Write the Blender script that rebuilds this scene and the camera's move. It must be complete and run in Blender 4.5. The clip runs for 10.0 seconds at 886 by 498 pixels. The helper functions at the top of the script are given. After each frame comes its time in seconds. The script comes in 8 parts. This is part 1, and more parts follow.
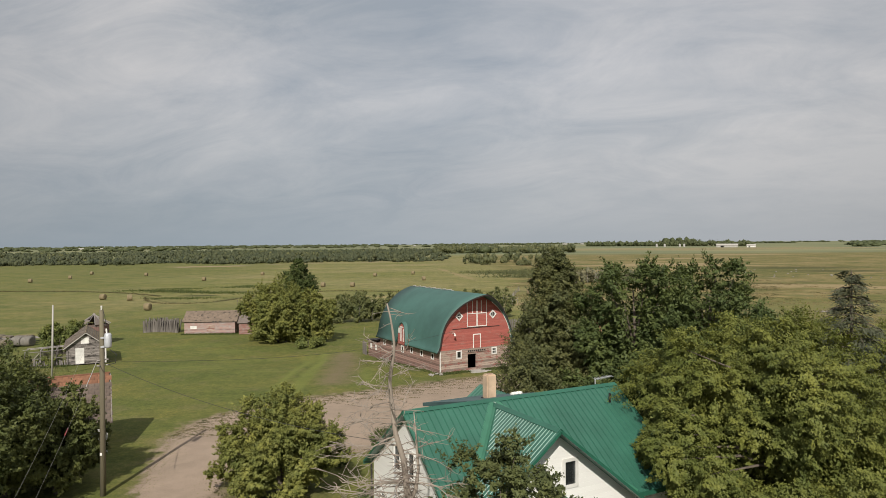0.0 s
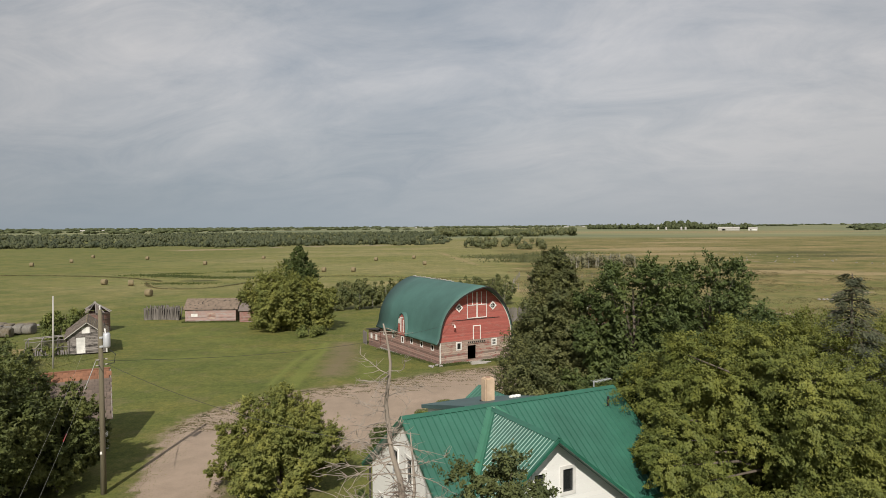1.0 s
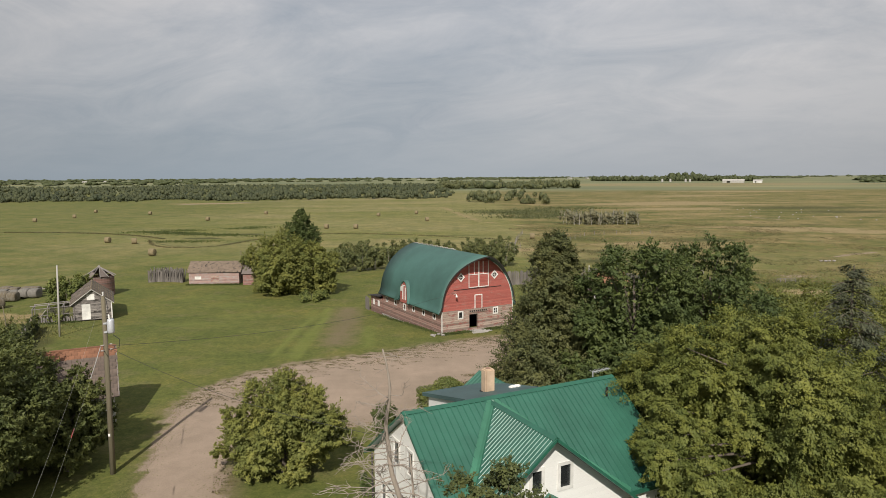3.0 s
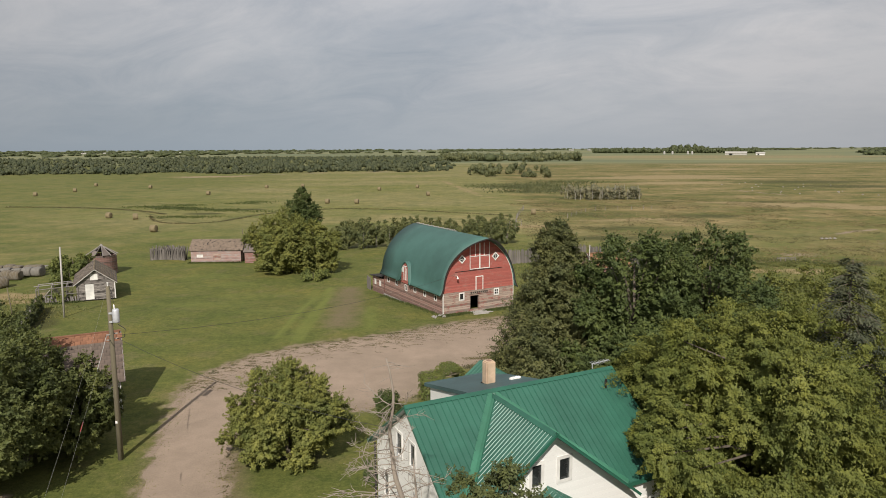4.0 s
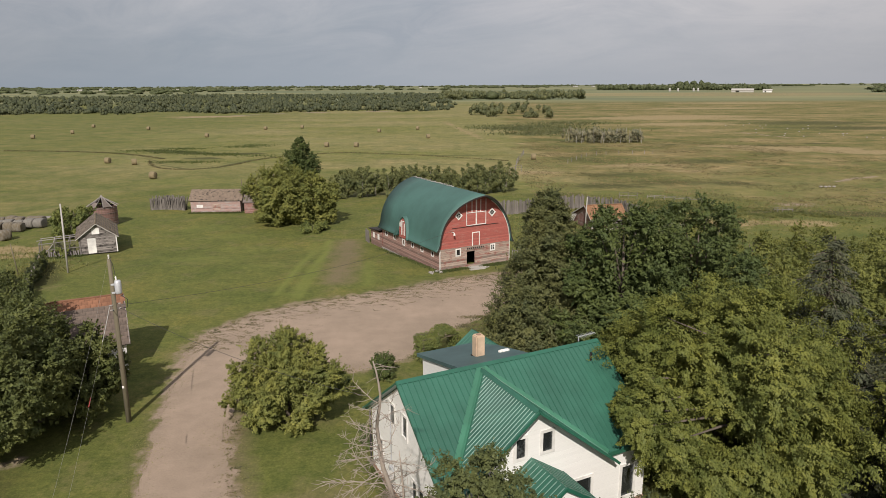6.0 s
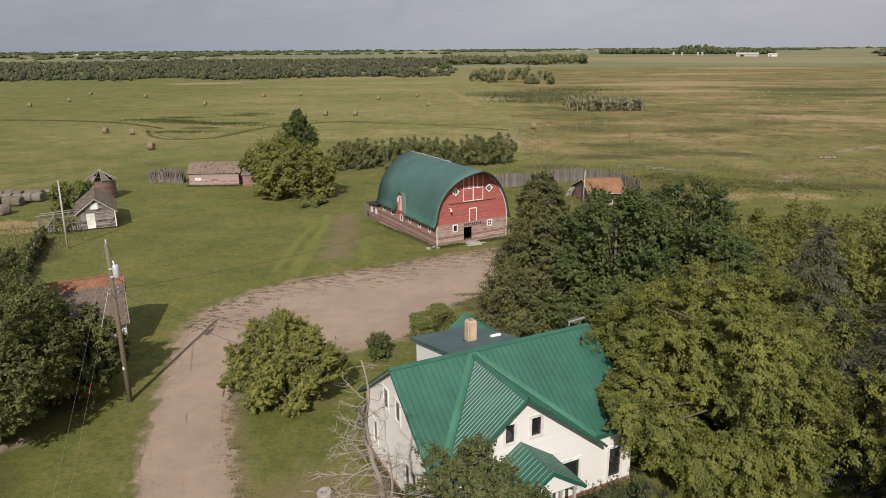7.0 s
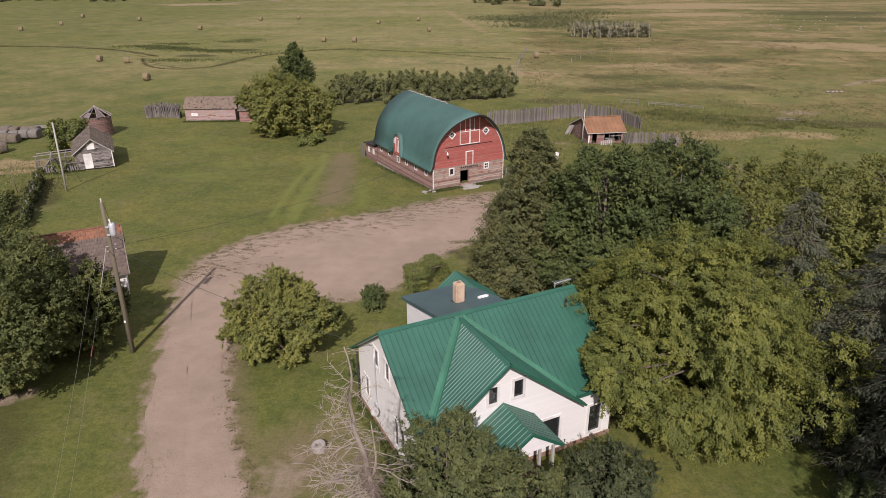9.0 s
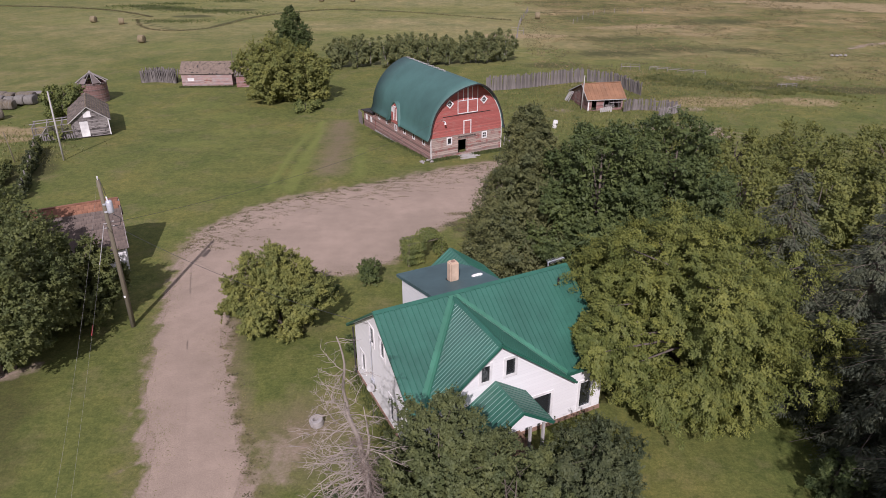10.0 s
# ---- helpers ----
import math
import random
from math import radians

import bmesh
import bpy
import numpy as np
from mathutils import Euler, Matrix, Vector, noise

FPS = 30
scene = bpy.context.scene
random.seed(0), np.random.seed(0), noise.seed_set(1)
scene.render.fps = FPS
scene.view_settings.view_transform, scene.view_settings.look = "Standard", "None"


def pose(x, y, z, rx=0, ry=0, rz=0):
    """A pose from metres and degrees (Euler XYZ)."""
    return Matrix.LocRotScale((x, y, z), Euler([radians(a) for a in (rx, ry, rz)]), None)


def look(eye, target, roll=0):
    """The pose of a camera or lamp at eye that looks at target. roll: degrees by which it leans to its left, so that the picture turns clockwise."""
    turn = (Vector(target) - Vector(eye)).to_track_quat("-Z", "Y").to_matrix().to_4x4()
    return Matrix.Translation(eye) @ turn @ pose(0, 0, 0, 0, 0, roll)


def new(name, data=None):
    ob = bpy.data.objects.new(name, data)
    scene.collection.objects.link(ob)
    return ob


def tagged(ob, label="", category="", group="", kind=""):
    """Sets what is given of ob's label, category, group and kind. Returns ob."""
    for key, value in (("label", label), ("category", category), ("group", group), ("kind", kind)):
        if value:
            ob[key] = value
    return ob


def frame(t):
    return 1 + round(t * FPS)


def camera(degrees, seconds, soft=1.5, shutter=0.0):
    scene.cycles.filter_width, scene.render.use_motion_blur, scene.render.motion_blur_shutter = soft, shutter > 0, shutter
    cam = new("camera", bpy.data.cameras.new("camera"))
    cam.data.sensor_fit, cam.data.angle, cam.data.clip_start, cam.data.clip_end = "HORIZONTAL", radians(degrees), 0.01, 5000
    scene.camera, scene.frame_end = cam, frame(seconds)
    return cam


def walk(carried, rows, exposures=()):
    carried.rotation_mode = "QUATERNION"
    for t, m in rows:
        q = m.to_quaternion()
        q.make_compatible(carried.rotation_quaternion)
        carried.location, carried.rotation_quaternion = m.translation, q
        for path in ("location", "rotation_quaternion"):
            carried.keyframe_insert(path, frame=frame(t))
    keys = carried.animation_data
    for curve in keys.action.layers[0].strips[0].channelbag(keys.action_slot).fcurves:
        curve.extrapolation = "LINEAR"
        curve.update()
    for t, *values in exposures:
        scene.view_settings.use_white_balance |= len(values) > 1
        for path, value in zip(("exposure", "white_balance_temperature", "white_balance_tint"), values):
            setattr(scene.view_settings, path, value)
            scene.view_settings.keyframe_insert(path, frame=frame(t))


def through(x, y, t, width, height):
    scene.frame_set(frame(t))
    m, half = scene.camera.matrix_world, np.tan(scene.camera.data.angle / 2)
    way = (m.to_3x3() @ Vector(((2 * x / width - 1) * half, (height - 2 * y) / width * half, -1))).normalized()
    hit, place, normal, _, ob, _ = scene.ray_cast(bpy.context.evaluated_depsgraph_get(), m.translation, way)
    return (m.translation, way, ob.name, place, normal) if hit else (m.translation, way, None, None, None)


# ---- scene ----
cam = camera(66.9, 10.0, soft=0.8)
PATH = [
    (0, (-1.302, 0.402, 13.978), (-1.297, 2.402, 13.958), -0.5),
    (0.5, (-1.236, 0.522, 14.484), (-1.233, 2.521, 14.439), -0.5),
    (1, (-1.176, 0.609, 14.975), (-1.175, 2.608, 14.902), -0.4),
    (1.5, (-1.105, 0.676, 15.479), (-1.106, 2.673, 15.374), -0.4),
    (2, (-1.06, 0.751, 15.959), (-1.063, 2.746, 15.818), -0.4),
    (2.5, (-1.05, 0.841, 16.434), (-1.056, 2.833, 16.256), -0.4),
    (4, (-1.108, 0.736, 18.049), (-1.119, 2.714, 17.748), -0.3),
    (4.5, (-1.047, 0.681, 18.561), (-1.06, 2.652, 18.22), -0.4),
    (5, (-0.946, 0.547, 19.089), (-0.96, 2.509, 18.703), -0.4),
    (5.5, (-0.784, 0.427, 19.596), (-0.799, 2.379, 19.163), -0.3),
    (7, (-0.124, 0.229, 21.275), (-0.144, 2.143, 20.697), -0.4),
    (7.5, (0.054, 0.239, 21.784), (0.032, 2.138, 21.157), -0.3),
    (8, (0.222, 0.26, 22.327), (0.198, 2.141, 21.647), -0.3),
    (8.5, (0.413, 0.294, 22.876), (0.387, 2.155, 22.142), -0.3),
    (9, (0.634, 0.317, 23.414), (0.605, 2.155, 22.626), -0.3),
    (9.5, (0.801, 0.349, 23.965), (0.772, 2.164, 23.123), -0.3),
    (10, (0.979, 0.417, 24.474), (0.948, 2.205, 23.58), -0.3),
]
walk(cam, [(t, look(eye, to, roll)) for t, eye, to, roll in PATH], [(0, 0, 6500, 10), (5.5, 0, 6500, 13), (6.5, 0, 6500, 15), (8.0, 0, 6480, 20.5), (9.0, 0, 6280, 25), (10, 0, 5850, 28.5)])

# ---- world, sun ----
SUN_EL, SUN_AZ = 38.5, 184.5          # degrees above the horizon; clockwise from +y
world = bpy.data.worlds.new("sky")
scene.world = world
world.use_nodes = True
wn, wl = world.node_tree.nodes, world.node_tree.links
bg = wn["Background"]
sky = wn.new("ShaderNodeTexSky")
sky.sky_type, sky.sun_disc = "NISHITA", False
sky.sun_elevation, sky.sun_rotation = radians(SUN_EL), radians(SUN_AZ)
sky.air_density, sky.dust_density, sky.ozone_density = 1.0, 2.0, 1.0
tc = wn.new("ShaderNodeTexCoord")
sep = wn.new("ShaderNodeSeparateXYZ")
wl.new(tc.outputs["Generated"], sep.inputs[0])


def wmath(op, a, b=None, clamp=False):
    n = wn.new("ShaderNodeMath")
    n.operation, n.use_clamp = op, clamp
    for i, v in enumerate((a, b)):
        if v is None:
            continue
        if isinstance(v, (int, float)):
            n.inputs[i].default_value = v
        else:
            wl.new(v, n.inputs[i])
    return n.outputs[0]


# a broken cloud deck: the view direction cast on a level sheet overhead
up = wmath("ADD", wmath("MAXIMUM", sep.outputs[2], 0.0), 0.3)
cx, cy = wmath("DIVIDE", sep.outputs[0], up), wmath("DIVIDE", sep.outputs[1], up)
com = wn.new("ShaderNodeCombineXYZ")
wl.new(wmath("ADD", wmath("MULTIPLY", cx, 0.8), wmath("MULTIPLY", cy, 0.35)), com.inputs[0])
wl.new(wmath("MULTIPLY", cy, 1.05), com.inputs[1])


def cloud_noise(scale, detail, rough, dist, off):
    n = wn.new("ShaderNodeTexNoise")
    mp = wn.new("ShaderNodeMapping")
    mp.inputs["Location"].default_value = off
    wl.new(com.outputs[0], mp.inputs[0])
    wl.new(mp.outputs[0], n.inputs["Vector"])
    n.inputs["Scale"].default_value, n.inputs["Detail"].default_value = scale, detail
    n.inputs["Roughness"].default_value, n.inputs["Distortion"].default_value = rough, dist
    return n.outputs["Fac"]


c1, c2 = cloud_noise(0.75, 9, 0.55, 0.5, (3.1, 0.4, 0)), cloud_noise(2.6, 8, 0.6, 0.8, (7.0, 2.2, 0))
cover = wmath("ADD", wmath("MULTIPLY", c1, 0.72), wmath("MULTIPLY", c2, 0.28))
ramp = wn.new("ShaderNodeValToRGB")
ramp.color_ramp.elements[0].position, ramp.color_ramp.elements[1].position = 0.36, 0.64
ramp.color_ramp.elements[0].color, ramp.color_ramp.elements[1].color = (0.8, 0.8, 0.8, 1), (1, 1, 1, 1)
wl.new(cover, ramp.inputs[0])
shade = wn.new("ShaderNodeValToRGB")
shade.color_ramp.elements[0].position, shade.color_ramp.elements[1].position = 0.35, 0.6
shade.color_ramp.elements[0].color, shade.color_ramp.elements[1].color = (4.5, 5.0, 5.6, 1), (8.7, 8.5, 8.45, 1)
lumps = wmath("ADD", wmath("MULTIPLY", cloud_noise(0.95, 8, 0.56, 0.25, (1.0, 5.2, 0)), 0.66), wmath("MULTIPLY", cloud_noise(3.0, 10, 0.66, 0.9, (4.3, 1.7, 0)), 0.34))
wl.new(wmath("ADD", lumps, wmath("MULTIPLY", sep.outputs[0], 0.05)), shade.inputs[0])
mixc = wn.new("ShaderNodeMix")
mixc.data_type = "RGBA"
wl.new(ramp.outputs[0], mixc.inputs[0])
wl.new(sky.outputs[0], mixc.inputs[6])
wl.new(shade.outputs[0], mixc.inputs[7])
low = wmath("SUBTRACT", 1.0, wmath("MULTIPLY", wmath("MAXIMUM", sep.outputs[2], 0.0), 3.6), True)
haze = wn.new("ShaderNodeMix")                # bluer, duller air towards the horizon
haze.data_type = "RGBA"
wl.new(wmath("MULTIPLY", wmath("MULTIPLY", low, low), 0.95), haze.inputs[0])
wl.new(mixc.outputs[2], haze.inputs[6])
east = wn.new("ShaderNodeMix")                # paler and warmer towards the east
east.data_type = "RGBA"
wl.new(wmath("ADD", wmath("MULTIPLY", sep.outputs[0], 0.9), 0.3, True), east.inputs[0])
east.inputs[6].default_value, east.inputs[7].default_value = (4.1, 4.8, 5.4, 1), (5.9, 6.05, 6.25, 1)
wl.new(east.outputs[2], haze.inputs[7])
grade = wn.new("ShaderNodeVectorMath")        # sky darkened to both sides in place of lens vignetting, a touch brighter east
grade.operation = "SCALE"
wl.new(haze.outputs[2], grade.inputs[0])
wl.new(wmath("SUBTRACT", wmath("ADD", wmath("MULTIPLY", sep.outputs[0], 0.03), 1.03), wmath("MULTIPLY", wmath("MULTIPLY", sep.outputs[0], sep.outputs[0]), 0.4)), grade.inputs["Scale"])
wl.new(grade.outputs[0], bg.inputs[0])
bg.inputs[1].default_value = 0.075

sun = new("sun", bpy.data.lights.new("sun", "SUN"))
sun.data.energy, sun.data.angle, sun.data.color = 4.6, radians(0.53), (1.0, 0.945, 0.85)
az, el = radians(SUN_AZ), radians(SUN_EL)
sun.matrix_world = look((0, 0, 60), Vector((0, 0, 60)) - Vector((math.sin(az) * math.cos(el), math.cos(az) * math.cos(el), math.sin(el))))

# ---- materials ----


def nodes_of(name):
    m = bpy.data.materials.new(name)
    m.use_nodes = True
    nt = m.node_tree
    return m, nt.nodes, nt.links, nt.nodes["Principled BSDF"]


def tex_noise(n, l, vec, scale, detail=4.0, rough=0.6):
    t = n.new("ShaderNodeTexNoise")
    t.inputs["Scale"].default_value, t.inputs["Detail"].default_value, t.inputs["Roughness"].default_value = scale, detail, rough
    l.new(vec, t.inputs["Vector"])
    return t.outputs["Fac"]


def ramp_of(n, l, fac, stops):
    r = n.new("ShaderNodeValToRGB")
    e = r.color_ramp.elements
    while len(e) < len(stops):
        e.new(0.5)
    for k, (p, c) in zip(e, stops):
        k.position, k.color = p, (*c, 1)
    l.new(fac, r.inputs[0])
    return r.outputs[0]


def mix_rgb(n, l, fac, a, b, mode="MIX"):
    m = n.new("ShaderNodeMix")
    m.data_type, m.blend_type = "RGBA", mode
    for sock, v in ((m.inputs[0], fac), (m.inputs[6], a), (m.inputs[7], b)):
        if isinstance(v, (int, float)):
            sock.default_value = v
        elif isinstance(v, tuple):
            sock.default_value = (*v, 1)
        else:
            l.new(v, sock)
    return m.outputs[2]


def mapped(n, l, scale=(1, 1, 1), out="Object", rot=(0, 0, 0)):
    t, mp = n.new("ShaderNodeTexCoord"), n.new("ShaderNodeMapping")
    mp.inputs["Scale"].default_value = scale
    mp.inputs["Rotation"].default_value = rot
    l.new(t.outputs[out], mp.inputs[0])
    return mp.outputs[0]


def bump_of(n, l, p, height, strength, dist):
    b = n.new("ShaderNodeBump")
    b.inputs["Strength"].default_value, b.inputs["Distance"].default_value = strength, dist
    l.new(height, b.inputs["Height"])
    l.new(b.outputs[0], p.inputs["Normal"])


def surface(name, dark, light, rough=0.8, fine=8.0, coarse=0.6, stretch=(1, 1, 1), metal=0.0, bump=0.3, worn=None, worn_at=(0.55, 0.7), worn_scale=1.2, island=0.0):
    """Two-scale procedural surface; worn: a second colour showing through in patches."""
    m, n, l, p = nodes_of(name)
    v = mapped(n, l, stretch)
    f, c = tex_noise(n, l, v, fine, 6), tex_noise(n, l, v, coarse, 3)
    base = mix_rgb(n, l, f, dark, light)
    mid = tuple((a + b) / 2 for a, b in zip(dark, light))
    tone = ramp_of(n, l, c, [(0.3, tuple(0.75 * x for x in (1, 1, 1))), (0.7, (1.15, 1.15, 1.15))])
    col = mix_rgb(n, l, 1.0, base, tone, "MULTIPLY")
    if worn:
        w = ramp_of(n, l, tex_noise(n, l, v, worn_scale, 8, 0.7), [(worn_at[0], (0, 0, 0)), (worn_at[1], (1, 1, 1))])
        col = mix_rgb(n, l, w, col, worn)
    if island:
        g = n.new("ShaderNodeObjectInfo")
        r = ramp_of(n, l, g.outputs["Random"], [(0, (1 - island,) * 3), (1, (1 + island,) * 3)])
        col = mix_rgb(n, l, 1.0, col, r, "MULTIPLY")
    l.new(col, p.inputs["Base Color"])
    p.inputs["Roughness"].default_value, p.inputs["Metallic"].default_value = rough, metal
    if bump:
        bump_of(n, l, p, f, bump, 0.02)
    return m


def boards(name, dark, light, width, axis="z", worn=None, worn_at=(0.5, 0.62), rough=0.85, gap=0.12, worn_scale=0.9, grain=(0.35, 0.35, 9.0), tone_by=0.25, groove=0.3):
    """Board cladding: courses of the given width along one axis, each of its own tone, with dark joints and grain."""
    m, n, l, p = nodes_of(name)
    v = mapped(n, l)
    s = n.new("ShaderNodeSeparateXYZ")
    l.new(v, s.inputs[0])
    coord = s.outputs["xyz".index(axis)]

    def math_(op, a, b):
        k = n.new("ShaderNodeMath")
        k.operation = op
        for i, x in enumerate((a, b)):
            if isinstance(x, (int, float)):
                k.inputs[i].default_value = x
            else:
                l.new(x, k.inputs[i])
        return k.outputs[0]

    q = math_("DIVIDE", coord, width)
    fr, fl = math_("FRACT", q, 0), math_("FLOOR", q, 0)
    wn_ = n.new("ShaderNodeTexWhiteNoise")
    wn_.noise_dimensions = "1D"
    l.new(fl, wn_.inputs["W"])
    g = mapped(n, l, grain)
    gr = tex_noise(n, l, g, 3.0, 8, 0.65)
    base = mix_rgb(n, l, gr, dark, light)
    tone = ramp_of(n, l, wn_.outputs["Value"], [(0, (1 - tone_by,) * 3), (1, (1 + tone_by,) * 3)])
    col = mix_rgb(n, l, 1.0, base, tone, "MULTIPLY")
    if worn:
        w = ramp_of(n, l, tex_noise(n, l, mapped(n, l, (1, 1, 3.2)), worn_scale, 9, 0.72), [(worn_at[0], (0, 0, 0)), (worn_at[1], (1, 1, 1))])
        wc = mix_rgb(n, l, gr, tuple(0.7 * x for x in worn), worn)
        col = mix_rgb(n, l, w, col, wc)
    joint = ramp_of(n, l, fr, [(0.0, (0, 0, 0)), (gap, (1, 1, 1))])
    col = mix_rgb(n, l, joint, tuple(groove * x for x in dark), col)
    l.new(col, p.inputs["Base Color"])
    p.inputs["Roughness"].default_value = rough
    bump_of(n, l, p, fr, 0.5, 0.03)
    return m


def foliage(name, dark, light, through=0.22, rough=0.65, spray=0.5):
    """Leaves: each a little different, whole sprays yellower or deeper, some light let through."""
    m, n, l, p = nodes_of(name)
    dark, light = ((r, g_, 1.16 * b) for r, g_, b in (dark, light))
    g = n.new("ShaderNodeNewGeometry")
    v = mapped(n, l)
    c, c2 = tex_noise(n, l, v, spray, 3), tex_noise(n, l, v, spray * 3.8, 3)
    lo, hi = (tuple(x * (1 - k) + y * k for x, y in zip(dark, light)) for k in (0.43, 0.62))
    a = ramp_of(n, l, g.outputs["Random Per Island"], [(0, lo), (0.6, tuple((x + y) / 2 for x, y in zip(lo, hi))), (1, hi)])
    tone = ramp_of(n, l, c, [(0.3, (0.68, 0.75, 0.74)), (0.7, (1.3, 1.22, 1.1))])
    tone2 = ramp_of(n, l, c2, [(0.32, (0.76, 0.8, 0.9)), (0.68, (1.26, 1.2, 1.16))])
    col = mix_rgb(n, l, 1.0, mix_rgb(n, l, 1.0, a, tone, "MULTIPLY"), tone2, "MULTIPLY")
    l.new(col, p.inputs["Base Color"])
    p.inputs["Roughness"].default_value = rough
    p.inputs["Specular IOR Level"].default_value = 0.3
    t = n.new("ShaderNodeBsdfTranslucent")
    l.new(mix_rgb(n, l, 1.0, col, (1.15, 1.12, 0.68), "MULTIPLY"), t.inputs["Color"])
    mx = n.new("ShaderNodeMixShader")
    mx.inputs[0].default_value = through
    l.new(p.outputs[0], mx.inputs[1])
    l.new(t.outputs[0], mx.inputs[2])
    l.new(mx.outputs[0], n["Material Output"].inputs[0])
    return m


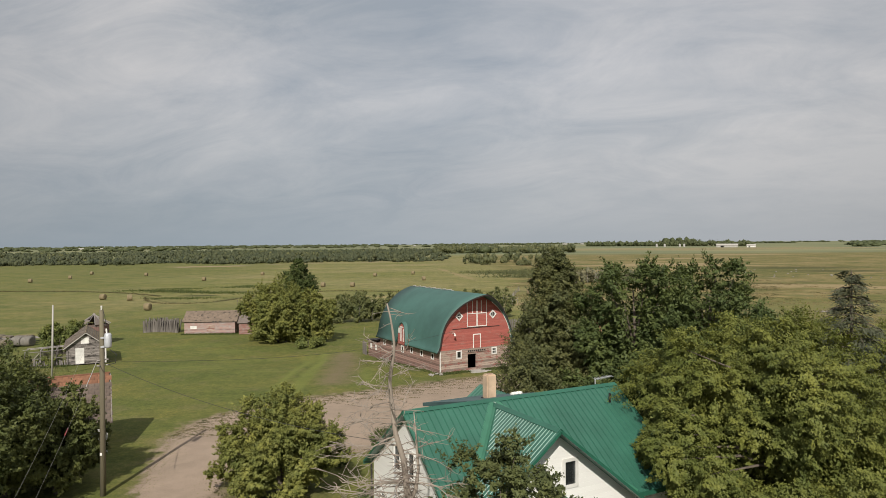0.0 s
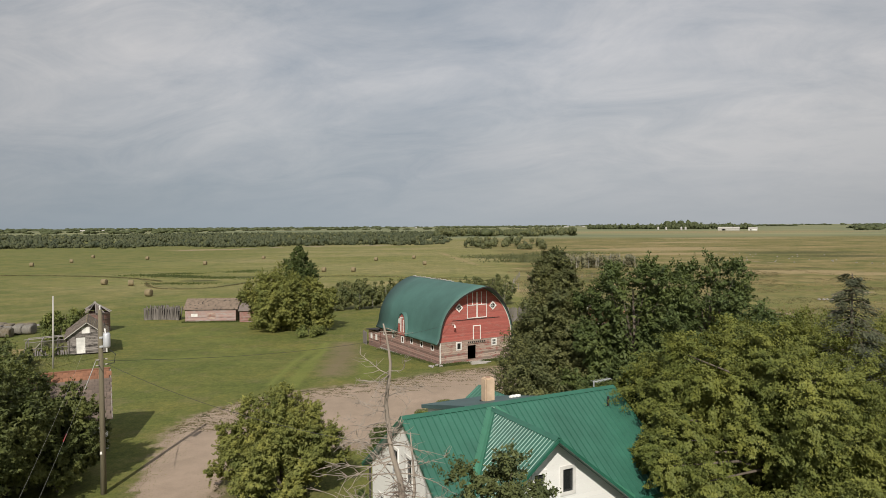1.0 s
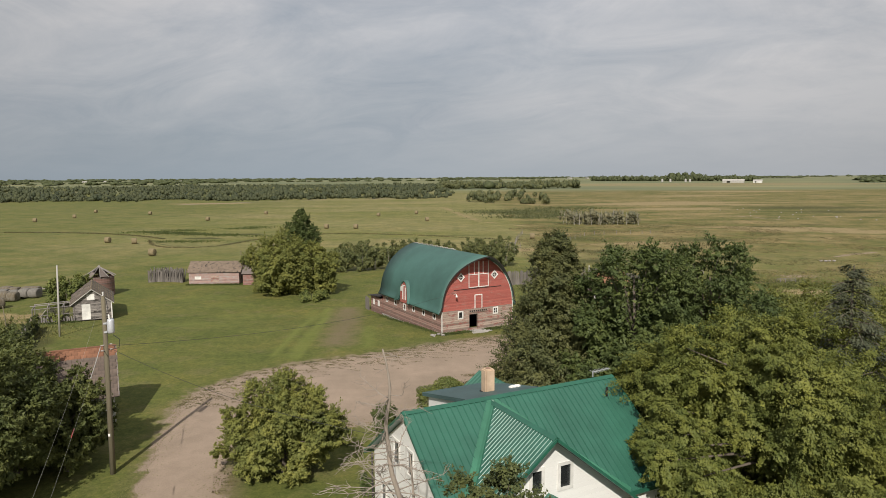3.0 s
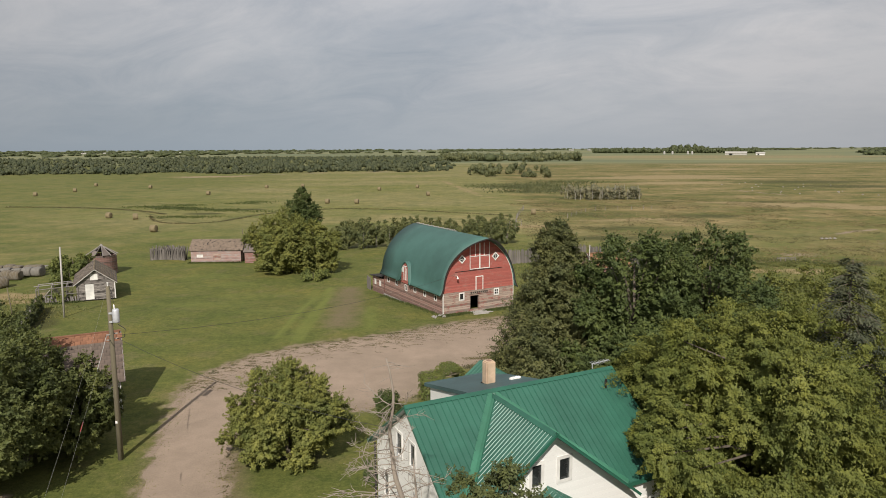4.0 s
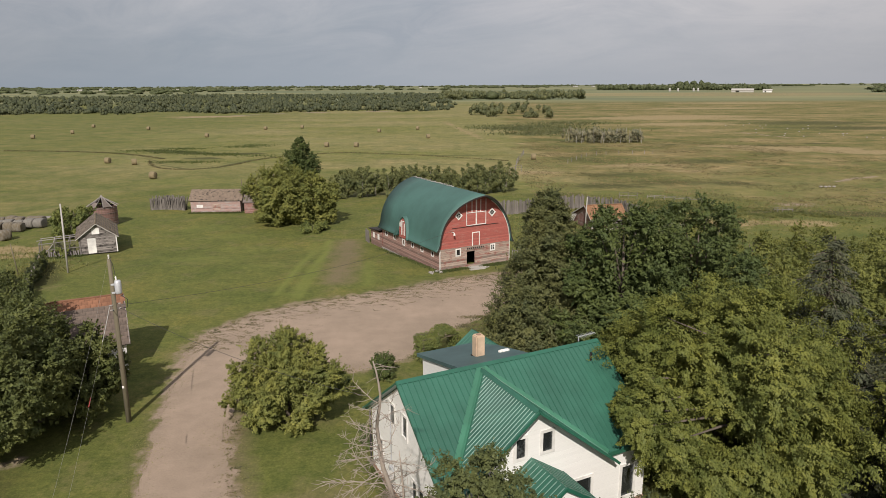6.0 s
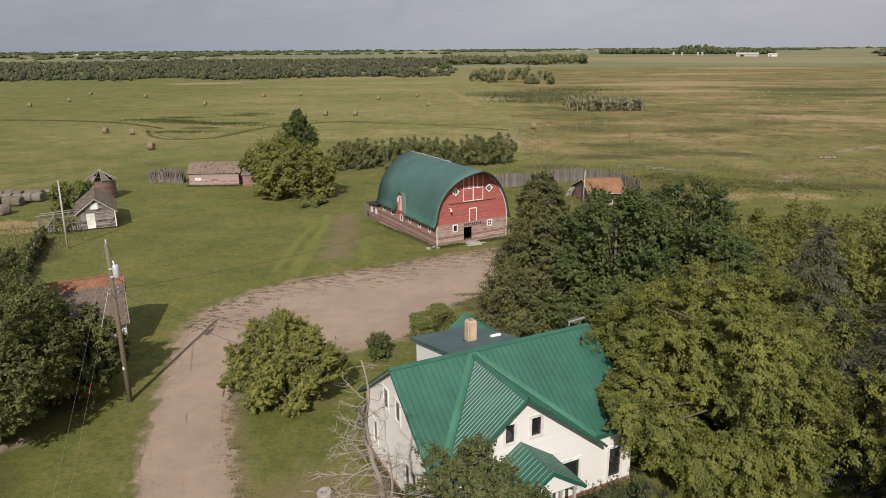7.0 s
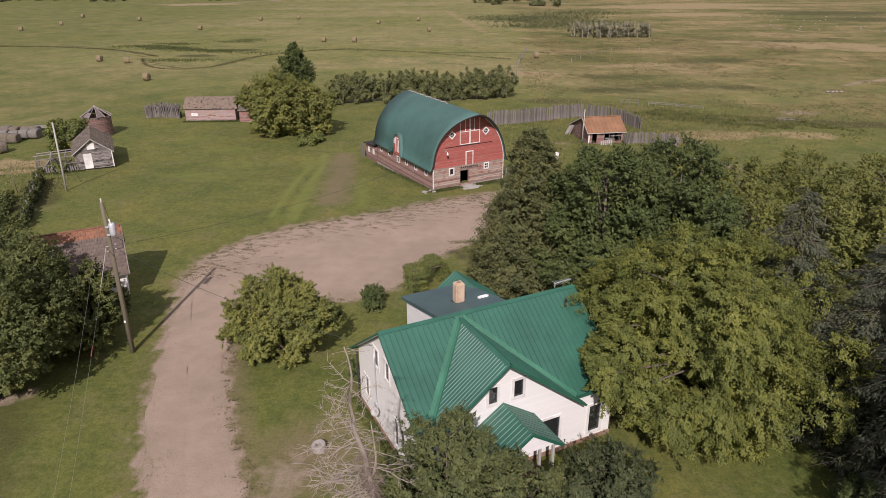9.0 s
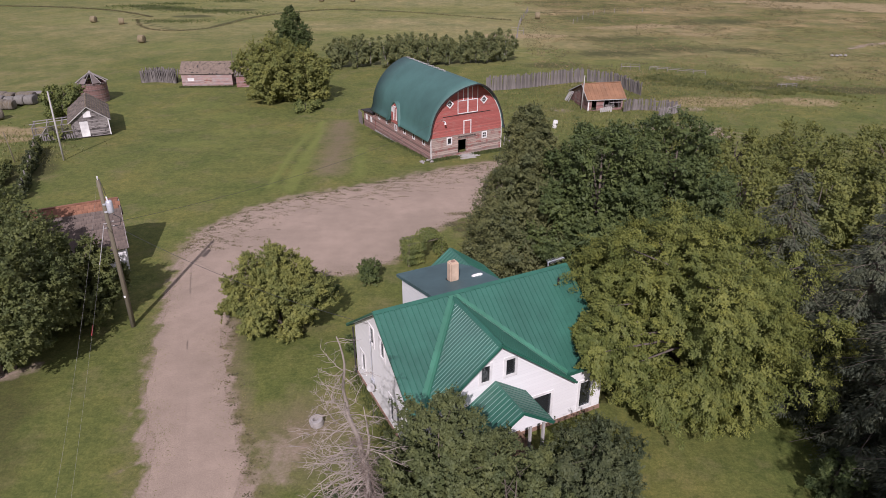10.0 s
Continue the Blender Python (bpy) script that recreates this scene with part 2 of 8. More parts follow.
M = {
    "green_metal": surface("green_metal", (0.028, 0.114, 0.077), (0.037, 0.134, 0.093), 0.42, 3, 0.35, bump=0.0),
    "green_trim": surface("green_trim", (0.018, 0.1, 0.063), (0.024, 0.12, 0.078), 0.4, 3, 0.5, bump=0.0),
    "valley_metal": surface("valley_metal", (0.042, 0.165, 0.1), (0.05, 0.185, 0.115), 0.4, 3, 0.5, bump=0.0),
    "grey_roofing": surface("grey_roofing", (0.05, 0.095, 0.095), (0.07, 0.12, 0.12), 0.6, 6, 0.5, bump=0.1),
    "barn_roof": surface("barn_roof", (0.045, 0.112, 0.096), (0.062, 0.14, 0.12), 0.62, 4, 0.25, bump=0.1),
    "barn_red": boards("barn_red", (0.33, 0.085, 0.068), (0.44, 0.13, 0.105), 0.16, worn=(0.42, 0.24, 0.2), worn_at=(0.52, 0.72), gap=0.08, tone_by=0.14),
    "barn_side": boards("barn_side", (0.2, 0.105, 0.085), (0.4, 0.26, 0.22), 0.2, worn=(0.4, 0.33, 0.28), worn_at=(0.54, 0.68), gap=0.18, tone_by=0.35),
    "barn_grey": boards("barn_grey", (0.235, 0.165, 0.132), (0.44, 0.36, 0.3), 0.2, worn=(0.33, 0.11, 0.09), worn_at=(0.5, 0.62), gap=0.16, tone_by=0.38),
    "weathered": boards("weathered", (0.1, 0.085, 0.076), (0.37, 0.335, 0.31), 0.19, worn=(0.035, 0.028, 0.025), worn_at=(0.5, 0.6), gap=0.24, tone_by=0.4),
    "old_red": boards("old_red", (0.2, 0.088, 0.074), (0.31, 0.17, 0.142), 0.15, worn=(0.36, 0.285, 0.255), worn_at=(0.47, 0.62), tone_by=0.3),
    "bin_red": boards("bin_red", (0.15, 0.075, 0.062), (0.25, 0.155, 0.13), 0.15, worn=(0.3, 0.25, 0.225), worn_at=(0.5, 0.66), tone_by=0.3),
    "faded_red": boards("faded_red", (0.28, 0.165, 0.14), (0.4, 0.28, 0.25), 0.15, worn=(0.43, 0.375, 0.345), worn_at=(0.46, 0.6), tone_by=0.3),
    "white_siding": boards("white_siding", (0.8, 0.785, 0.75), (0.86, 0.845, 0.81), 0.2, gap=0.05, rough=0.6, tone_by=0.02, groove=0.78),
    "white_paint": surface("white_paint", (0.66, 0.64, 0.6), (0.8, 0.78, 0.74), 0.6, 10, 1.0, worn=(0.4, 0.34, 0.3), worn_at=(0.68, 0.8)),
    "grey_wood": surface("grey_wood", (0.15, 0.135, 0.12), (0.33, 0.3, 0.28), 0.9, 6, 0.8, (3, 3, 0.4), island=0.3),
    "pole_wood": surface("pole_wood", (0.10, 0.085, 0.05), (0.22, 0.19, 0.13), 0.9, 8, 0.7, (3, 3, 0.25)),
    "pale_pole": surface("pale_pole", (0.32, 0.3, 0.27), (0.5, 0.48, 0.44), 0.8, 8, 0.7, (3, 3, 0.3)),
    "shingle_brown": surface("shingle_brown", (0.082, 0.062, 0.05), (0.165, 0.126, 0.102), 0.9, 14, 0.8, island=0.15, worn=(0.17, 0.105, 0.06), worn_at=(0.58, 0.75)),
    "shingle_rust": surface("shingle_rust", (0.16, 0.07, 0.04), (0.26, 0.125, 0.07), 0.9, 12, 0.8, island=0.2),
    "shingle_grey": surface("shingle_grey", (0.125, 0.1, 0.085), (0.25, 0.205, 0.18), 0.9, 10, 0.8, island=0.3),
    "rust": surface("rust", (0.2, 0.098, 0.05), (0.31, 0.165, 0.085), 0.85, 5, 0.5, worn=(0.34, 0.24, 0.17), worn_at=(0.6, 0.8)),
    "chimney_buff": surface("chimney_buff", (0.47, 0.34, 0.23), (0.56, 0.42, 0.3), 0.85, 20, 1.5),
    "concrete": surface("concrete", (0.3, 0.29, 0.27), (0.48, 0.46, 0.43), 0.9, 9, 1.2),
    "stone": surface("stone", (0.22, 0.2, 0.18), (0.42, 0.39, 0.36), 0.9, 7, 1.2),
    "dark": surface("dark", (0.02, 0.018, 0.016), (0.035, 0.03, 0.028), 0.9, 5, 1, bump=0.0),
    "steel": surface("steel", (0.45, 0.46, 0.48), (0.58, 0.59, 0.61), 0.4, 6, 1, metal=0.3, bump=0.0),
    "wire": surface("wire", (0.02, 0.02, 0.02), (0.05, 0.05, 0.05), 0.5, 6, 1, bump=0.0),
    "pale_wire": surface("pale_wire", (0.24, 0.23, 0.2), (0.34, 0.33, 0.29), 0.5, 6, 1, bump=0.0),
    "red_plastic": surface("red_plastic", (0.22, 0.015, 0.015), (0.3, 0.025, 0.02), 0.4, 6, 1, bump=0.0),
    "hay": surface("hay", (0.17, 0.132, 0.07), (0.28, 0.225, 0.13), 0.95, 18, 1.0, bump=0.6),
    "old_hay": surface("old_hay", (0.085, 0.066, 0.042), (0.18, 0.146, 0.098), 0.95, 9, 1.6, (4.5, 1, 1), bump=0.8, worn=(0.185, 0.168, 0.14), worn_at=(0.46, 0.62)),
    "bark": surface("bark", (0.07, 0.055, 0.04), (0.17, 0.14, 0.11), 0.95, 9, 1.2, (2, 2, 0.5), bump=0.6),
    "dead_bark": surface("dead_bark", (0.2, 0.163, 0.132), (0.38, 0.324, 0.272), 0.95, 9, 1.2, (2, 2, 0.5), bump=0.5),
    "dead_twig": surface("dead_twig", (0.13, 0.095, 0.075), (0.25, 0.2, 0.165), 0.95, 9, 1.2),
    "bale_wrap": surface("bale_wrap", (0.12, 0.108, 0.09), (0.235, 0.22, 0.195), 0.85, 7, 1.3, (3, 1, 1), bump=0.7, worn=(0.13, 0.105, 0.07), worn_at=(0.56, 0.66)),
    "fence_grey": surface("fence_grey", (0.10, 0.087, 0.076), (0.22, 0.197, 0.178), 0.9, 6, 0.8, (3, 3, 0.4), island=0.3),
    "shingle_tan": surface("shingle_tan", (0.13, 0.096, 0.07), (0.245, 0.186, 0.138), 0.9, 10, 0.5, island=0.22, worn=(0.09, 0.07, 0.06), worn_at=(0.56, 0.66)),
    "mossy_shingle": surface("mossy_shingle", (0.07, 0.055, 0.045), (0.19, 0.155, 0.125), 0.9, 10, 0.8, island=0.45, worn=(0.2, 0.15, 0.07), worn_at=(0.5, 0.68)),
    "pale_bark": surface("pale_bark", (0.24, 0.22, 0.18), (0.4, 0.37, 0.31), 0.9, 9, 1.2, (2, 2, 0.5)),
    "porch_wood": surface("porch_wood", (0.17, 0.10, 0.06), (0.26, 0.16, 0.1), 0.8, 6, 1.0, (2, 2, 0.5)),
    "brick_skirt": surface("brick_skirt", (0.22, 0.13, 0.09), (0.36, 0.23, 0.16), 0.9, 9, 1.2),
    "leaf_maple": foliage("leaf_maple", (0.041, 0.063, 0.017), (0.124, 0.158, 0.042)),
    "leaf_willow": foliage("leaf_willow", (0.073, 0.093, 0.018), (0.222, 0.242, 0.049)),
    "leaf_light": foliage("leaf_light", (0.084, 0.115, 0.026), (0.232, 0.254, 0.066)),
    "leaf_yellow": foliage("leaf_yellow", (0.08, 0.102, 0.022), (0.218, 0.228, 0.053)),
    "leaf_dark": foliage("leaf_dark", (0.042, 0.058, 0.022), (0.122, 0.138, 0.052)),
    "leaf_front": foliage("leaf_front", (0.05, 0.068, 0.022), (0.15, 0.17, 0.054)),
    "leaf_wood": foliage("leaf_wood", (0.05, 0.062, 0.028), (0.098, 0.11, 0.048), spray=0.05),
    "leaf_bush": foliage("leaf_bush", (0.068, 0.08, 0.03), (0.14, 0.148, 0.058), spray=0.08),
    "leaf_aspen": foliage("leaf_aspen", (0.085, 0.104, 0.034), (0.225, 0.24, 0.085)),
    "leaf_elder": foliage("leaf_elder", (0.1, 0.126, 0.027), (0.275, 0.278, 0.067)),
    "leaf_ash": foliage("leaf_ash", (0.052, 0.07, 0.019), (0.164, 0.183, 0.049)),
    "leaf_pale": foliage("leaf_pale", (0.12, 0.122, 0.058), (0.25, 0.232, 0.13)),
    "needle": foliage("needle", (0.05, 0.062, 0.02), (0.15, 0.156, 0.05), 0.1),
    "needle_blue": foliage("needle_blue", (0.027, 0.035, 0.018), (0.118, 0.13, 0.068), 0.06),
    "grass_tuft": foliage("grass_tuft", (0.10, 0.115, 0.03), (0.26, 0.245, 0.09), 0.3, 0.7),
    "mat_weed": foliage("mat_weed", (0.075, 0.07, 0.028), (0.17, 0.15, 0.07), 0.2, 0.8),
    "dry_grass": foliage("dry_grass", (0.16, 0.13, 0.055), (0.3, 0.24, 0.12), 0.2, 0.8),
    "rank_weed": foliage("rank_weed", (0.075, 0.092, 0.024), (0.17, 0.178, 0.055), 0.3, 0.7),
    "weed": foliage("weed", (0.050, 0.075, 0.020), (0.120, 0.140, 0.040), 0.3, 0.7),
}


for k in ("green_metal", "green_trim", "valley_metal"):
    coat = M[k].node_tree.nodes["Principled BSDF"]
    coat.inputs["Coat Weight"].default_value, coat.inputs["Coat Roughness"].default_value = 0.35, 0.34


def glass_material():
    m, n, l, p = nodes_of("window_glass")
    p.inputs["Base Color"].default_value = (0.1, 0.11, 0.11, 1)
    p.inputs["Roughness"].default_value = 0.04
    p.inputs["Transmission Weight"].default_value = 0.85
    p.inputs["IOR"].default_value = 1.45
    return m


M["glass"] = glass_material()


def dirt_material(name="gravel_dirt"):
    m, n, l, p = nodes_of(name)
    v = mapped(n, l)
    f, c, big = tex_noise(n, l, v, 14, 8, 0.7), tex_noise(n, l, v, 0.9, 6), tex_noise(n, l, v, 0.16, 3)
    col = ramp_of(n, l, f, [(0.25, (0.235, 0.176, 0.13)), (0.6, (0.325, 0.25, 0.19)), (0.85, (0.395, 0.315, 0.25))])
    col = mix_rgb(n, l, 1.0, col, ramp_of(n, l, c, [(0.3, (0.9, 0.9, 0.89)), (0.7, (1.07, 1.07, 1.07))]), "MULTIPLY")
    col = mix_rgb(n, l, 1.0, col, ramp_of(n, l, big, [(0.35, (0.9, 0.9, 0.88)), (0.65, (1.08, 1.07, 1.06))]), "MULTIPLY")
    l.new(col, p.inputs["Base Color"])
    p.inputs["Roughness"].default_value = 0.95
    bump_of(n, l, p, f, 0.4, 0.02)
    return m


M["dirt"] = dirt_material()


def ground_material():
    """Grass of several covers: mown lawn, hay stubble, rough pasture and bare earth, by the sheet's own attributes and noise."""
    m, n, l, p = nodes_of("grassland")
    v = mapped(n, l)
    wide = mapped(n, l, (0.5, 1.0, 1.0), rot=(0, 0, radians(8)))

    def att(name):
        a = n.new("ShaderNodeAttribute")
        a.attribute_name = name
        return a.outputs["Fac"]

    def add_noise(fac, noise_, amount, lo, hi):
        k = n.new("ShaderNodeMath")
        k.operation = "MULTIPLY_ADD"
        l.new(noise_, k.inputs[0])
        k.inputs[1].default_value = amount
        l.new(fac, k.inputs[2])
        return ramp_of(n, l, k.outputs[0], [(lo, (0, 0, 0)), (hi, (1, 1, 1))])

    fine, mid = tex_noise(n, l, v, 7, 8, 0.75), tex_noise(n, l, v, 0.8, 7, 0.65)
    patch, big = tex_noise(n, l, v, 0.13, 6, 0.62), tex_noise(n, l, wide, 0.022, 5, 0.55)
    fleck = ramp_of(n, l, tex_noise(n, l, mapped(n, l, (0.5, 1.4, 1), rot=(0, 0, radians(12))), 0.5, 10, 0.8), [(0.54, (0, 0, 0)), (0.66, (1, 1, 1))])
    lawn = ramp_of(n, l, fine, [(0.25, (0.066, 0.079, 0.02)), (0.55, (0.119, 0.132, 0.034)), (0.85, (0.21, 0.2, 0.066))])
    lawn = mix_rgb(n, l, 1.0, lawn, ramp_of(n, l, mid, [(0.32, (0.8, 0.83, 0.8)), (0.68, (1.2, 1.15, 1.12))]), "MULTIPLY")
    lawn = mix_rgb(n, l, 1.0, lawn, ramp_of(n, l, tex_noise(n, l, v, 2.4, 9, 0.72), [(0.34, (0.74, 0.78, 0.78)), (0.5, (1.0, 1.0, 1.0)), (0.66, (1.32, 1.22, 1.25))]), "MULTIPLY")
    lawn = mix_rgb(n, l, 1.0, lawn, ramp_of(n, l, patch, [(0.3, (0.74, 0.84, 0.76)), (0.5, (1.0, 1.0, 1.0)), (0.7, (1.28, 1.12, 1.15))]), "MULTIPLY")
    dry = ramp_of(n, l, tex_noise(n, l, v, 0.3, 8, 0.7), [(0.53, (0, 0, 0)), (0.7, (0.6, 0.6, 0.6))])
    lawn = mix_rgb(n, l, dry, lawn, ramp_of(n, l, fine, [(0.3, (0.125, 0.108, 0.045)), (0.8, (0.225, 0.188, 0.095))]))
    stub = ramp_of(n, l, mid, [(0.3, (0.172, 0.156, 0.062)), (0.7, (0.25, 0.216, 0.098))])
    hayg = ramp_of(n, l, mid, [(0.3, (0.108, 0.12, 0.03)), (0.7, (0.178, 0.174, 0.052))])
    field = mix_rgb(n, l, ramp_of(n, l, big, [(0.4, (0, 0, 0)), (0.6, (1, 1, 1))]), hayg, stub)
    rough_ = ramp_of(n, l, tex_noise(n, l, v, 0.42, 10, 0.78), [(0.36, (0.62, 0.68, 0.6)), (0.5, (1.0, 1.0, 1.0)), (0.66, (1.4, 1.32, 1.36))])
    field = mix_rgb(n, l, 1.0, field, ramp_of(n, l, patch, [(0.3, (0.76, 0.84, 0.76)), (0.7, (1.2, 1.12, 1.12))]), "MULTIPLY")
    field = mix_rgb(n, l, 0.7, field, mix_rgb(n, l, 1.0, field, rough_, "MULTIPLY"))
    field = mix_rgb(n, l, mix_rgb(n, l, 1.0, fleck, (0.55, 0.55, 0.55), "MULTIPLY"), field, (0.33, 0.285, 0.165))
    past = ramp_of(n, l, tex_noise(n, l, wide, 0.045, 12, 0.76), [(0.37, (0.078, 0.087, 0.022)), (0.455, (0.128, 0.122, 0.037)), (0.535, (0.19, 0.156, 0.063)), (0.65, (0.305, 0.225, 0.118))])
    past = mix_rgb(n, l, 1.0, past, ramp_of(n, l, patch, [(0.32, (0.78, 0.86, 0.78)), (0.68, (1.2, 1.13, 1.12))]), "MULTIPLY")
    past = mix_rgb(n, l, 0.9, past, mix_rgb(n, l, 1.0, past, rough_, "MULTIPLY"))
    past = mix_rgb(n, l, mix_rgb(n, l, 1.0, fleck, (0.55, 0.55, 0.55), "MULTIPLY"), past, (0.062, 0.062, 0.022))
    straw = ramp_of(n, l, tex_noise(n, l, mapped(n, l, (0.45, 1.6, 1), rot=(0, 0, radians(-9))), 1.1, 12, 0.82), [(0.54, (0, 0, 0)), (0.64, (0.55, 0.55, 0.55))])
    dark_ = ramp_of(n, l, tex_noise(n, l, mapped(n, l, (0.6, 1.5, 1), rot=(0, 0, radians(5))), 0.75, 12, 0.82), [(0.36, (0.6, 0.6, 0.6)), (0.46, (0, 0, 0))])
    field = mix_rgb(n, l, straw, field, (0.34, 0.29, 0.16))
    past = mix_rgb(n, l, dark_, mix_rgb(n, l, straw, past, (0.33, 0.26, 0.15)), (0.07, 0.068, 0.026))
    col = mix_rgb(n, l, add_noise(att("field"), patch, 0.5, 0.45, 0.95), lawn, field)
    col = mix_rgb(n, l, add_noise(att("pasture"), patch, 0.5, 0.45, 0.95), col, past)
    col = mix_rgb(n, l, add_noise(att("far"), big, 0.3, 0.4, 0.8), col, ramp_of(n, l, tex_noise(n, l, mapped(n, l, (0.25, 1, 1)), 0.006, 5), [(0.35, (0.12, 0.145, 0.085)), (0.5, (0.165, 0.175, 0.09)), (0.65, (0.25, 0.23, 0.115))]))
    straw_ = ramp_of(n, l, tex_noise(n, l, v, 0.9, 10, 0.8), [(0.3, (0.19, 0.142, 0.068)), (0.55, (0.285, 0.222, 0.112)), (0.75, (0.36, 0.285, 0.16))])
    col = mix_rgb(n, l, add_noise(att("tan"), tex_noise(n, l, v, 0.17, 12, 0.8), 1.1, 0.86, 1.14), col, straw_)
    # weedy also carries a painted dimming of the near lawn
    weedy = ramp_of(n, l, fine, [(0.3, (0.042, 0.05, 0.014)), (0.8, (0.11, 0.1, 0.034))])
    col = mix_rgb(n, l, add_noise(att("weedy"), tex_noise(n, l, v, 0.4, 12, 0.8), 1.0, 0.78, 1.02), col, weedy)
    lush = ramp_of(n, l, fine, [(0.3, (0.12, 0.145, 0.03)), (0.8, (0.2, 0.21, 0.06))])
    col = mix_rgb(n, l, add_noise(att("lush"), mid, 0.5, 0.5, 1.0), col, lush)
    trod = ramp_of(n, l, fine, [(0.25, (0.125, 0.1, 0.052)), (0.6, (0.185, 0.148, 0.085)), (0.85, (0.24, 0.19, 0.125))])
    col = mix_rgb(n, l, add_noise(att("trodden"), mid, 0.7, 0.5, 1.25), col, trod)
    bare = ramp_of(n, l, fine, [(0.25, (0.22, 0.165, 0.12)), (0.6, (0.315, 0.242, 0.184)), (0.85, (0.385, 0.305, 0.24))])
    col = mix_rgb(n, l, add_noise(att("bare"), mid, 0.9, 0.75, 1.0), col, bare)
    l.new(col, p.inputs["Base Color"])
    p.inputs["Roughness"].default_value = 0.95
    p.inputs["Specular IOR Level"].default_value = 0.2
    bump_of(n, l, p, fine, 0.6, 0.06)
    return m


M["ground"] = ground_material()

# ---- building blocks ----


def finish(name, bm, material, smooth=False):
    bmesh.ops.recalc_face_normals(bm, faces=bm.faces)
    me = bpy.data.meshes.new(name)
    bm.to_mesh(me)
    bm.free()
    me.materials.append(material)
    if smooth:
        for f in me.polygons:
            f.use_smooth = True
    return me


def part(name, bm, material, parent, label="", smooth=False):
    ob = new(name, finish(name, bm, material, smooth) if isinstance(bm, bmesh.types.BMesh) else bm)
    ob.parent = parent
    return tagged(ob, label)


def fall(x, y):
    """The land lies level round the yard and falls gently beyond it."""
    a, b = min(max((y - 71) / 15, 0), 1), min(max((y - 86) / 79, 0), 1)
    return -0.6 * a * a * (3 - 2 * a) - 0.6 * b


def on_land(x, y, ang=0):
    """A pose standing on the falling land."""
    z = fall(x, y)
    return pose(x * (1 - z / 20), y * (1 - z / 20), z, 0, 0, ang)


def thing(name, m, label, category, group="", kind=""):
    ob = new(name)
    ob.matrix_world = m
    ob.empty_display_size = 0.3
    return tagged(ob, label, category, group, kind)


def box(bm, x0, y0, z0, x1, y1, z1, bevel=0.0):
    vs = [bm.verts.new((x, y, z)) for x in (x0, x1) for y in (y0, y1) for z in (z0, z1)]
    for q in ((0, 1, 3, 2), (4, 6, 7, 5), (0, 4, 5, 1), (2, 3, 7, 6), (0, 2, 6, 4), (1, 5, 7, 3)):
        bm.faces.new([vs[i] for i in q])
    if bevel:
        es = {e for v in vs for e in v.link_edges}
        bmesh.ops.bevel(bm, geom=list(es), offset=bevel, segments=2, affect="EDGES")
    return bm


def boxes(*specs, bevel=0.0):
    bm = bmesh.new()
    for s in specs:
        box(bm, *s, bevel=bevel)
    return bm


def beam(bm, a, b, w, h):
    """A bar of rectangular section from a to b."""
    a, b = Vector(a), Vector(b)
    d = (b - a).normalized()
    side = d.cross(Vector((0, 0, 1)))
    side = side.normalized() if side.length > 1e-4 else Vector((1, 0, 0))
    top = side.cross(d).normalized()
    r = [[bm.verts.new(p + side * (sx * w / 2) + top * (sz * h / 2)) for sx, sz in ((-1, -1), (1, -1), (1, 1), (-1, 1))] for p in (a, b)]
    for i in range(4):
        bm.faces.new((r[0][i], r[0][(i + 1) % 4], r[1][(i + 1) % 4], r[1][i]))
    bm.faces.new(r[0][::-1])
    bm.faces.new(r[1])


def tube(bm, pts, radii, sides=6):
    """A tapered round limb through the points."""
    pts = [Vector(p) for p in pts]
    rings = []
    for i, p in enumerate(pts):
        d = (pts[min(i + 1, len(pts) - 1)] - pts[max(i - 1, 0)]).normalized()
        s = d.cross(Vector((0.13, 0.2, 1)))
        if s.length < 1e-3:
            s = d.cross(Vector((1, 0, 0)))
        s.normalize()
        t = d.cross(s)
        r = radii[i] if isinstance(radii, (list, tuple)) else radii
        rings.append([bm.verts.new(p + (s * math.cos(k * math.tau / sides) + t * math.sin(k * math.tau / sides)) * r) for k in range(sides)])
    for a, b in zip(rings, rings[1:]):
        for k in range(sides):
            bm.faces.new((a[k], a[(k + 1) % sides], b[(k + 1) % sides], b[k]))
    bm.faces.new(rings[0][::-1])
    bm.faces.new(rings[-1])
    return bm


def sheet(bm, corners, thick):
    """A flat slab: the corners are its upper face, thickened downwards along its normal."""
    c = [Vector(p) for p in corners]
    nrm = (c[1] - c[0]).cross(c[2] - c[0]).normalized()
    if nrm.z < 0:
        nrm = -nrm
    up, lo = [bm.verts.new(p) for p in c], [bm.verts.new(p - nrm * thick) for p in c]
    bm.faces.new(up)
    bm.faces.new(lo[::-1])
    for i in range(len(c)):
        j = (i + 1) % len(c)
        bm.faces.new((up[i], lo[i], lo[j], up[j]))


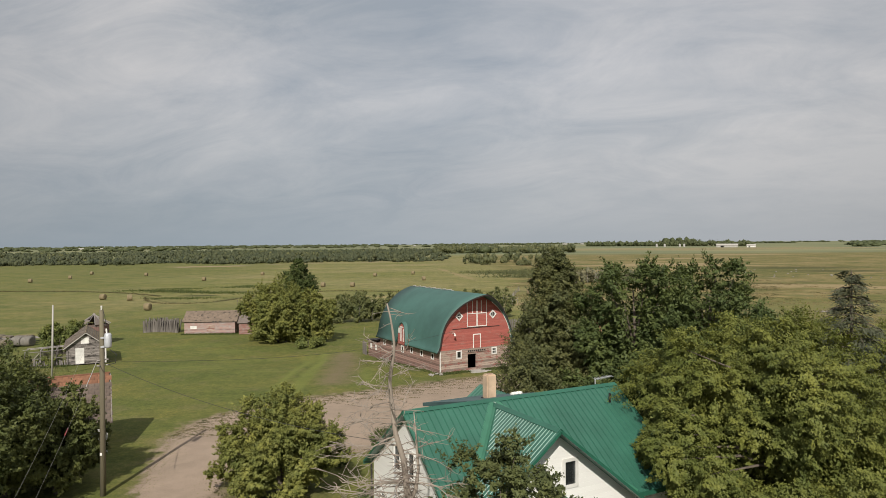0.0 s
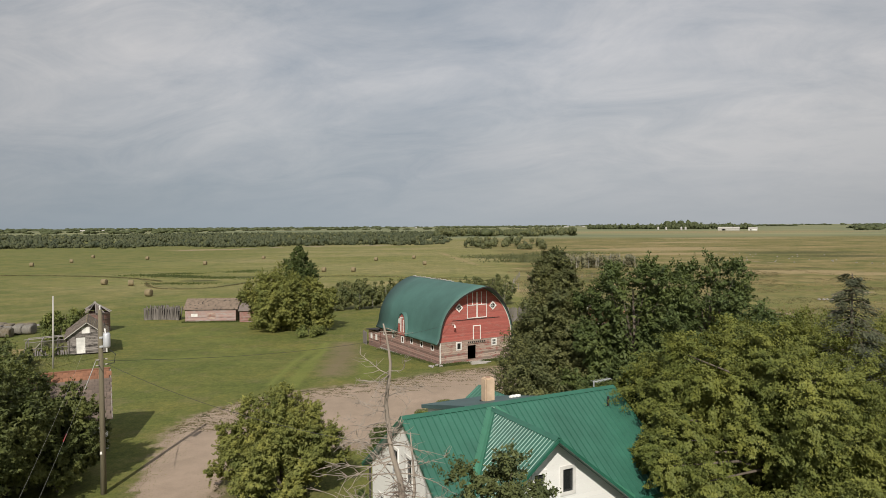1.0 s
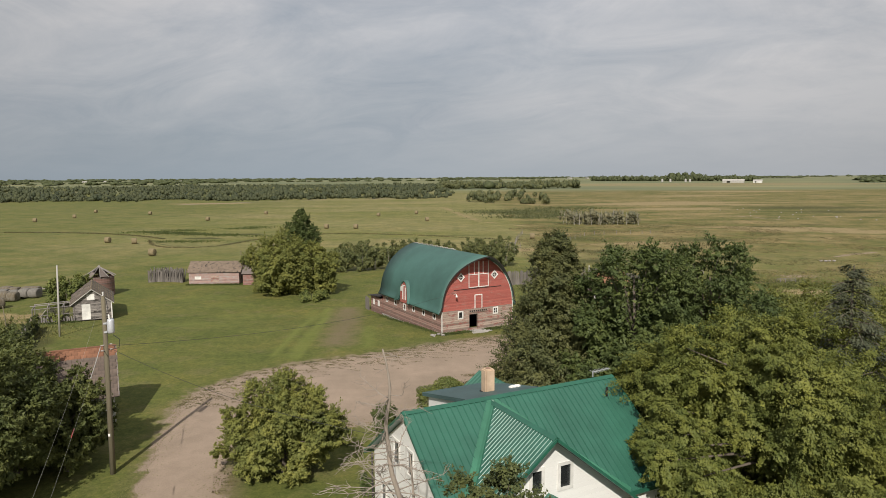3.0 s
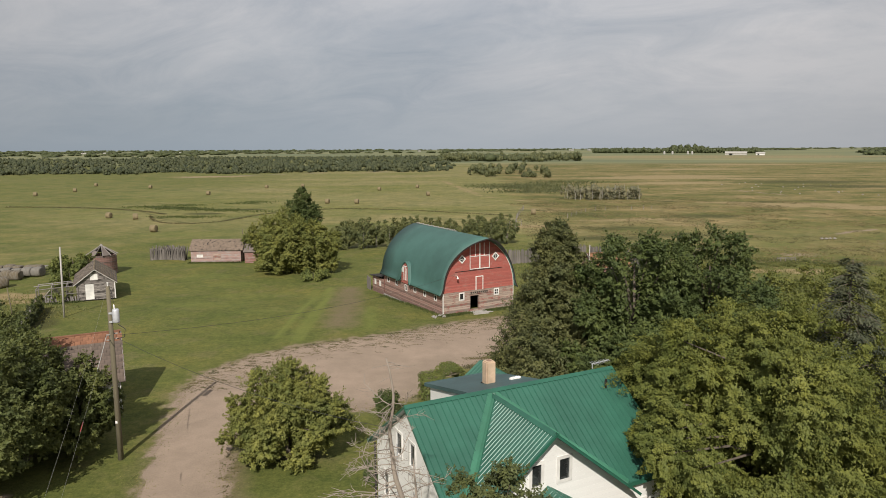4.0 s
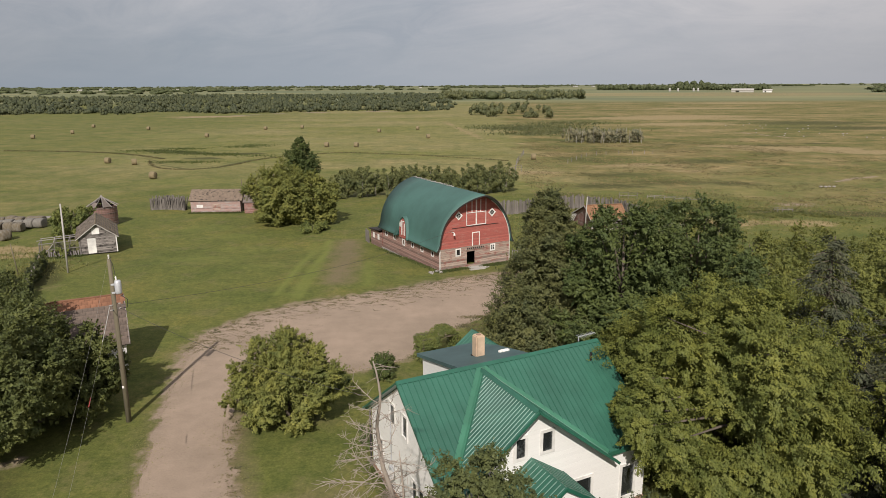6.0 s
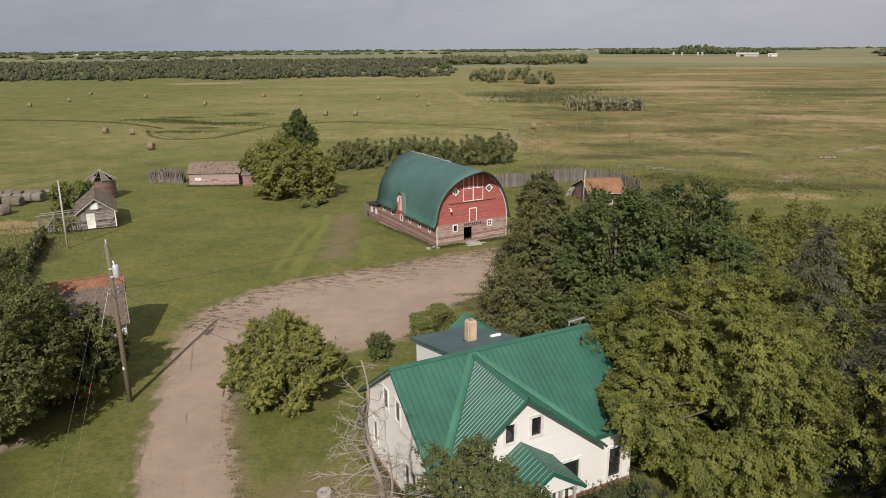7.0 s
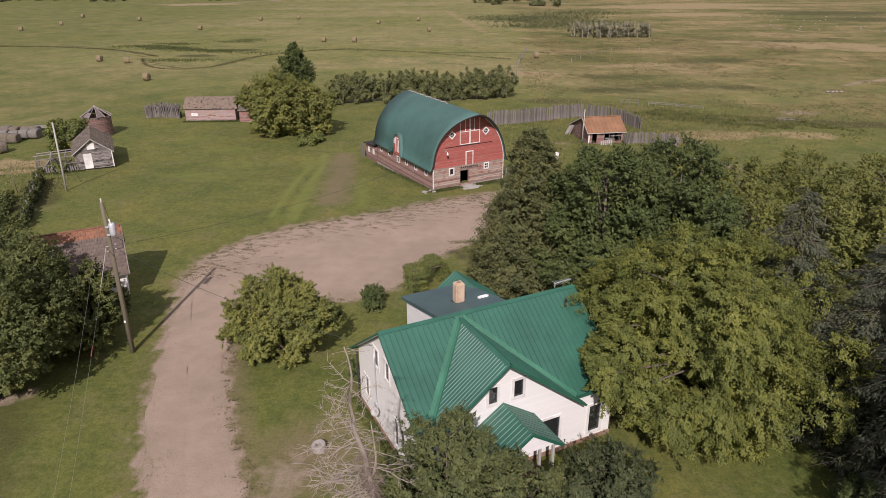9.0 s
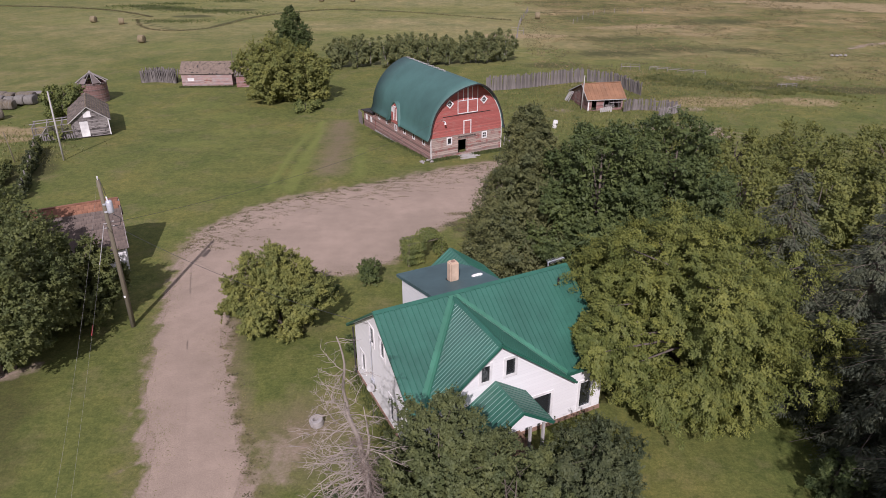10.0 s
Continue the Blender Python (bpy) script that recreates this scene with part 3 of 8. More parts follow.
def wall(outer, holes, thick, place):
    """A wall with real openings: outline and holes as (along, height) loops, thickened, laid by the matrix place (x along, y inward, z up)."""
    bm = bmesh.new()
    edges = []
    for loop in [outer] + [[(a, c), (b, c), (b, d), (a, d)] for a, b, c, d in holes]:
        vs = [bm.verts.new((x, 0, z)) for x, z in loop]
        edges += [bm.edges.new((vs[i], vs[(i + 1) % len(vs)])) for i in range(len(vs))]
    bmesh.ops.triangle_fill(bm, use_beauty=True, use_dissolve=False, edges=edges)
    ext = bmesh.ops.extrude_face_region(bm, geom=list(bm.faces))
    bmesh.ops.translate(bm, vec=(0, thick, 0), verts=[g for g in ext["geom"] if isinstance(g, bmesh.types.BMVert)])
    bmesh.ops.transform(bm, matrix=place, verts=bm.verts)
    return bm


def window(parent, place, a, b, c, d, trim=0.09, mull=False, frame_mat="white_paint", depth=0.1):
    """A window in the opening a..b by c..d of the wall laid by place: trim boards proud of the wall, and a pane set back in it."""
    t, s = trim, 0.04
    bm = wall([(a - t, c - t), (b + t, c - t), (b + t, d + t), (a - t, d + t)], [(a + s, b - s, c + s, d - s)], 0.033, Matrix.Translation((0, -0.035, 0)))
    w = None
    if mull:
        bars = boxes(((a + b) / 2 - 0.025, -0.02, c + s, (a + b) / 2 + 0.025, 0.01, d - s), (a + s, -0.015, (c + d) / 2 - 0.025, (a + b) / 2 - 0.026, 0.01, (c + d) / 2 + 0.025), ((a + b) / 2 + 0.026, -0.015, (c + d) / 2 - 0.025, b - s, 0.01, (c + d) / 2 + 0.025))
        bmesh.ops.transform(bars, matrix=place, verts=bars.verts)
    bmesh.ops.transform(bm, matrix=place, verts=bm.verts)
    w = part("window", bm, M[frame_mat], parent, "white-trimmed window")
    if mull:
        part("muntin", bars, M[frame_mat], w)
    bm = boxes((a, depth - 0.03, c, b, depth - 0.018, d))
    bmesh.ops.transform(bm, matrix=place, verts=bm.verts)
    g = part("pane", bm, M["glass"], w, "dark glass pane")
    g.visible_shadow = False
    return w


def side_place(x, y, ang):
    """Local frame of a wall within its building: starts at x, y and runs along ang degrees; its outside is on the right of that way."""
    return pose(x, y, 0, 0, 0, ang)


def quads_mesh(name, co, material):
    """A mesh of separate leaves from an array (n, corners, 3)."""
    n, k = co.shape[:2]
    me = bpy.data.meshes.new(name)
    me.vertices.add(k * n)
    me.vertices.foreach_set("co", np.ascontiguousarray(co, dtype=np.float32).ravel())
    me.loops.add(k * n)
    me.loops.foreach_set("vertex_index", np.arange(k * n, dtype=np.int32))
    me.polygons.add(n)
    me.polygons.foreach_set("loop_start", np.arange(0, k * n, k, dtype=np.int32))
    me.update(calc_edges=True)
    me.materials.append(material)
    return me


def unit(a):
    return a / np.maximum(np.linalg.norm(a, axis=1, keepdims=True), 1e-6)


def leaves(rng, P, N, size, slim=0.55, T=None):
    """Folded diamond leaves at P that face N."""
    n = len(P)
    N = unit(N)
    T = unit(np.cross(N, rng.normal(size=(n, 3)))) if T is None else unit(T)
    B = np.cross(N, T)
    L = size * rng.uniform(0.65, 1.35, (n, 1))
    W = L * slim
    return np.stack([P - T * L / 2, P + B * W / 2 + N * W * 0.18, P + T * L / 2, P - B * W / 2 + N * W * 0.18], axis=1)


def blob_leaves(rng, c, r, count, size, slim=0.55, droop=0.0, squash=0.8):
    """Leaves over one clump of a crown."""
    D = unit(rng.normal(size=(count, 3)))
    D[:, 2] = np.where(D[:, 2] < -0.35, -D[:, 2] * 0.6, D[:, 2])
    D = unit(D)
    R = r * rng.uniform(0.5, 1.08, (count, 1)) ** 0.6
    off = D * R
    off[:, 2] *= squash
    if droop:
        rad = np.linalg.norm(off[:, :2], axis=1) / max(r, 1e-3)
        off[:, 2] -= droop * rad ** 2 * r
    N = D * 0.6 + np.array([0, 0, 0.35]) + rng.normal(size=(count, 3)) * 0.45
    T = None
    if droop:
        T = np.array([0, 0, -0.7]) + rng.normal(size=(count, 3)) * 0.6
        N = N - (N * unit(T)).sum(1, keepdims=True) * unit(T)
    return leaves(rng, np.array(c) + off, N, size, slim, T)


def crown_lobes(rng, n, R, z0, z1, shape):
    """The big lobes of an uneven crown, as centre and radius."""
    ph = rng.uniform(0, 6.28, 4)
    out = []
    zc, hz = (z0 + z1) / 2, (z1 - z0) / 2
    for i in range(n):
        if shape == "cone":
            h = ((i + rng.uniform(0.2, 0.8)) / n) ** 1.15
            a = i * 2.399 + rng.uniform(-0.5, 0.5)
            q = (1 - h) ** 0.62 * rng.uniform(0.5, 0.82)
            r = R * (0.14 + 0.2 * (1 - h)) * rng.uniform(0.8, 1.25)
            out.append((math.cos(a) * q * R, math.sin(a) * q * R, z0 + r * 0.6 + h * (z1 - z0 - r), r))
            continue
        u = 1 - 1.8 * (i + 0.5) / n            # from the top downwards
        a = i * 2.399 + rng.uniform(-0.45, 0.45)
        wob = 1 + 0.13 * math.sin(2 * a + ph[0]) + 0.11 * math.sin(3 * a + ph[1]) + 0.1 * math.sin(5 * a + 3 * u + ph[2])
        k = rng.uniform(0.5, 0.88) * wob * (1.1 if shape == "wide" else 1.0)
        c = math.sqrt(max(0.0, 1 - u * u)) ** 0.8 if u > 0 else 1 - 0.3 * u * u
        r = R * rng.uniform(0.16, 0.28)
        out.append((math.cos(a) * c * k * R, math.sin(a) * c * k * R, zc + u * hz * (0.74 + 0.12 * math.sin(4 * a + ph[3])), min(r, hz * 0.7)))
    return np.array(out)


def darts(rng, P, N, T, size, slim):
    """Small pointed leaves at P that face N and point along T."""
    T = unit(T)
    N = unit(N - (N * T).sum(1, keepdims=True) * T)
    B = np.cross(N, T)
    L = size * rng.uniform(0.6, 1.4, (len(P), 1))
    W = L * slim
    return np.stack([P - T * L / 2 - B * W / 2, P - T * L * 0.35 + B * W / 2, P + T * L / 2], axis=1)


def crown_leaves(rng, lobes, centre, twigs, per, size, slim=0.55, droop=0.0, spread=1.0):
    """Leaves along the bent twigs that every lobe sends outwards: feathered edges, lit tips, dark gaps between."""
    n = len(lobes)
    c, r = lobes[:, :3], lobes[:, 3]
    S = np.repeat(np.arange(n), twigs)
    q = len(S)
    D = unit(rng.normal(size=(q, 3)) + unit(c - centre)[S] * 0.8 + np.array([0, 0, 0.3]))
    base = c[S] + D * (r[S] * rng.uniform(0.3, 0.72, q))[:, None]
    ln = r[S] * rng.uniform(0.3, 0.7, q)
    bend = rng.normal(size=(q, 3)) * 0.3 + np.array([0, 0, 0.1 - 2.2 * droop])
    K = np.repeat(np.arange(q), per)
    m = len(K)
    f = rng.uniform(0.02, 1.0, m) ** 0.75
    P = base[K] + D[K] * (ln[K] * f)[:, None] + bend[K] * (ln[K] * f * f)[:, None]
    P += rng.normal(size=(m, 3)) * (spread * ln[K] * (0.2 - 0.1 * f))[:, None] * np.array([1, 1, 0.7])
    along = unit(D[K] + 2 * f[:, None] * bend[K])
    T = along * 0.55 + rng.normal(size=(m, 3)) * 0.5 + np.array([0, 0, -0.2 - droop])
    N = np.array([0, 0, 0.5]) + unit(P - c[S][K]) * 0.75 + unit(c - centre)[S][K] * 0.3 + rng.normal(size=(m, 3)) * 0.12
    return darts(rng, P, N, T, size, slim)


def tree(name, x, y, height, R, leaf, label, seed, clumps=70, per=260, size=0.2, shape="round", bole=0.25, bark="bark", trunk_r=0.22, droop=0.0, slim=0.55, limbs=14, category="tree", group="", lean=(0, 0), stems=1, extra=(), spread=1.0):
    """A tree: boles, limbs that reach into the lobes of the crown, and sprays of leaves. extra: more lobes (x, y, z, radius) where it grows lopsided."""
    rng = np.random.default_rng(seed)
    t = thing(name, on_land(x, y), label, category, group)
    z0, z1 = height * bole, height * 0.99
    n = max(10, int(clumps / 2.6))
    C = crown_lobes(rng, n, R, z0, z1, shape)
    C[:, 0] += lean[0] * (C[:, 2] / height)
    C[:, 1] += lean[1] * (C[:, 2] / height)
    if len(extra):
        C = np.concatenate([C, np.array(extra, float)])
    co = crown_leaves(rng, C, np.array([0, 0, (z0 + z1) * 0.42]), 34, max(6, int(per * 0.078)), size * 1.06, slim + 0.12, droop, spread)
    fill = rng.permutation(len(co))[: int(len(co) / 3.2)]     # the shaded inside
    mid_ = co[fill].mean(1, keepdims=True)
    k_ = rng.uniform(0.4, 0.86, (len(fill), 1, 1))
    inner = (co[fill] - mid_) * 1.65 + mid_ * np.concatenate([k_, k_, 0.25 + 0.75 * k_], 2)
    co = np.concatenate([co, inner])
    co = co[co[:, :, 2].min(1) > 0.02]
    part("crown", quads_mesh("crown", co, M[leaf]), None, t)
    for s in range(stems):
        bx, by = (rng.uniform(-0.5, 0.5, 2) * R * 0.3) if stems > 1 else (0, 0)
        top = (lean[0] * 0.8 + bx * 1.6, lean[1] * 0.8 + by * 1.6, height * 0.8)
        mids = [(bx + (top[0] - bx) * f + rng.uniform(-0.12, 0.12), by + (top[1] - by) * f + rng.uniform(-0.12, 0.12), top[2] * f) for f in (0.0, 0.15, 0.35, 0.6, 1.0)]
        mids[0] = (bx, by, -0.1)
        bm = bmesh.new()
        tube(bm, mids, [trunk_r * k for k in (1.25, 1.0, 0.8, 0.5, 0.12)], 8)
        for i in range(s, min(len(C), limbs), stems):
            c = C[i if not extra or i % 3 else len(C) - 1 - i // 3 % len(extra)]
            f = min(0.85, max(0.2, (c[2] * 0.62) / max(top[2], 0.1)))
            a = (bx + (top[0] - bx) * f, by + (top[1] - by) * f, top[2] * f)
            m_ = [(a[k] + c[k]) / 2 + (0.08 * R if k == 2 else rng.uniform(-0.1, 0.1)) for k in range(3)]
            branch = bmesh.new()
            tube(branch, [a, m_, c[:3]], [trunk_r * 0.3, trunk_r * 0.17, trunk_r * 0.05], 5)
            part("limb", branch, M[bark], t, smooth=True)
        part("trunk" if s == 0 else "stem", bm, M[bark], t, smooth=True)
    return t


def spruce(name, x, y, height, R, leaf, label, seed, layers=17, size=0.24, group="", per=110):
    """A spruce: uneven tiers of long boughs with hanging needle sprays round a straight bole, dark between the tiers."""
    rng = np.random.default_rng(seed)
    t = thing(name, on_land(x, y), label, "spruce tree", group)
    P, N, T = [], [], []
    bm, boughs = bmesh.new(), bmesh.new()
    tube(bm, [(0, 0, -0.1), (0, 0, height * 0.5), (0, 0, height * 0.99)], [0.22, 0.13, 0.02], 8)
    for k in range(layers):
        h = (k + 0.5) / layers
        rl = R * (1 - h) ** 0.72 * rng.uniform(0.85, 1.1) + 0.22
        nb = max(4, int(8 * (1 - h) + 4))
        a0 = rng.uniform(0, math.tau)
        for b in range(nb):
            a = a0 + b * math.tau / nb + rng.uniform(-0.3, 0.3)
            zc = height * (0.05 + 0.945 * h) + rng.uniform(-0.25, 0.25)
            ln = rl * rng.uniform(0.62, 1.15)
            dx, dy = math.cos(a), math.sin(a)
            if ln > 0.7:
                tube(boughs, [(0, 0, zc), (dx * ln * 0.6, dy * ln * 0.6, zc - 0.06 * ln), (dx * ln, dy * ln, zc - 0.24 * ln)], [0.035, 0.02, 0.008], 4)
            # side sprays along the bough, each a hanging tuft
            ns = max(6, int(8 * ln / 1.6))
            f = rng.uniform(0.25, 1.0, ns) ** 0.8
            sd = rng.uniform(-1, 1, ns) * 0.36 * ln * (1.15 - 0.75 * f)
            cz = zc - 0.24 * ln * f ** 1.6 - np.abs(sd) * 0.25
            K = np.repeat(np.arange(ns), max(6, int(per * 0.27)))
            m_ = len(K)
            u, w = rng.normal(size=m_) * 0.17, rng.normal(size=m_) * 0.15
            fx, sx = ln * f[K] + u, sd[K] + w
            zz = cz[K] - 0.32 * rng.uniform(0, 1, m_) ** 2 + rng.normal(size=m_) * 0.04 - 0.5 * (u * u + w * w)
            P.append(np.stack([dx * fx - dy * sx, dy * fx + dx * sx, zz], 1))
            T.append(np.stack([dx - dy * np.sign(sx) * 0.8, dy + dx * np.sign(sx) * 0.8, np.full(m_, -0.45)], 1) + rng.normal(size=(m_, 3)) * 0.3)
            N.append(np.stack([dx * 0.35 + rng.normal(size=m_) * 0.3, dy * 0.35 + rng.normal(size=m_) * 0.3, np.full(m_, 0.9)], 1))
    P, N, T = np.concatenate(P), np.concatenate(N), unit(np.concatenate(T))
    N = N - (N * T).sum(1, keepdims=True) * T
    co = darts(rng, P, N, T, size, 0.42)
    co = co[co[:, :, 2].min(1) > 0.02]
    part("crown", quads_mesh("crown", co, M[leaf]), None, t)
    part("trunk", bm, M["bark"], t, smooth=True)
    tagged(part("bough_frame", boughs, M["bark"], t), kind="stuff")
    return t


def tufts(rng, XY, height, size, spread=0.5):
    """Blades of grass: upright narrow leaves at the places XY."""
    n = len(XY)
    P = np.concatenate([XY, np.array([[fall(a, b)] for a, b in XY])], 1)
    T = unit(np.concatenate([rng.normal(size=(n, 2)) * spread, np.ones((n, 1))], 1))
    H = height * rng.uniform(0.5, 1.3, (n, 1))
    P = P + T * H * 0.5
    N = rng.normal(size=(n, 3))
    N = unit(N - (N * T).sum(1, keepdims=True) * T)
    B = np.cross(N, T)
    W = size * rng.uniform(0.6, 1.4, (n, 1))
    return np.stack([P - T * H / 2 - B * W / 2, P - T * H / 2 + B * W / 2, P + T * H / 2 + B * W * 0.1, P + T * H / 2 - B * W * 0.1], 1)

# ---- ground and yard ----


def seg_dist(X, Y, pts):
    """Distance of every place to a polyline."""
    best = np.full(X.shape, 1e9)
    for (ax, ay), (bx, by) in zip(pts, pts[1:]):
        dx, dy = bx - ax, by - ay
        f = np.clip(((X - ax) * dx + (Y - ay) * dy) / max(dx * dx + dy * dy, 1e-9), 0, 1)
        best = np.minimum(best, np.hypot(X - ax - f * dx, Y - ay - f * dy))
    return best


def inside(X, Y, poly):
    r = np.zeros(X.shape, bool)
    for (ax, ay), (bx, by) in zip(poly, poly[1:] + poly[:1]):
        c = ((ay > Y) != (by > Y)) & (X < (bx - ax) * (Y - ay) / (by - ay + 1e-9) + ax)
        r ^= c
    return r


def smooth_line(pts, step=0.5):
    """A rounded line through the points (Catmull-Rom)."""
    p = [pts[0]] + list(pts) + [pts[-1]]
    out = []
    for i in range(1, len(p) - 2):
        a, b, c, d = (np.array(q, float) for q in p[i - 1:i + 3])
        k = max(2, int(np.hypot(*(c - b)) / step))
        for j in range(k):
            t = j / k
            out.append(tuple(0.5 * (2 * b + (c - a) * t + (2 * a - 5 * b + 4 * c - d) * t * t + (3 * b - a - 3 * c + d) * t ** 3)))
    return out + [tuple(pts[-1])]


EDGE_L = smooth_line([(-6.9, 6), (-10.3, 15), (-13.43, 23.2), (-14.9, 27.0), (-16.41, 31.1), (-17.3, 34.3), (-18.94, 40.5), (-20.0, 44.8), (-20.6, 49.5), (-20.2, 53.0), (-17.9, 56.9), (-15.0, 59.6), (-12.1, 61.3), (-9.0, 62.8), (-5.3, 64.7), (-1.4, 67.3), (2.8, 69.4), (7.4, 71.2)])
EDGE_R = smooth_line([(-2.5, 6), (-6.0, 15), (-9.0, 23.2), (-10.1, 26.2), (-11.6, 29.7), (-12.9, 33.3), (-13.7, 36.0), (-14.6, 39.5), (-14.4, 43.0), (-11.3, 44.7), (-7.8, 45.3), (-5.4, 46.0), (-3.8, 47.6), (-1.4, 52.2), (2.0, 56.5), (5.6, 61.5), (8.5, 67.0)])
YARD = EDGE_L + EDGE_R[::-1]


def ragged(line, amount):
    out = []
    for i, (x, y) in enumerate(line):
        w = noise.noise((x * 0.35, y * 0.35, 0.5)) * amount + noise.noise((x * 1.7, y * 1.7, 4.5)) * amount * 0.5
        out.append((x + w, y + w * 0.8))
    return out


def build_ground():
    """One sheet out to the horizon, finely divided round the farm."""
    def axis(lo, hi, step, lo2, hi2, step2, far, grow):
        a = list(np.arange(lo2, lo, step2)) + list(np.arange(lo, hi, step)) + list(np.arange(hi, hi2, step2))
        s, v, right = step2, hi2, []
        while v < far[1]:
            right.append(v)
            s *= grow
            v += s
        s, v, left = step2, lo2, []
        while v > far[0]:
            s *= grow
            v -= s
            left.append(max(v, far[0]))
        return np.array(left[::-1] + a + right + [far[1]])

    xs, ys = axis(-72, 45, 0.85, -200, 190, 2.6, (-4900, 4900), 1.09), axis(14, 135, 0.85, 12, 340, 2.1, (-4000, 4900), 1.09)
    X, Y = np.meshgrid(xs, ys)
    Z = np.vectorize(fall)(X, Y)
    nx, ny = len(xs), len(ys)
    idx = np.arange(nx * ny).reshape(ny, nx)
    q = np.stack([idx[:-1, :-1], idx[:-1, 1:], idx[1:, 1:], idx[1:, :-1]], -1).reshape(-1, 4)
    me = bpy.data.meshes.new("ground")
    me.vertices.add(nx * ny)
    me.vertices.foreach_set("co", np.stack([X, Y, Z], -1).astype(np.float32).ravel())
    me.loops.add(q.size)
    me.loops.foreach_set("vertex_index", q.astype(np.int32).ravel())
    me.polygons.add(len(q))
    me.polygons.foreach_set("loop_start", np.arange(0, q.size, 4, dtype=np.int32))
    me.update(calc_edges=True)
    me.materials.append(M["ground"])

    def put(name, val):
        a = me.attributes.new(name, "FLOAT", "POINT")
        a.data.foreach_set("value", np.clip(val, 0, 1).astype(np.float32).ravel())

    def soft(d, inner, outer):
        return np.clip((outer - d) / (outer - inner), 0, 1)

    field = np.clip((Y - 112) / 30, 0, 1)
    put("field", np.where(X < -58, np.maximum(field, np.clip((-X - 58) / 10, 0, 1) * np.clip((Y - 80) / 12, 0, 1)), field) * 0.7 * np.clip((X + 190) / 110, 0.45, 1) * np.where(X < -20, np.clip((Y - 80) / 120, 0.5, 1), 1))
    put("pasture", np.clip((X - 14 - np.maximum(Y - 130, 0) * 0.035) / 14, 0, 1) * np.clip((Y - 92) / 25, 0, 1) * (0.42 + 0.33 * np.clip((Y - 140) / 70, 0, 1)))
    put("far", np.clip((Y - 640) / 260, 0, 1))
    yd = seg_dist(X, Y, EDGE_L[::4] + [EDGE_L[-1]])
    yr = seg_dist(X, Y, EDGE_R[::4] + [EDGE_R[-1]])
    edge = np.minimum(yd, yr)
    bare = np.where(inside(X, Y, YARD), 1.0, np.maximum(np.where(Y > 46, 0.6, 0.42) * soft(yd, 0.0, 2.2), 0.46 * soft(yr, 0.0, 1.6)))
    trod = np.maximum(0.62 * soft(seg_dist(X, Y, [(-14.0, 88), (-12.9, 79), (-12.2, 68)]), 0.2, 3.4), np.maximum(0.3 * soft(yd, 0.3, 3.5), np.where(Y < 40, 0.62, 0.3) * soft(yr, 0.2, 2.4)))
    worn = 0.6 * soft(np.hypot((X + 6.8) / 1.3, (Y - 27.5) / 1.5), 0.5, 4.0)
    bare = np.maximum(bare, 0.55 * soft(seg_dist(X, Y, [(-27, 31.6), (-24.6, 33.2)]), 0.2, 1.3))
    bare = np.maximum(bare, 0.7 * soft(np.hypot((X - 30) / 1.5, Y - 84), 2, 7))
    bare = np.maximum(bare, 0.6 * soft(np.hypot((X - 60.5) / 2.0, (Y - 116.5) / 1.3 + (X - 60.5) * 0.08), 0.6, 3.4))
    bare = np.maximum(bare, 0.55 * soft(seg_dist(X, Y, [(84, 145.8), (90, 150), (97, 153.4)]), 0.4, 2.2))
    bare = np.maximum(bare, 0.5 * soft(np.hypot((X - 86) / 1.5, Y - 129), 1, 5))
    bare = np.maximum(bare, 0.5 * soft(np.hypot((X - 16) / 1.3, Y - 95.2), 0.5, 3))
    bare = np.maximum(bare, 0.5 * soft(np.hypot((X - 35) / 1.6, Y - 95.5), 0.5, 3))
    bare = np.maximum(bare, 0.46 * soft(np.hypot((X + 7.8), (Y - 26) / 1.6), 0.5, 3.0))
    bare = np.maximum(bare, 0.45 * soft(np.hypot(X - 6, Y - 60), 1.0, 3.5))
    tan = 0.4 * soft(seg_dist(X, Y, [(-2.9, 385.7), (12.3, 266.8), (27.7, 239.1)]), 1, 6)
    for gx, gy, gr, k in [(112, 219, 16, 0.62), (96, 229, 9, 0.55), (130, 208, 12, 0.6), (122, 412, 34, 0.62), (120, 352, 20, 0.62), (52, 178, 9, 0.5), (40, 176, 6, 0.46), (17, 163, 7, 0.6), (152, 430, 34, 0.55), (172, 395, 20, 0.5), (205, 560, 40, 0.55), (300, 690, 60, 0.55), (38, 100, 7, 0.5), (52, 100, 6, 0.45), (60, 165, 7, 0.42), (-161, 458, 22, 0.6), (-57, 84, 5, 0.55), (-54, 80, 3, 0.5)]:
        tan = np.maximum(tan, k * soft(np.hypot((X - gx) / 2.4, Y - gy), gr * 0.25, gr))
    tan = np.maximum(tan, 0.4 * soft(np.hypot((X - 480) / 1.7, (Y - 1180)), 150, 300))
    put("tan", tan)
    bare = np.maximum(bare, 0.55 * soft(seg_dist(X, Y, [(124, 294), (132, 262)]), 0.6, 2.6))
    bare = np.maximum(bare, 0.56 * soft(seg_dist(X, Y, [(-176.7, 440.1), (-150.4, 465.1), (-137.3, 486.5), (-114.5, 509.1), (-83.6, 523.8), (-42.1, 538.5)]), 2, 9))
    put("bare", bare)
    lush = 0.9 * np.maximum(soft(seg_dist(X, Y, [(-15.4, 62.0), (-15.6, 75), (-16.6, 89)]), 0.1, 1.0), 0.8 * soft(seg_dist(X, Y, [(-17.4, 63.0), (-17.5, 75), (-18.2, 88)]), 0.1, 0.9))
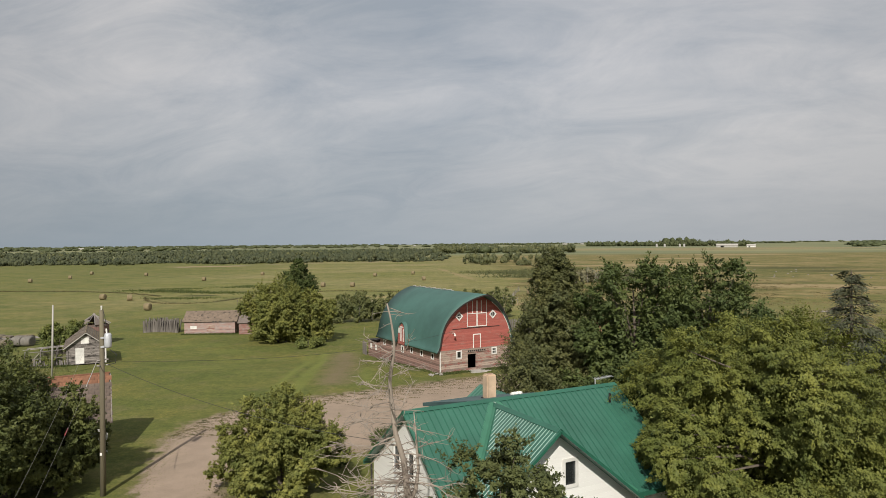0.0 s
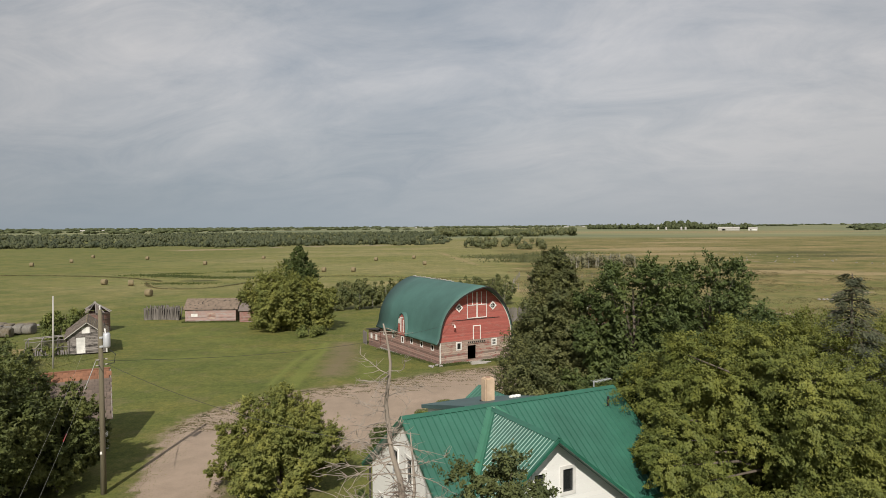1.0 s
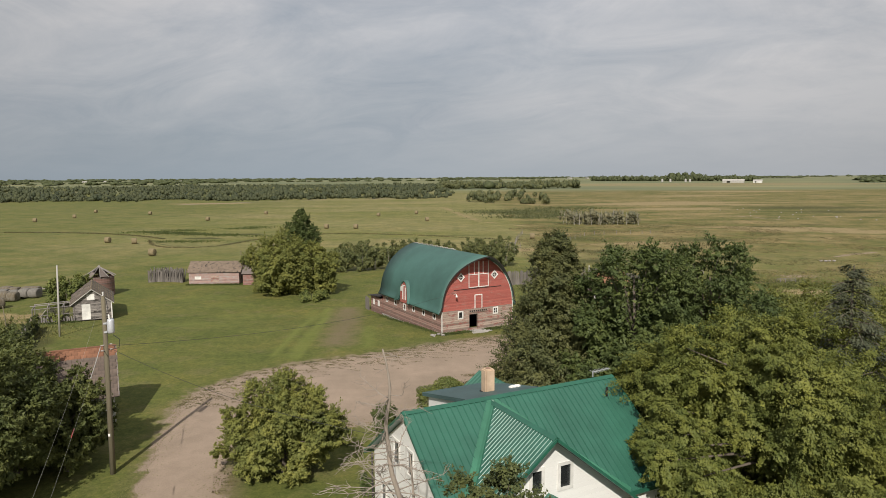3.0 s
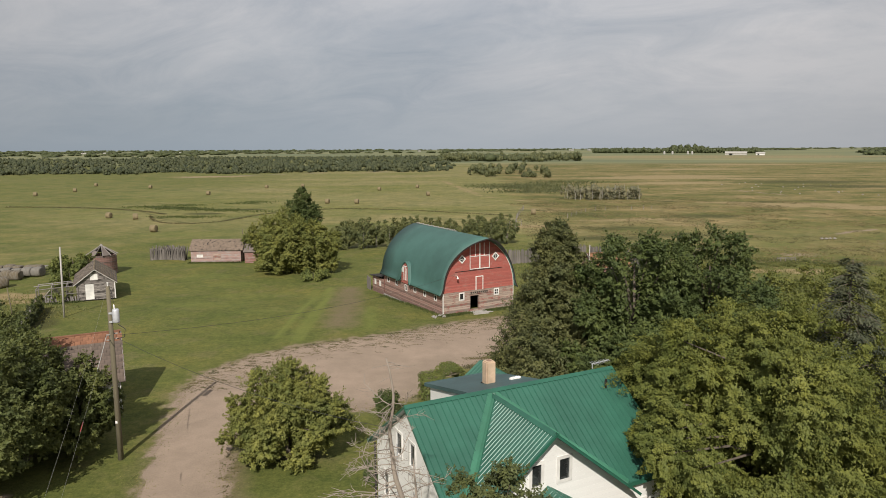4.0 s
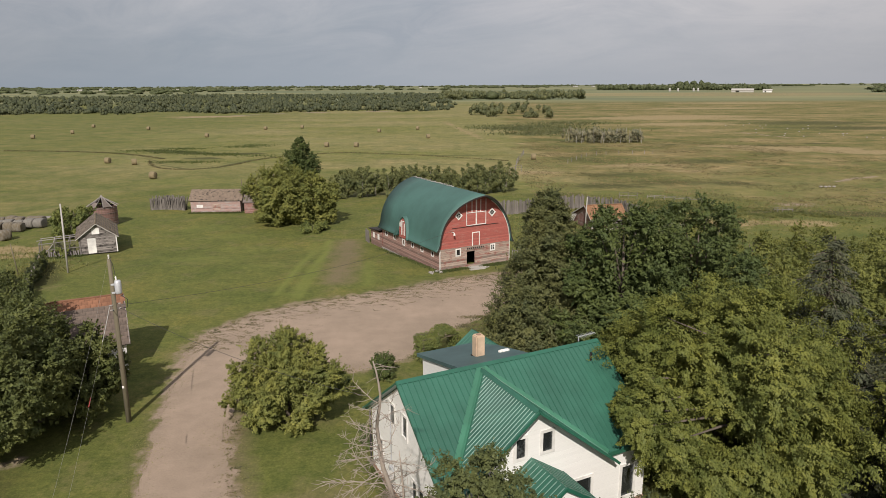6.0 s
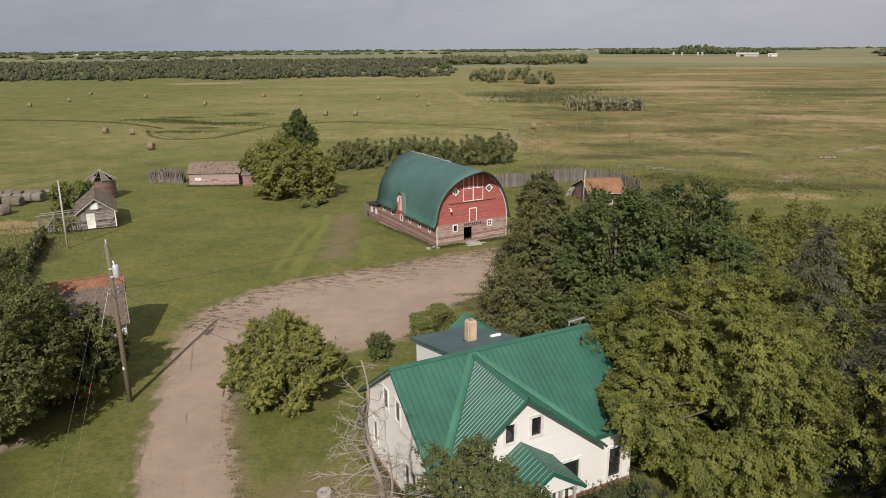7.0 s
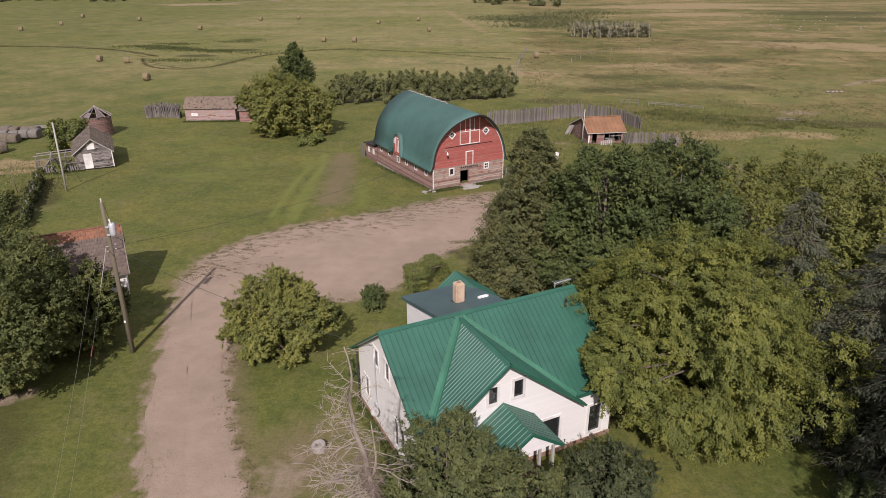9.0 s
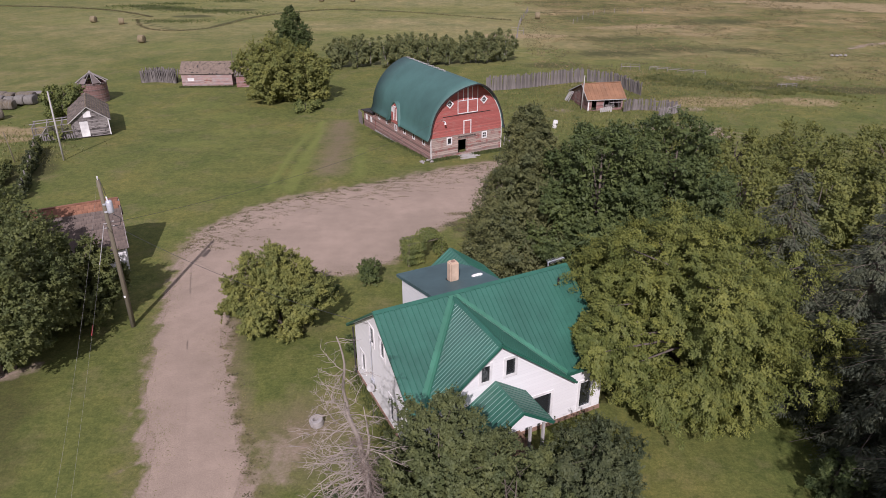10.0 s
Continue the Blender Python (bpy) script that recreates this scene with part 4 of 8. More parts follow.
    lush = np.maximum(lush, 0.6 * soft(seg_dist(X, Y, [(-9.0, 66.5), (-9.8, 76)]), 0.2, 1.6))
    lush = np.maximum(lush, 0.45 * soft(np.hypot((X + 30) / 2.0, Y - 78), 1, 7))
    lush = np.maximum(lush, 0.4 * soft(np.hypot(X - 9, Y - 90), 4, 10))
    for gx, gy, gr in [(46, 152, 16), (30, 128, 12), (60, 130, 14), (44, 118, 8), (-26, 84, 6), (-31, 92, 5), (-22, 74, 4), (-36, 98, 6), (14, 100, 6), (-60, 150, 14), (-20, 170, 14), (-100, 190, 16), (-40, 260, 26), (-120, 290, 30), (60, 250, 20)]:
        lush = np.maximum(lush, 0.4 * soft(np.hypot((X - gx) / 2.0, Y - gy), gr * 0.2, gr))
    put("lush", lush)
    put("trodden", np.maximum(trod, worn))
    ditch = [(-190, 226), (-148, 225.6), (-118, 222.7), (-93.8, 205.7), (-76.6, 180.2), (-67.8, 173.3), (-61.4, 176.4), (-57.3, 193.2), (-49, 207.1), (-34.3, 212.8), (-1.5, 203.9), (40, 205)]
    weed = 0.55 * soft(seg_dist(X, Y, ditch), 0.3, 2.0)
    for gx, gy, gr in [(-95, 221.8, 5), (-88, 218, 6), (-82, 214.6, 5), (-69.6, 211, 5), (-64, 212, 5), (-73, 199, 5), (40, 157.5, 12), (47, 146, 12), (70, 185, 12), (190, 357, 40), (187, 317, 30), (34, 330, 26), (60, 300, 22), (20, 128, 7), (33, 140, 10), (42, 112, 5), (60, 143, 7), (110, 232, 7), (128, 238, 7), (78, 236, 6)]:
        weed = np.maximum(weed, (0.78 if gx < 0 else 0.5) * soft(np.hypot((X - gx) / 2.0, Y - gy), gr * 0.2, gr))
    weed = np.maximum(weed, 0.6 * soft(seg_dist(X, Y, [(34, 116), (60, 108), (95, 102)]), 1, 5))
    weed = np.maximum(weed, 0.55 * soft(seg_dist(X, Y, [(-50, 60), (-43.5, 68), (-47, 74)]), 1, 4))
    weed = np.maximum(weed, 0.42 * np.clip((-14.5 - X - (Y - 20) * 0.28) / 6, 0, 1) * np.clip((38 - Y) / 6, 0, 1))
    # weed colour thinly darkens the near lawn, standing in for lens falloff and cloud shade
    weed = np.maximum(weed, 0.22 * np.clip((41 - Y) / 9, 0, 1))
    put("weedy", weed)
    g = new("ground", me)
    tagged(g, "grassy farmland of mown lawn, hay stubble and pasture", "ground", kind="structure")


build_ground()


def build_driveway():
    loop = ragged(EDGE_L, 0.5) + ragged(EDGE_R, 0.5)[::-1]
    bm = bmesh.new()
    vs = [bm.verts.new((x, y, fall(x, y) + 0.015)) for x, y in loop]
    es = [bm.edges.new((vs[i], vs[(i + 1) % len(vs)])) for i in range(len(vs))]
    bmesh.ops.triangle_fill(bm, use_beauty=True, use_dissolve=False, edges=es)
    tagged(new("driveway", finish("driveway", bm, M["dirt"])), "bare dirt and gravel farm driveway with a wide yard", "driveway", kind="structure")


build_driveway()

# ---- barn ----
BARN = pose(-1.58, 71.31, 0, 0, 0, 30)
BW, BL, BH, RIDGE = 9.3, 15.0, 2.42, 8.28
B0 = -0.85                             # foot of the walls


def arch(k):
    """Gothic roof profile, k from 0 (eave) to 1 (ridge): half width and height."""
    h, rise = BW / 2, RIDGE - BH
    R = (h * h + rise * rise) / (2 * h)
    top = math.asin(rise / R)
    a = top * k
    return R - R * math.cos(a), BH + R * math.sin(a)


def roof_profile(grow=0.0):
    left = [(-0.42 - grow * 0.4, BH - 0.22 + grow), (-0.2 - grow, BH - 0.02 + grow * 0.7)]
    left += [(arch(k / 14)[0] - grow * math.cos(k / 14 * 1.35), arch(k / 14)[1] + grow * math.sin(0.2 + k / 14 * 1.35)) for k in range(1, 15)]
    return left + [(BW - x, z) for x, z in left[:-1][::-1]]


def build_barn():
    t = thing("barn", BARN, "red gothic-roofed wooden barn with green roof and weathered lower boards", "barn")
    # walls
    front = Matrix.Identity(4)
    door = (3.5, 4.6, -0.25, 1.8)
    wins = [(2.15, 2.65, 1.5, 2.2), (6.72, 7.22, 1.62, 2.22)]
    low = wall([(0, B0), (BW, B0), (BW, BH), (0, BH)], [door] + wins, 0.16, front)
    part("lower_front_wall", low, M["barn_grey"], t, "weathered grey-pink board wall")
    up = [(0.0, BH + 0.004)] + [(arch(k / 14)[0] + 0.02, arch(k / 14)[1] - 0.03) for k in range(1, 14)]
    up += [(BW / 2, RIDGE - 0.05)] + [(BW - x, z) for x, z in up[::-1]]
    part("gable_wall", wall(up, [(2.25, 2.65, 5.78, 6.18), (6.62, 7.02, 5.78, 6.18)], 0.14, front), M["barn_red"], t, "red painted gable wall")
    back = wall([(0, B0), (BW, B0), (BW, BH)] + [(x, z) for x, z in up[::-1][1:-1]] + [(0, BH)], [], 0.16, side_place(BW, BL, 180))
    part("back_wall", back, M["barn_red"], t)
    left_wins = [(BL - v - 0.5, BL - v, 1.42, 1.98) for v in (1.3, 3.8, 6.2, 11.0, 13.4)]
    left_wins += [(BL - 9.0, BL - 8.5, 1.2, 1.85)]
    L = side_place(0, BL, -90)
    part("left_wall", wall([(0, B0), (BL - 0.16, B0), (BL - 0.16, BH), (0, BH)], left_wins, 0.16, L), M["barn_side"], t, "weathered board side wall with faded red paint")
    part("right_wall", wall([(0.16, B0), (BL, B0), (BL, BH), (0.16, BH)], [], 0.16, side_place(BW, 0, 90)), M["barn_grey"], t)
    part("foundation", boxes((-0.06, -0.05, -1.0, BW + 0.06, 0.17, -0.3), (-0.06, 0.17, -1.0, 0.17, BL + 0.06, -0.3), (BW - 0.17, 0.17, -1.0, BW + 0.06, BL + 0.06, -0.3), (0.17, BL - 0.17, -1.0, BW - 0.17, BL + 0.06, -0.3)), M["stone"], t, "pale stone footing")
    part("floor", boxes((0.17, 0.17, -0.4, BW - 0.17, BL - 0.17, -0.25)), M["dark"], t)
    # roof shell with a hay hood at the ridge
    outer, inner = roof_profile(0.12), roof_profile(0.0)
    mid = len(outer) // 2
    bm = bmesh.new()

    def hood(i):
        f = 1 - abs(i - mid) / mid
        return -0.28 - 1.85 * max(0.0, (f - 0.35) / 0.65) ** 1.7

    dc = 8.55                             # middle of the dormer
    stations = [None, 0.4, 4.0, dc - 1.15, dc - 0.8, dc + 0.8, dc + 1.15, 12.0, BL + 0.3]

    def cut(s, i):
        """The roof is left open behind the dormer's wall."""
        z = inner[i + 1][1]
        return i < mid - 1 and ((s in (3, 5) and z < BH + 1.15) or (s == 4 and z < BH + 1.95))
    rings = []
    for prof in (outer, inner):
        ring = []
        for s, at in enumerate(stations):
            ring.append([bm.verts.new((x, hood(i) if s == 0 else at, z)) for i, (x, z) in enumerate(prof)])
        rings.append(ring)
    for ring in rings:
        for s, (a, b) in enumerate(zip(ring, ring[1:])):
            for i in range(len(a) - 1):
                if not cut(s, i):
                    bm.faces.new((a[i], a[i + 1], b[i + 1], b[i]))
    for s in (0, -1):
        a, b = rings[0][s], rings[1][s]
        for i in range(len(a) - 1):
            bm.faces.new((a[i], a[i + 1], b[i + 1], b[i]))
    for i in (0, -1):
        for s in range(len(stations) - 1):
            if i == 0 and cut(s, 0):
                continue
            bm.faces.new((rings[0][s][i], rings[0][s + 1][i], rings[1][s + 1][i], rings[1][s][i]))
    roof = part("roof", bm, M["barn_roof"], t, "matt dark green curved roof", True)
    bm = bmesh.new()
    rows_ = []
    for i, ((x, z), (xi, zi)) in enumerate(zip(outer, roof_profile(0.0))):
        h_ = hood(i)
        rows_.append([bm.verts.new(p) for p in ((x, h_ - 0.06, z), (xi, h_ - 0.06, zi), (xi, h_ - 0.004, zi), (x, h_ - 0.004, z))])
    for a, b in zip(rows_, rows_[1:]):
        for k in range(4):
            bm.faces.new((a[k], a[(k + 1) % 4], b[(k + 1) % 4], b[k]))
    part("bargeboard", bm, M["dark"], roof, "dark weathered edge board")
    bm = bmesh.new()
    wp = [(BW - arch(k / 14)[0] - 0.03, -0.03, arch(k / 14)[1]) for k in range(0, 11)]
    for a, b in zip([(BW - 0.04, -0.03, -0.4)] + wp, wp):
        beam(bm, a, b, 0.09, 0.05)
    part("gable_trim", bm, M["white_paint"], t, "white trim along the gable edge")
    bm = bmesh.new()
    beam(bm, (0.05, -0.03, -0.3), (0.05, -0.03, BH), 0.1, 0.05)
    part("corner_trim", bm, M["white_paint"], t, "white corner trim")
    for k in range(24):
        v = BL - 0.1 - k * 0.42
        bm = bmesh.new()
        beam(bm, (BW / 2, v, RIDGE + 0.12), (BW / 2, v - 0.34, RIDGE + 0.19 + 0.05 * math.sin(k * 2.1)), 0.16, 0.07)
        part("ridge_cap", bm, M["pale_pole"], roof, "pale weathered ridge cap")
    # loft door
    lu0, lu1, lz0, lz1 = 3.42, 6.02, 4.75, 7.6
    bm = boxes((lu0, -0.04, lz0, lu1, -0.004, lz1))
    loft = part("loft_door", bm, M["barn_red"], t, "red double loft door with white trim")
    w, zm = 0.08, 6.15
    bm = boxes((lu0, -0.07, lz0, lu0 + w, -0.041, lz1), (lu1 - w, -0.07, lz0, lu1, -0.041, lz1), (lu0 + w, -0.07, lz0, lu1 - w, -0.041, lz0 + w), ((lu0 + lu1) / 2 - w, -0.07, lz0 + w, (lu0 + lu1) / 2 + w, -0.041, lz1), (lu0 + w, -0.068, zm, (lu0 + lu1) / 2 - w, -0.041, zm + w), ((lu0 + lu1) / 2 + w, -0.068, zm, lu1 - w, -0.041, zm + w), (lu0 + 0.68, -0.068, zm + w, lu0 + 0.77, -0.041, lz1), (lu1 - 0.77, -0.068, zm + w, lu1 - 0.68, -0.041, lz1))
    part("trim", bm, M["white_paint"], loft)
    part("track_rail", boxes((1.6, -0.05, 4.62, 7.7, -0.004, 4.67)), M["dark"], t)
    # small loft hatch
    hu, hz = 4.3, 2.5
    part("hatch", boxes((hu, -0.03, hz, hu + 0.8, -0.004, hz + 1.35)), M["barn_red"], t, "red hatch with white frame")
    part("hatch_trim", boxes((hu - 0.1, -0.05, hz - 0.1, hu, -0.004, hz + 1.45), (hu + 0.8, -0.05, hz - 0.1, hu + 0.9, -0.004, hz + 1.45), (hu, -0.05, hz + 1.35, hu + 0.8, -0.004, hz + 1.45)), M["white_paint"], t)
    # diamond windows
    for cu in (2.45, 6.82):
        bm = bmesh.new()
        for r0, y0, y1 in ((0.5, -0.05, -0.004),):
            o_ = [(cu, 5.98 + r0), (cu + r0, 5.98), (cu, 5.98 - r0), (cu - r0, 5.98)]
            i_ = [(cu, 5.98 + 0.33), (cu + 0.33, 5.98), (cu, 5.98 - 0.33), (cu - 0.33, 5.98)]
            for k in range(4):
                k2 = (k + 1) % 4
                vs = [bm.verts.new((p[0], y, p[1])) for y in (y0, y1) for p in (o_[k], o_[k2], i_[k2], i_[k])]
                for q in ((0, 1, 2, 3), (7, 6, 5, 4), (0, 4, 5, 1), (1, 5, 6, 2), (2, 6, 7, 3), (3, 7, 4, 0)):
                    bm.faces.new([vs[j] for j in q])
        d = part("diamond_window", bm, M["white_paint"], t, "white diamond-shaped window")
        bm = bmesh.new()
        vs = [bm.verts.new((cu + 0.33 * a, -0.012, 5.98 + 0.33 * b)) for a, b in ((0, 1), (1, 0), (0, -1), (-1, 0))]
        bm.faces.new(vs)
        g = bmesh.ops.extrude_face_region(bm, geom=list(bm.faces))
        bmesh.ops.translate(bm, vec=(0, 0.008, 0), verts=[k for k in g["geom"] if isinstance(k, bmesh.types.BMVert)])
        part("pane", bm, M["dark"], d, "dark panes")
        bm = boxes((cu - 0.015, -0.03, 5.98 - 0.3, cu + 0.015, -0.013, 5.98 + 0.3), (cu - 0.3, -0.03, 5.965, cu - 0.016, -0.013, 5.995), (cu + 0.016, -0.03, 5.965, cu + 0.3, -0.013, 5.995))
        part("muntin", bm, M["white_paint"], d)
    for a, b, c, d in wins:
        window(t, front, a, b, c, d, 0.1, mull=a > 5)
    for a, b, c, d in left_wins[:5]:
        window(t, L, a, b, c, d, 0.07, depth=0.12)
    window(t, L, *left_wins[5], 0.08)
    # main door: dark opening, lower half gate, sliding leaf and lintel band
    gate = part("half_door", boxes((3.5, 0.02, -0.3, 4.6, 0.08, 0.3)), M["barn_grey"], t, "closed lower half of a stable door")
    part("door_frame", boxes((3.4, -0.05, -0.3, 3.5, 0.1, 1.9), (4.6, -0.05, -0.3, 4.7, 0.1, 1.9), (3.5, -0.05, 1.8, 4.6, 0.1, 1.9)), M["barn_grey"], t)
    part("sliding_door", boxes((4.72, -0.1, -0.15, 6.5, -0.05, 1.85)), M["barn_grey"], t, "weathered sliding plank door")
    bm = boxes((3.4, -0.09, 2.0, 5.95, -0.03, 2.3))
    lint = part("transom", bm, M["barn_grey"], t)
    bm = bmesh.new()
    for k in range(9):
        box(bm, 3.5 + k * 0.26, -0.1, 2.06, 3.68 + k * 0.26, -0.091, 2.24)
    part("transom_lights", bm, M["dark"], lint, "row of small dark panes")
    # yard lamp
    bm = bmesh.new()
    tube(bm, [(1.6, 0, 4.2), (1.6, -0.35, 4.3), (1.6, -0.5, 4.25)], 0.035, 6)
    tube(bm, [(1.6, -0.5, 4.26), (1.6, -0.52, 4.1), (1.6, -0.54, 3.98)], [0.05, 0.1, 0.13], 10)
    part("yard_light", bm, M["white_paint"], t, "white yard light on a bracket")
    # dormer on the left slope
    hw = 1.25
    bm = bmesh.new()
    prof = [(-hw - 0.55, BH - 0.18), (-hw - 0.2, BH + 0.35), (-hw + 0.05, BH + 1.1), (-hw + 0.35, BH + 1.75), (-hw + 0.75, BH + 2.15), (0, BH + 2.32)]
    prof += [(-x, z) for x, z in prof[:-1][::-1]]
    lip = lambda z: -0.6 + 0.16 * (z - BH + 0.18)
    ro = [[bm.verts.new((lip(z) if k == 0 else 2.6, dc + a, z)) for a, z in prof] for k in (0, 1)]
    ri = [[bm.verts.new((lip(z) if k == 0 else 2.6, dc + a * 0.93, z - 0.09)) for a, z in prof] for k in (0, 1)]
    for r in (ro, ri):
        for i in range(len(prof) - 1):
            bm.faces.new((r[0][i], r[0][i + 1], r[1][i + 1], r[1][i]))
    for s in (0, 1):
        for i in range(len(prof) - 1):
            bm.faces.new((ro[s][i], ro[s][i + 1], ri[s][i + 1], ri[s][i]))
    dr = part("dormer_roof", bm, M["barn_roof"], t, "curved green dormer roof", True)
    out = [(hw - 0.02, 2.05), (hw - 0.02, BH), (hw - 0.1, BH + 1.0), (hw - 0.4, BH + 1.65), (0, BH + 2.18), (-hw + 0.4, BH + 1.65), (-hw + 0.1, BH + 1.0), (-hw + 0.02, BH), (-hw + 0.02, 2.05)]
    bm = wall([(a + hw, z + 0.004) for a, z in out], [], 0.1, side_place(-0.104, dc + hw, -90))
    part("dormer_wall", bm, M["barn_red"], t)
    dp = side_place(-0.104, dc + hw, -90)
    bm = boxes((0.72, -0.05, BH + 0.02, 0.81, -0.004, BH + 1.75), (1.5, -0.05, BH + 0.02, 1.59, -0.004, BH + 1.5), (0.81, -0.05, BH + 1.66, 1.5, -0.004, BH + 1.75), (1.12, -0.05, BH + 0.02, 1.18, -0.004, BH + 1.66))
    bmesh.ops.transform(bm, matrix=dp, verts=bm.verts)
    part("dormer_door_trim", bm, M["white_paint"], t, "white trim of the dormer door")
    bm = boxes((0.25, -0.05, BH + 0.95, 0.66, -0.004, BH + 1.55))
    bmesh.ops.transform(bm, matrix=dp, verts=bm.verts)
    part("dormer_window", bm, M["white_paint"], t)
    # lean-to behind
    bm = boxes((0.0, BL + 0.02, B0, 4.2, BL + 3.6, 1.45))
    part("lean_to", bm, M["barn_side"], t, "low weathered lean-to")
    bm = bmesh.new()
    sheet(bm, [(-0.3, BL + 0.2, 1.85), (4.5, BL + 0.2, 1.85), (4.5, BL + 3.9, 1.5), (-0.3, BL + 3.9, 1.5)], 0.1)
    part("lean_to_roof", bm, M["dark"], t, "dark felt roof")
    bm = bmesh.new()
    for k in range(9):
        v = BL + 3.95 + k * 0.17
        box(bm, -0.2 + k * 0.02, v, B0, -0.1 + k * 0.02, v + 0.14, 1.0 + 0.15 * math.sin(k * 3))
    part("board_screen", bm, M["fence_grey"], t)
    for a, b in ((0.9, 1.4), (2.4, 2.9)):
        bm = boxes((-0.04, BL + a, 0.4, -0.003, BL + b, 1.1))
        part("lean_to_window", bm, M["white_paint"], t)


build_barn()


def build_steps():
    """Old pallet boards lying before the barn door."""
    t = thing("pallet_boards", BARN @ pose(4.4, -0.9, -0.05), "weathered pallet boards lying before the barn door", "pallet")
    rng = np.random.default_rng(3)
    for k in range(9):
        bm = boxes((-0.9, -0.07, 0.02, 0.9, 0.07, 0.07))
        p = part("plank", bm, M["pale_pole"], t)
        p.matrix_local = pose(rng.uniform(-0.4, 0.6), -0.55 + k * 0.17, 0.03 + 0.02 * (k % 2), 0, 0, rng.uniform(-14, 14))
    r = thing("rubble", BARN @ pose(-0.7, -0.2, 0), "pale broken stones by the barn corner", "rubble")
    for k in range(7):
        bm = bmesh.new()
        bmesh.ops.create_icosphere(bm, subdivisions=1, radius=rng.uniform(0.12, 0.25))
        for v in bm.verts:
            v.co = v.co * rng.uniform(0.75, 1.2)
            v.co.z *= 0.6
        p = part("stone", bm, M["stone"], r)
        p.location = (rng.uniform(-0.6, 0.7), rng.uniform(-0.5, 0.5), 0.08)


build_steps()

# ---- farmhouse ----
HOUSE = pose(-2.93, 28.68, 0, 0, 0, 27)
HZ, HS = 6.85, 0.72                   # ridge height, main slope
CU, CZ, CS = 4.32, 6.72, 0.8           # cross gable: place, ridge height, slope


def main_z(v):
    return HZ - HS * abs(v)


def cross_z(u):
    return CZ - CS * abs(u - CU)


def valley_v(u):
    """How far forward the cross gable meets the main slope."""
    return -(HZ - cross_z(u)) / HS


def ribs_on(slope, lines, mat="green_metal", w=0.042, h=0.05):
    """Raised seams of a metal roof with sloping flanks, each a piece of its slope."""
    for a, b in lines:
        a, b = Vector(a), Vector(b)
        if (b - a).length < 0.15:
            continue
        d = (b - a).normalized()
        side = d.cross(Vector((0, 0, 1))).normalized()
        top = side.cross(d).normalized()
        bm = bmesh.new()
        r = [[bm.verts.new(p + side * s * w + top * z) for s, z in ((-1, -0.012), (-0.3, h), (0.3, h), (1, -0.012))] for p in (a, b)]
        for k in range(4):
            bm.faces.new((r[0][k], r[0][(k + 1) % 4], r[1][(k + 1) % 4], r[1][k]))
        bm.faces.new(r[0][::-1])
        bm.faces.new(r[1])
        part("rib", bm, M[mat], slope)


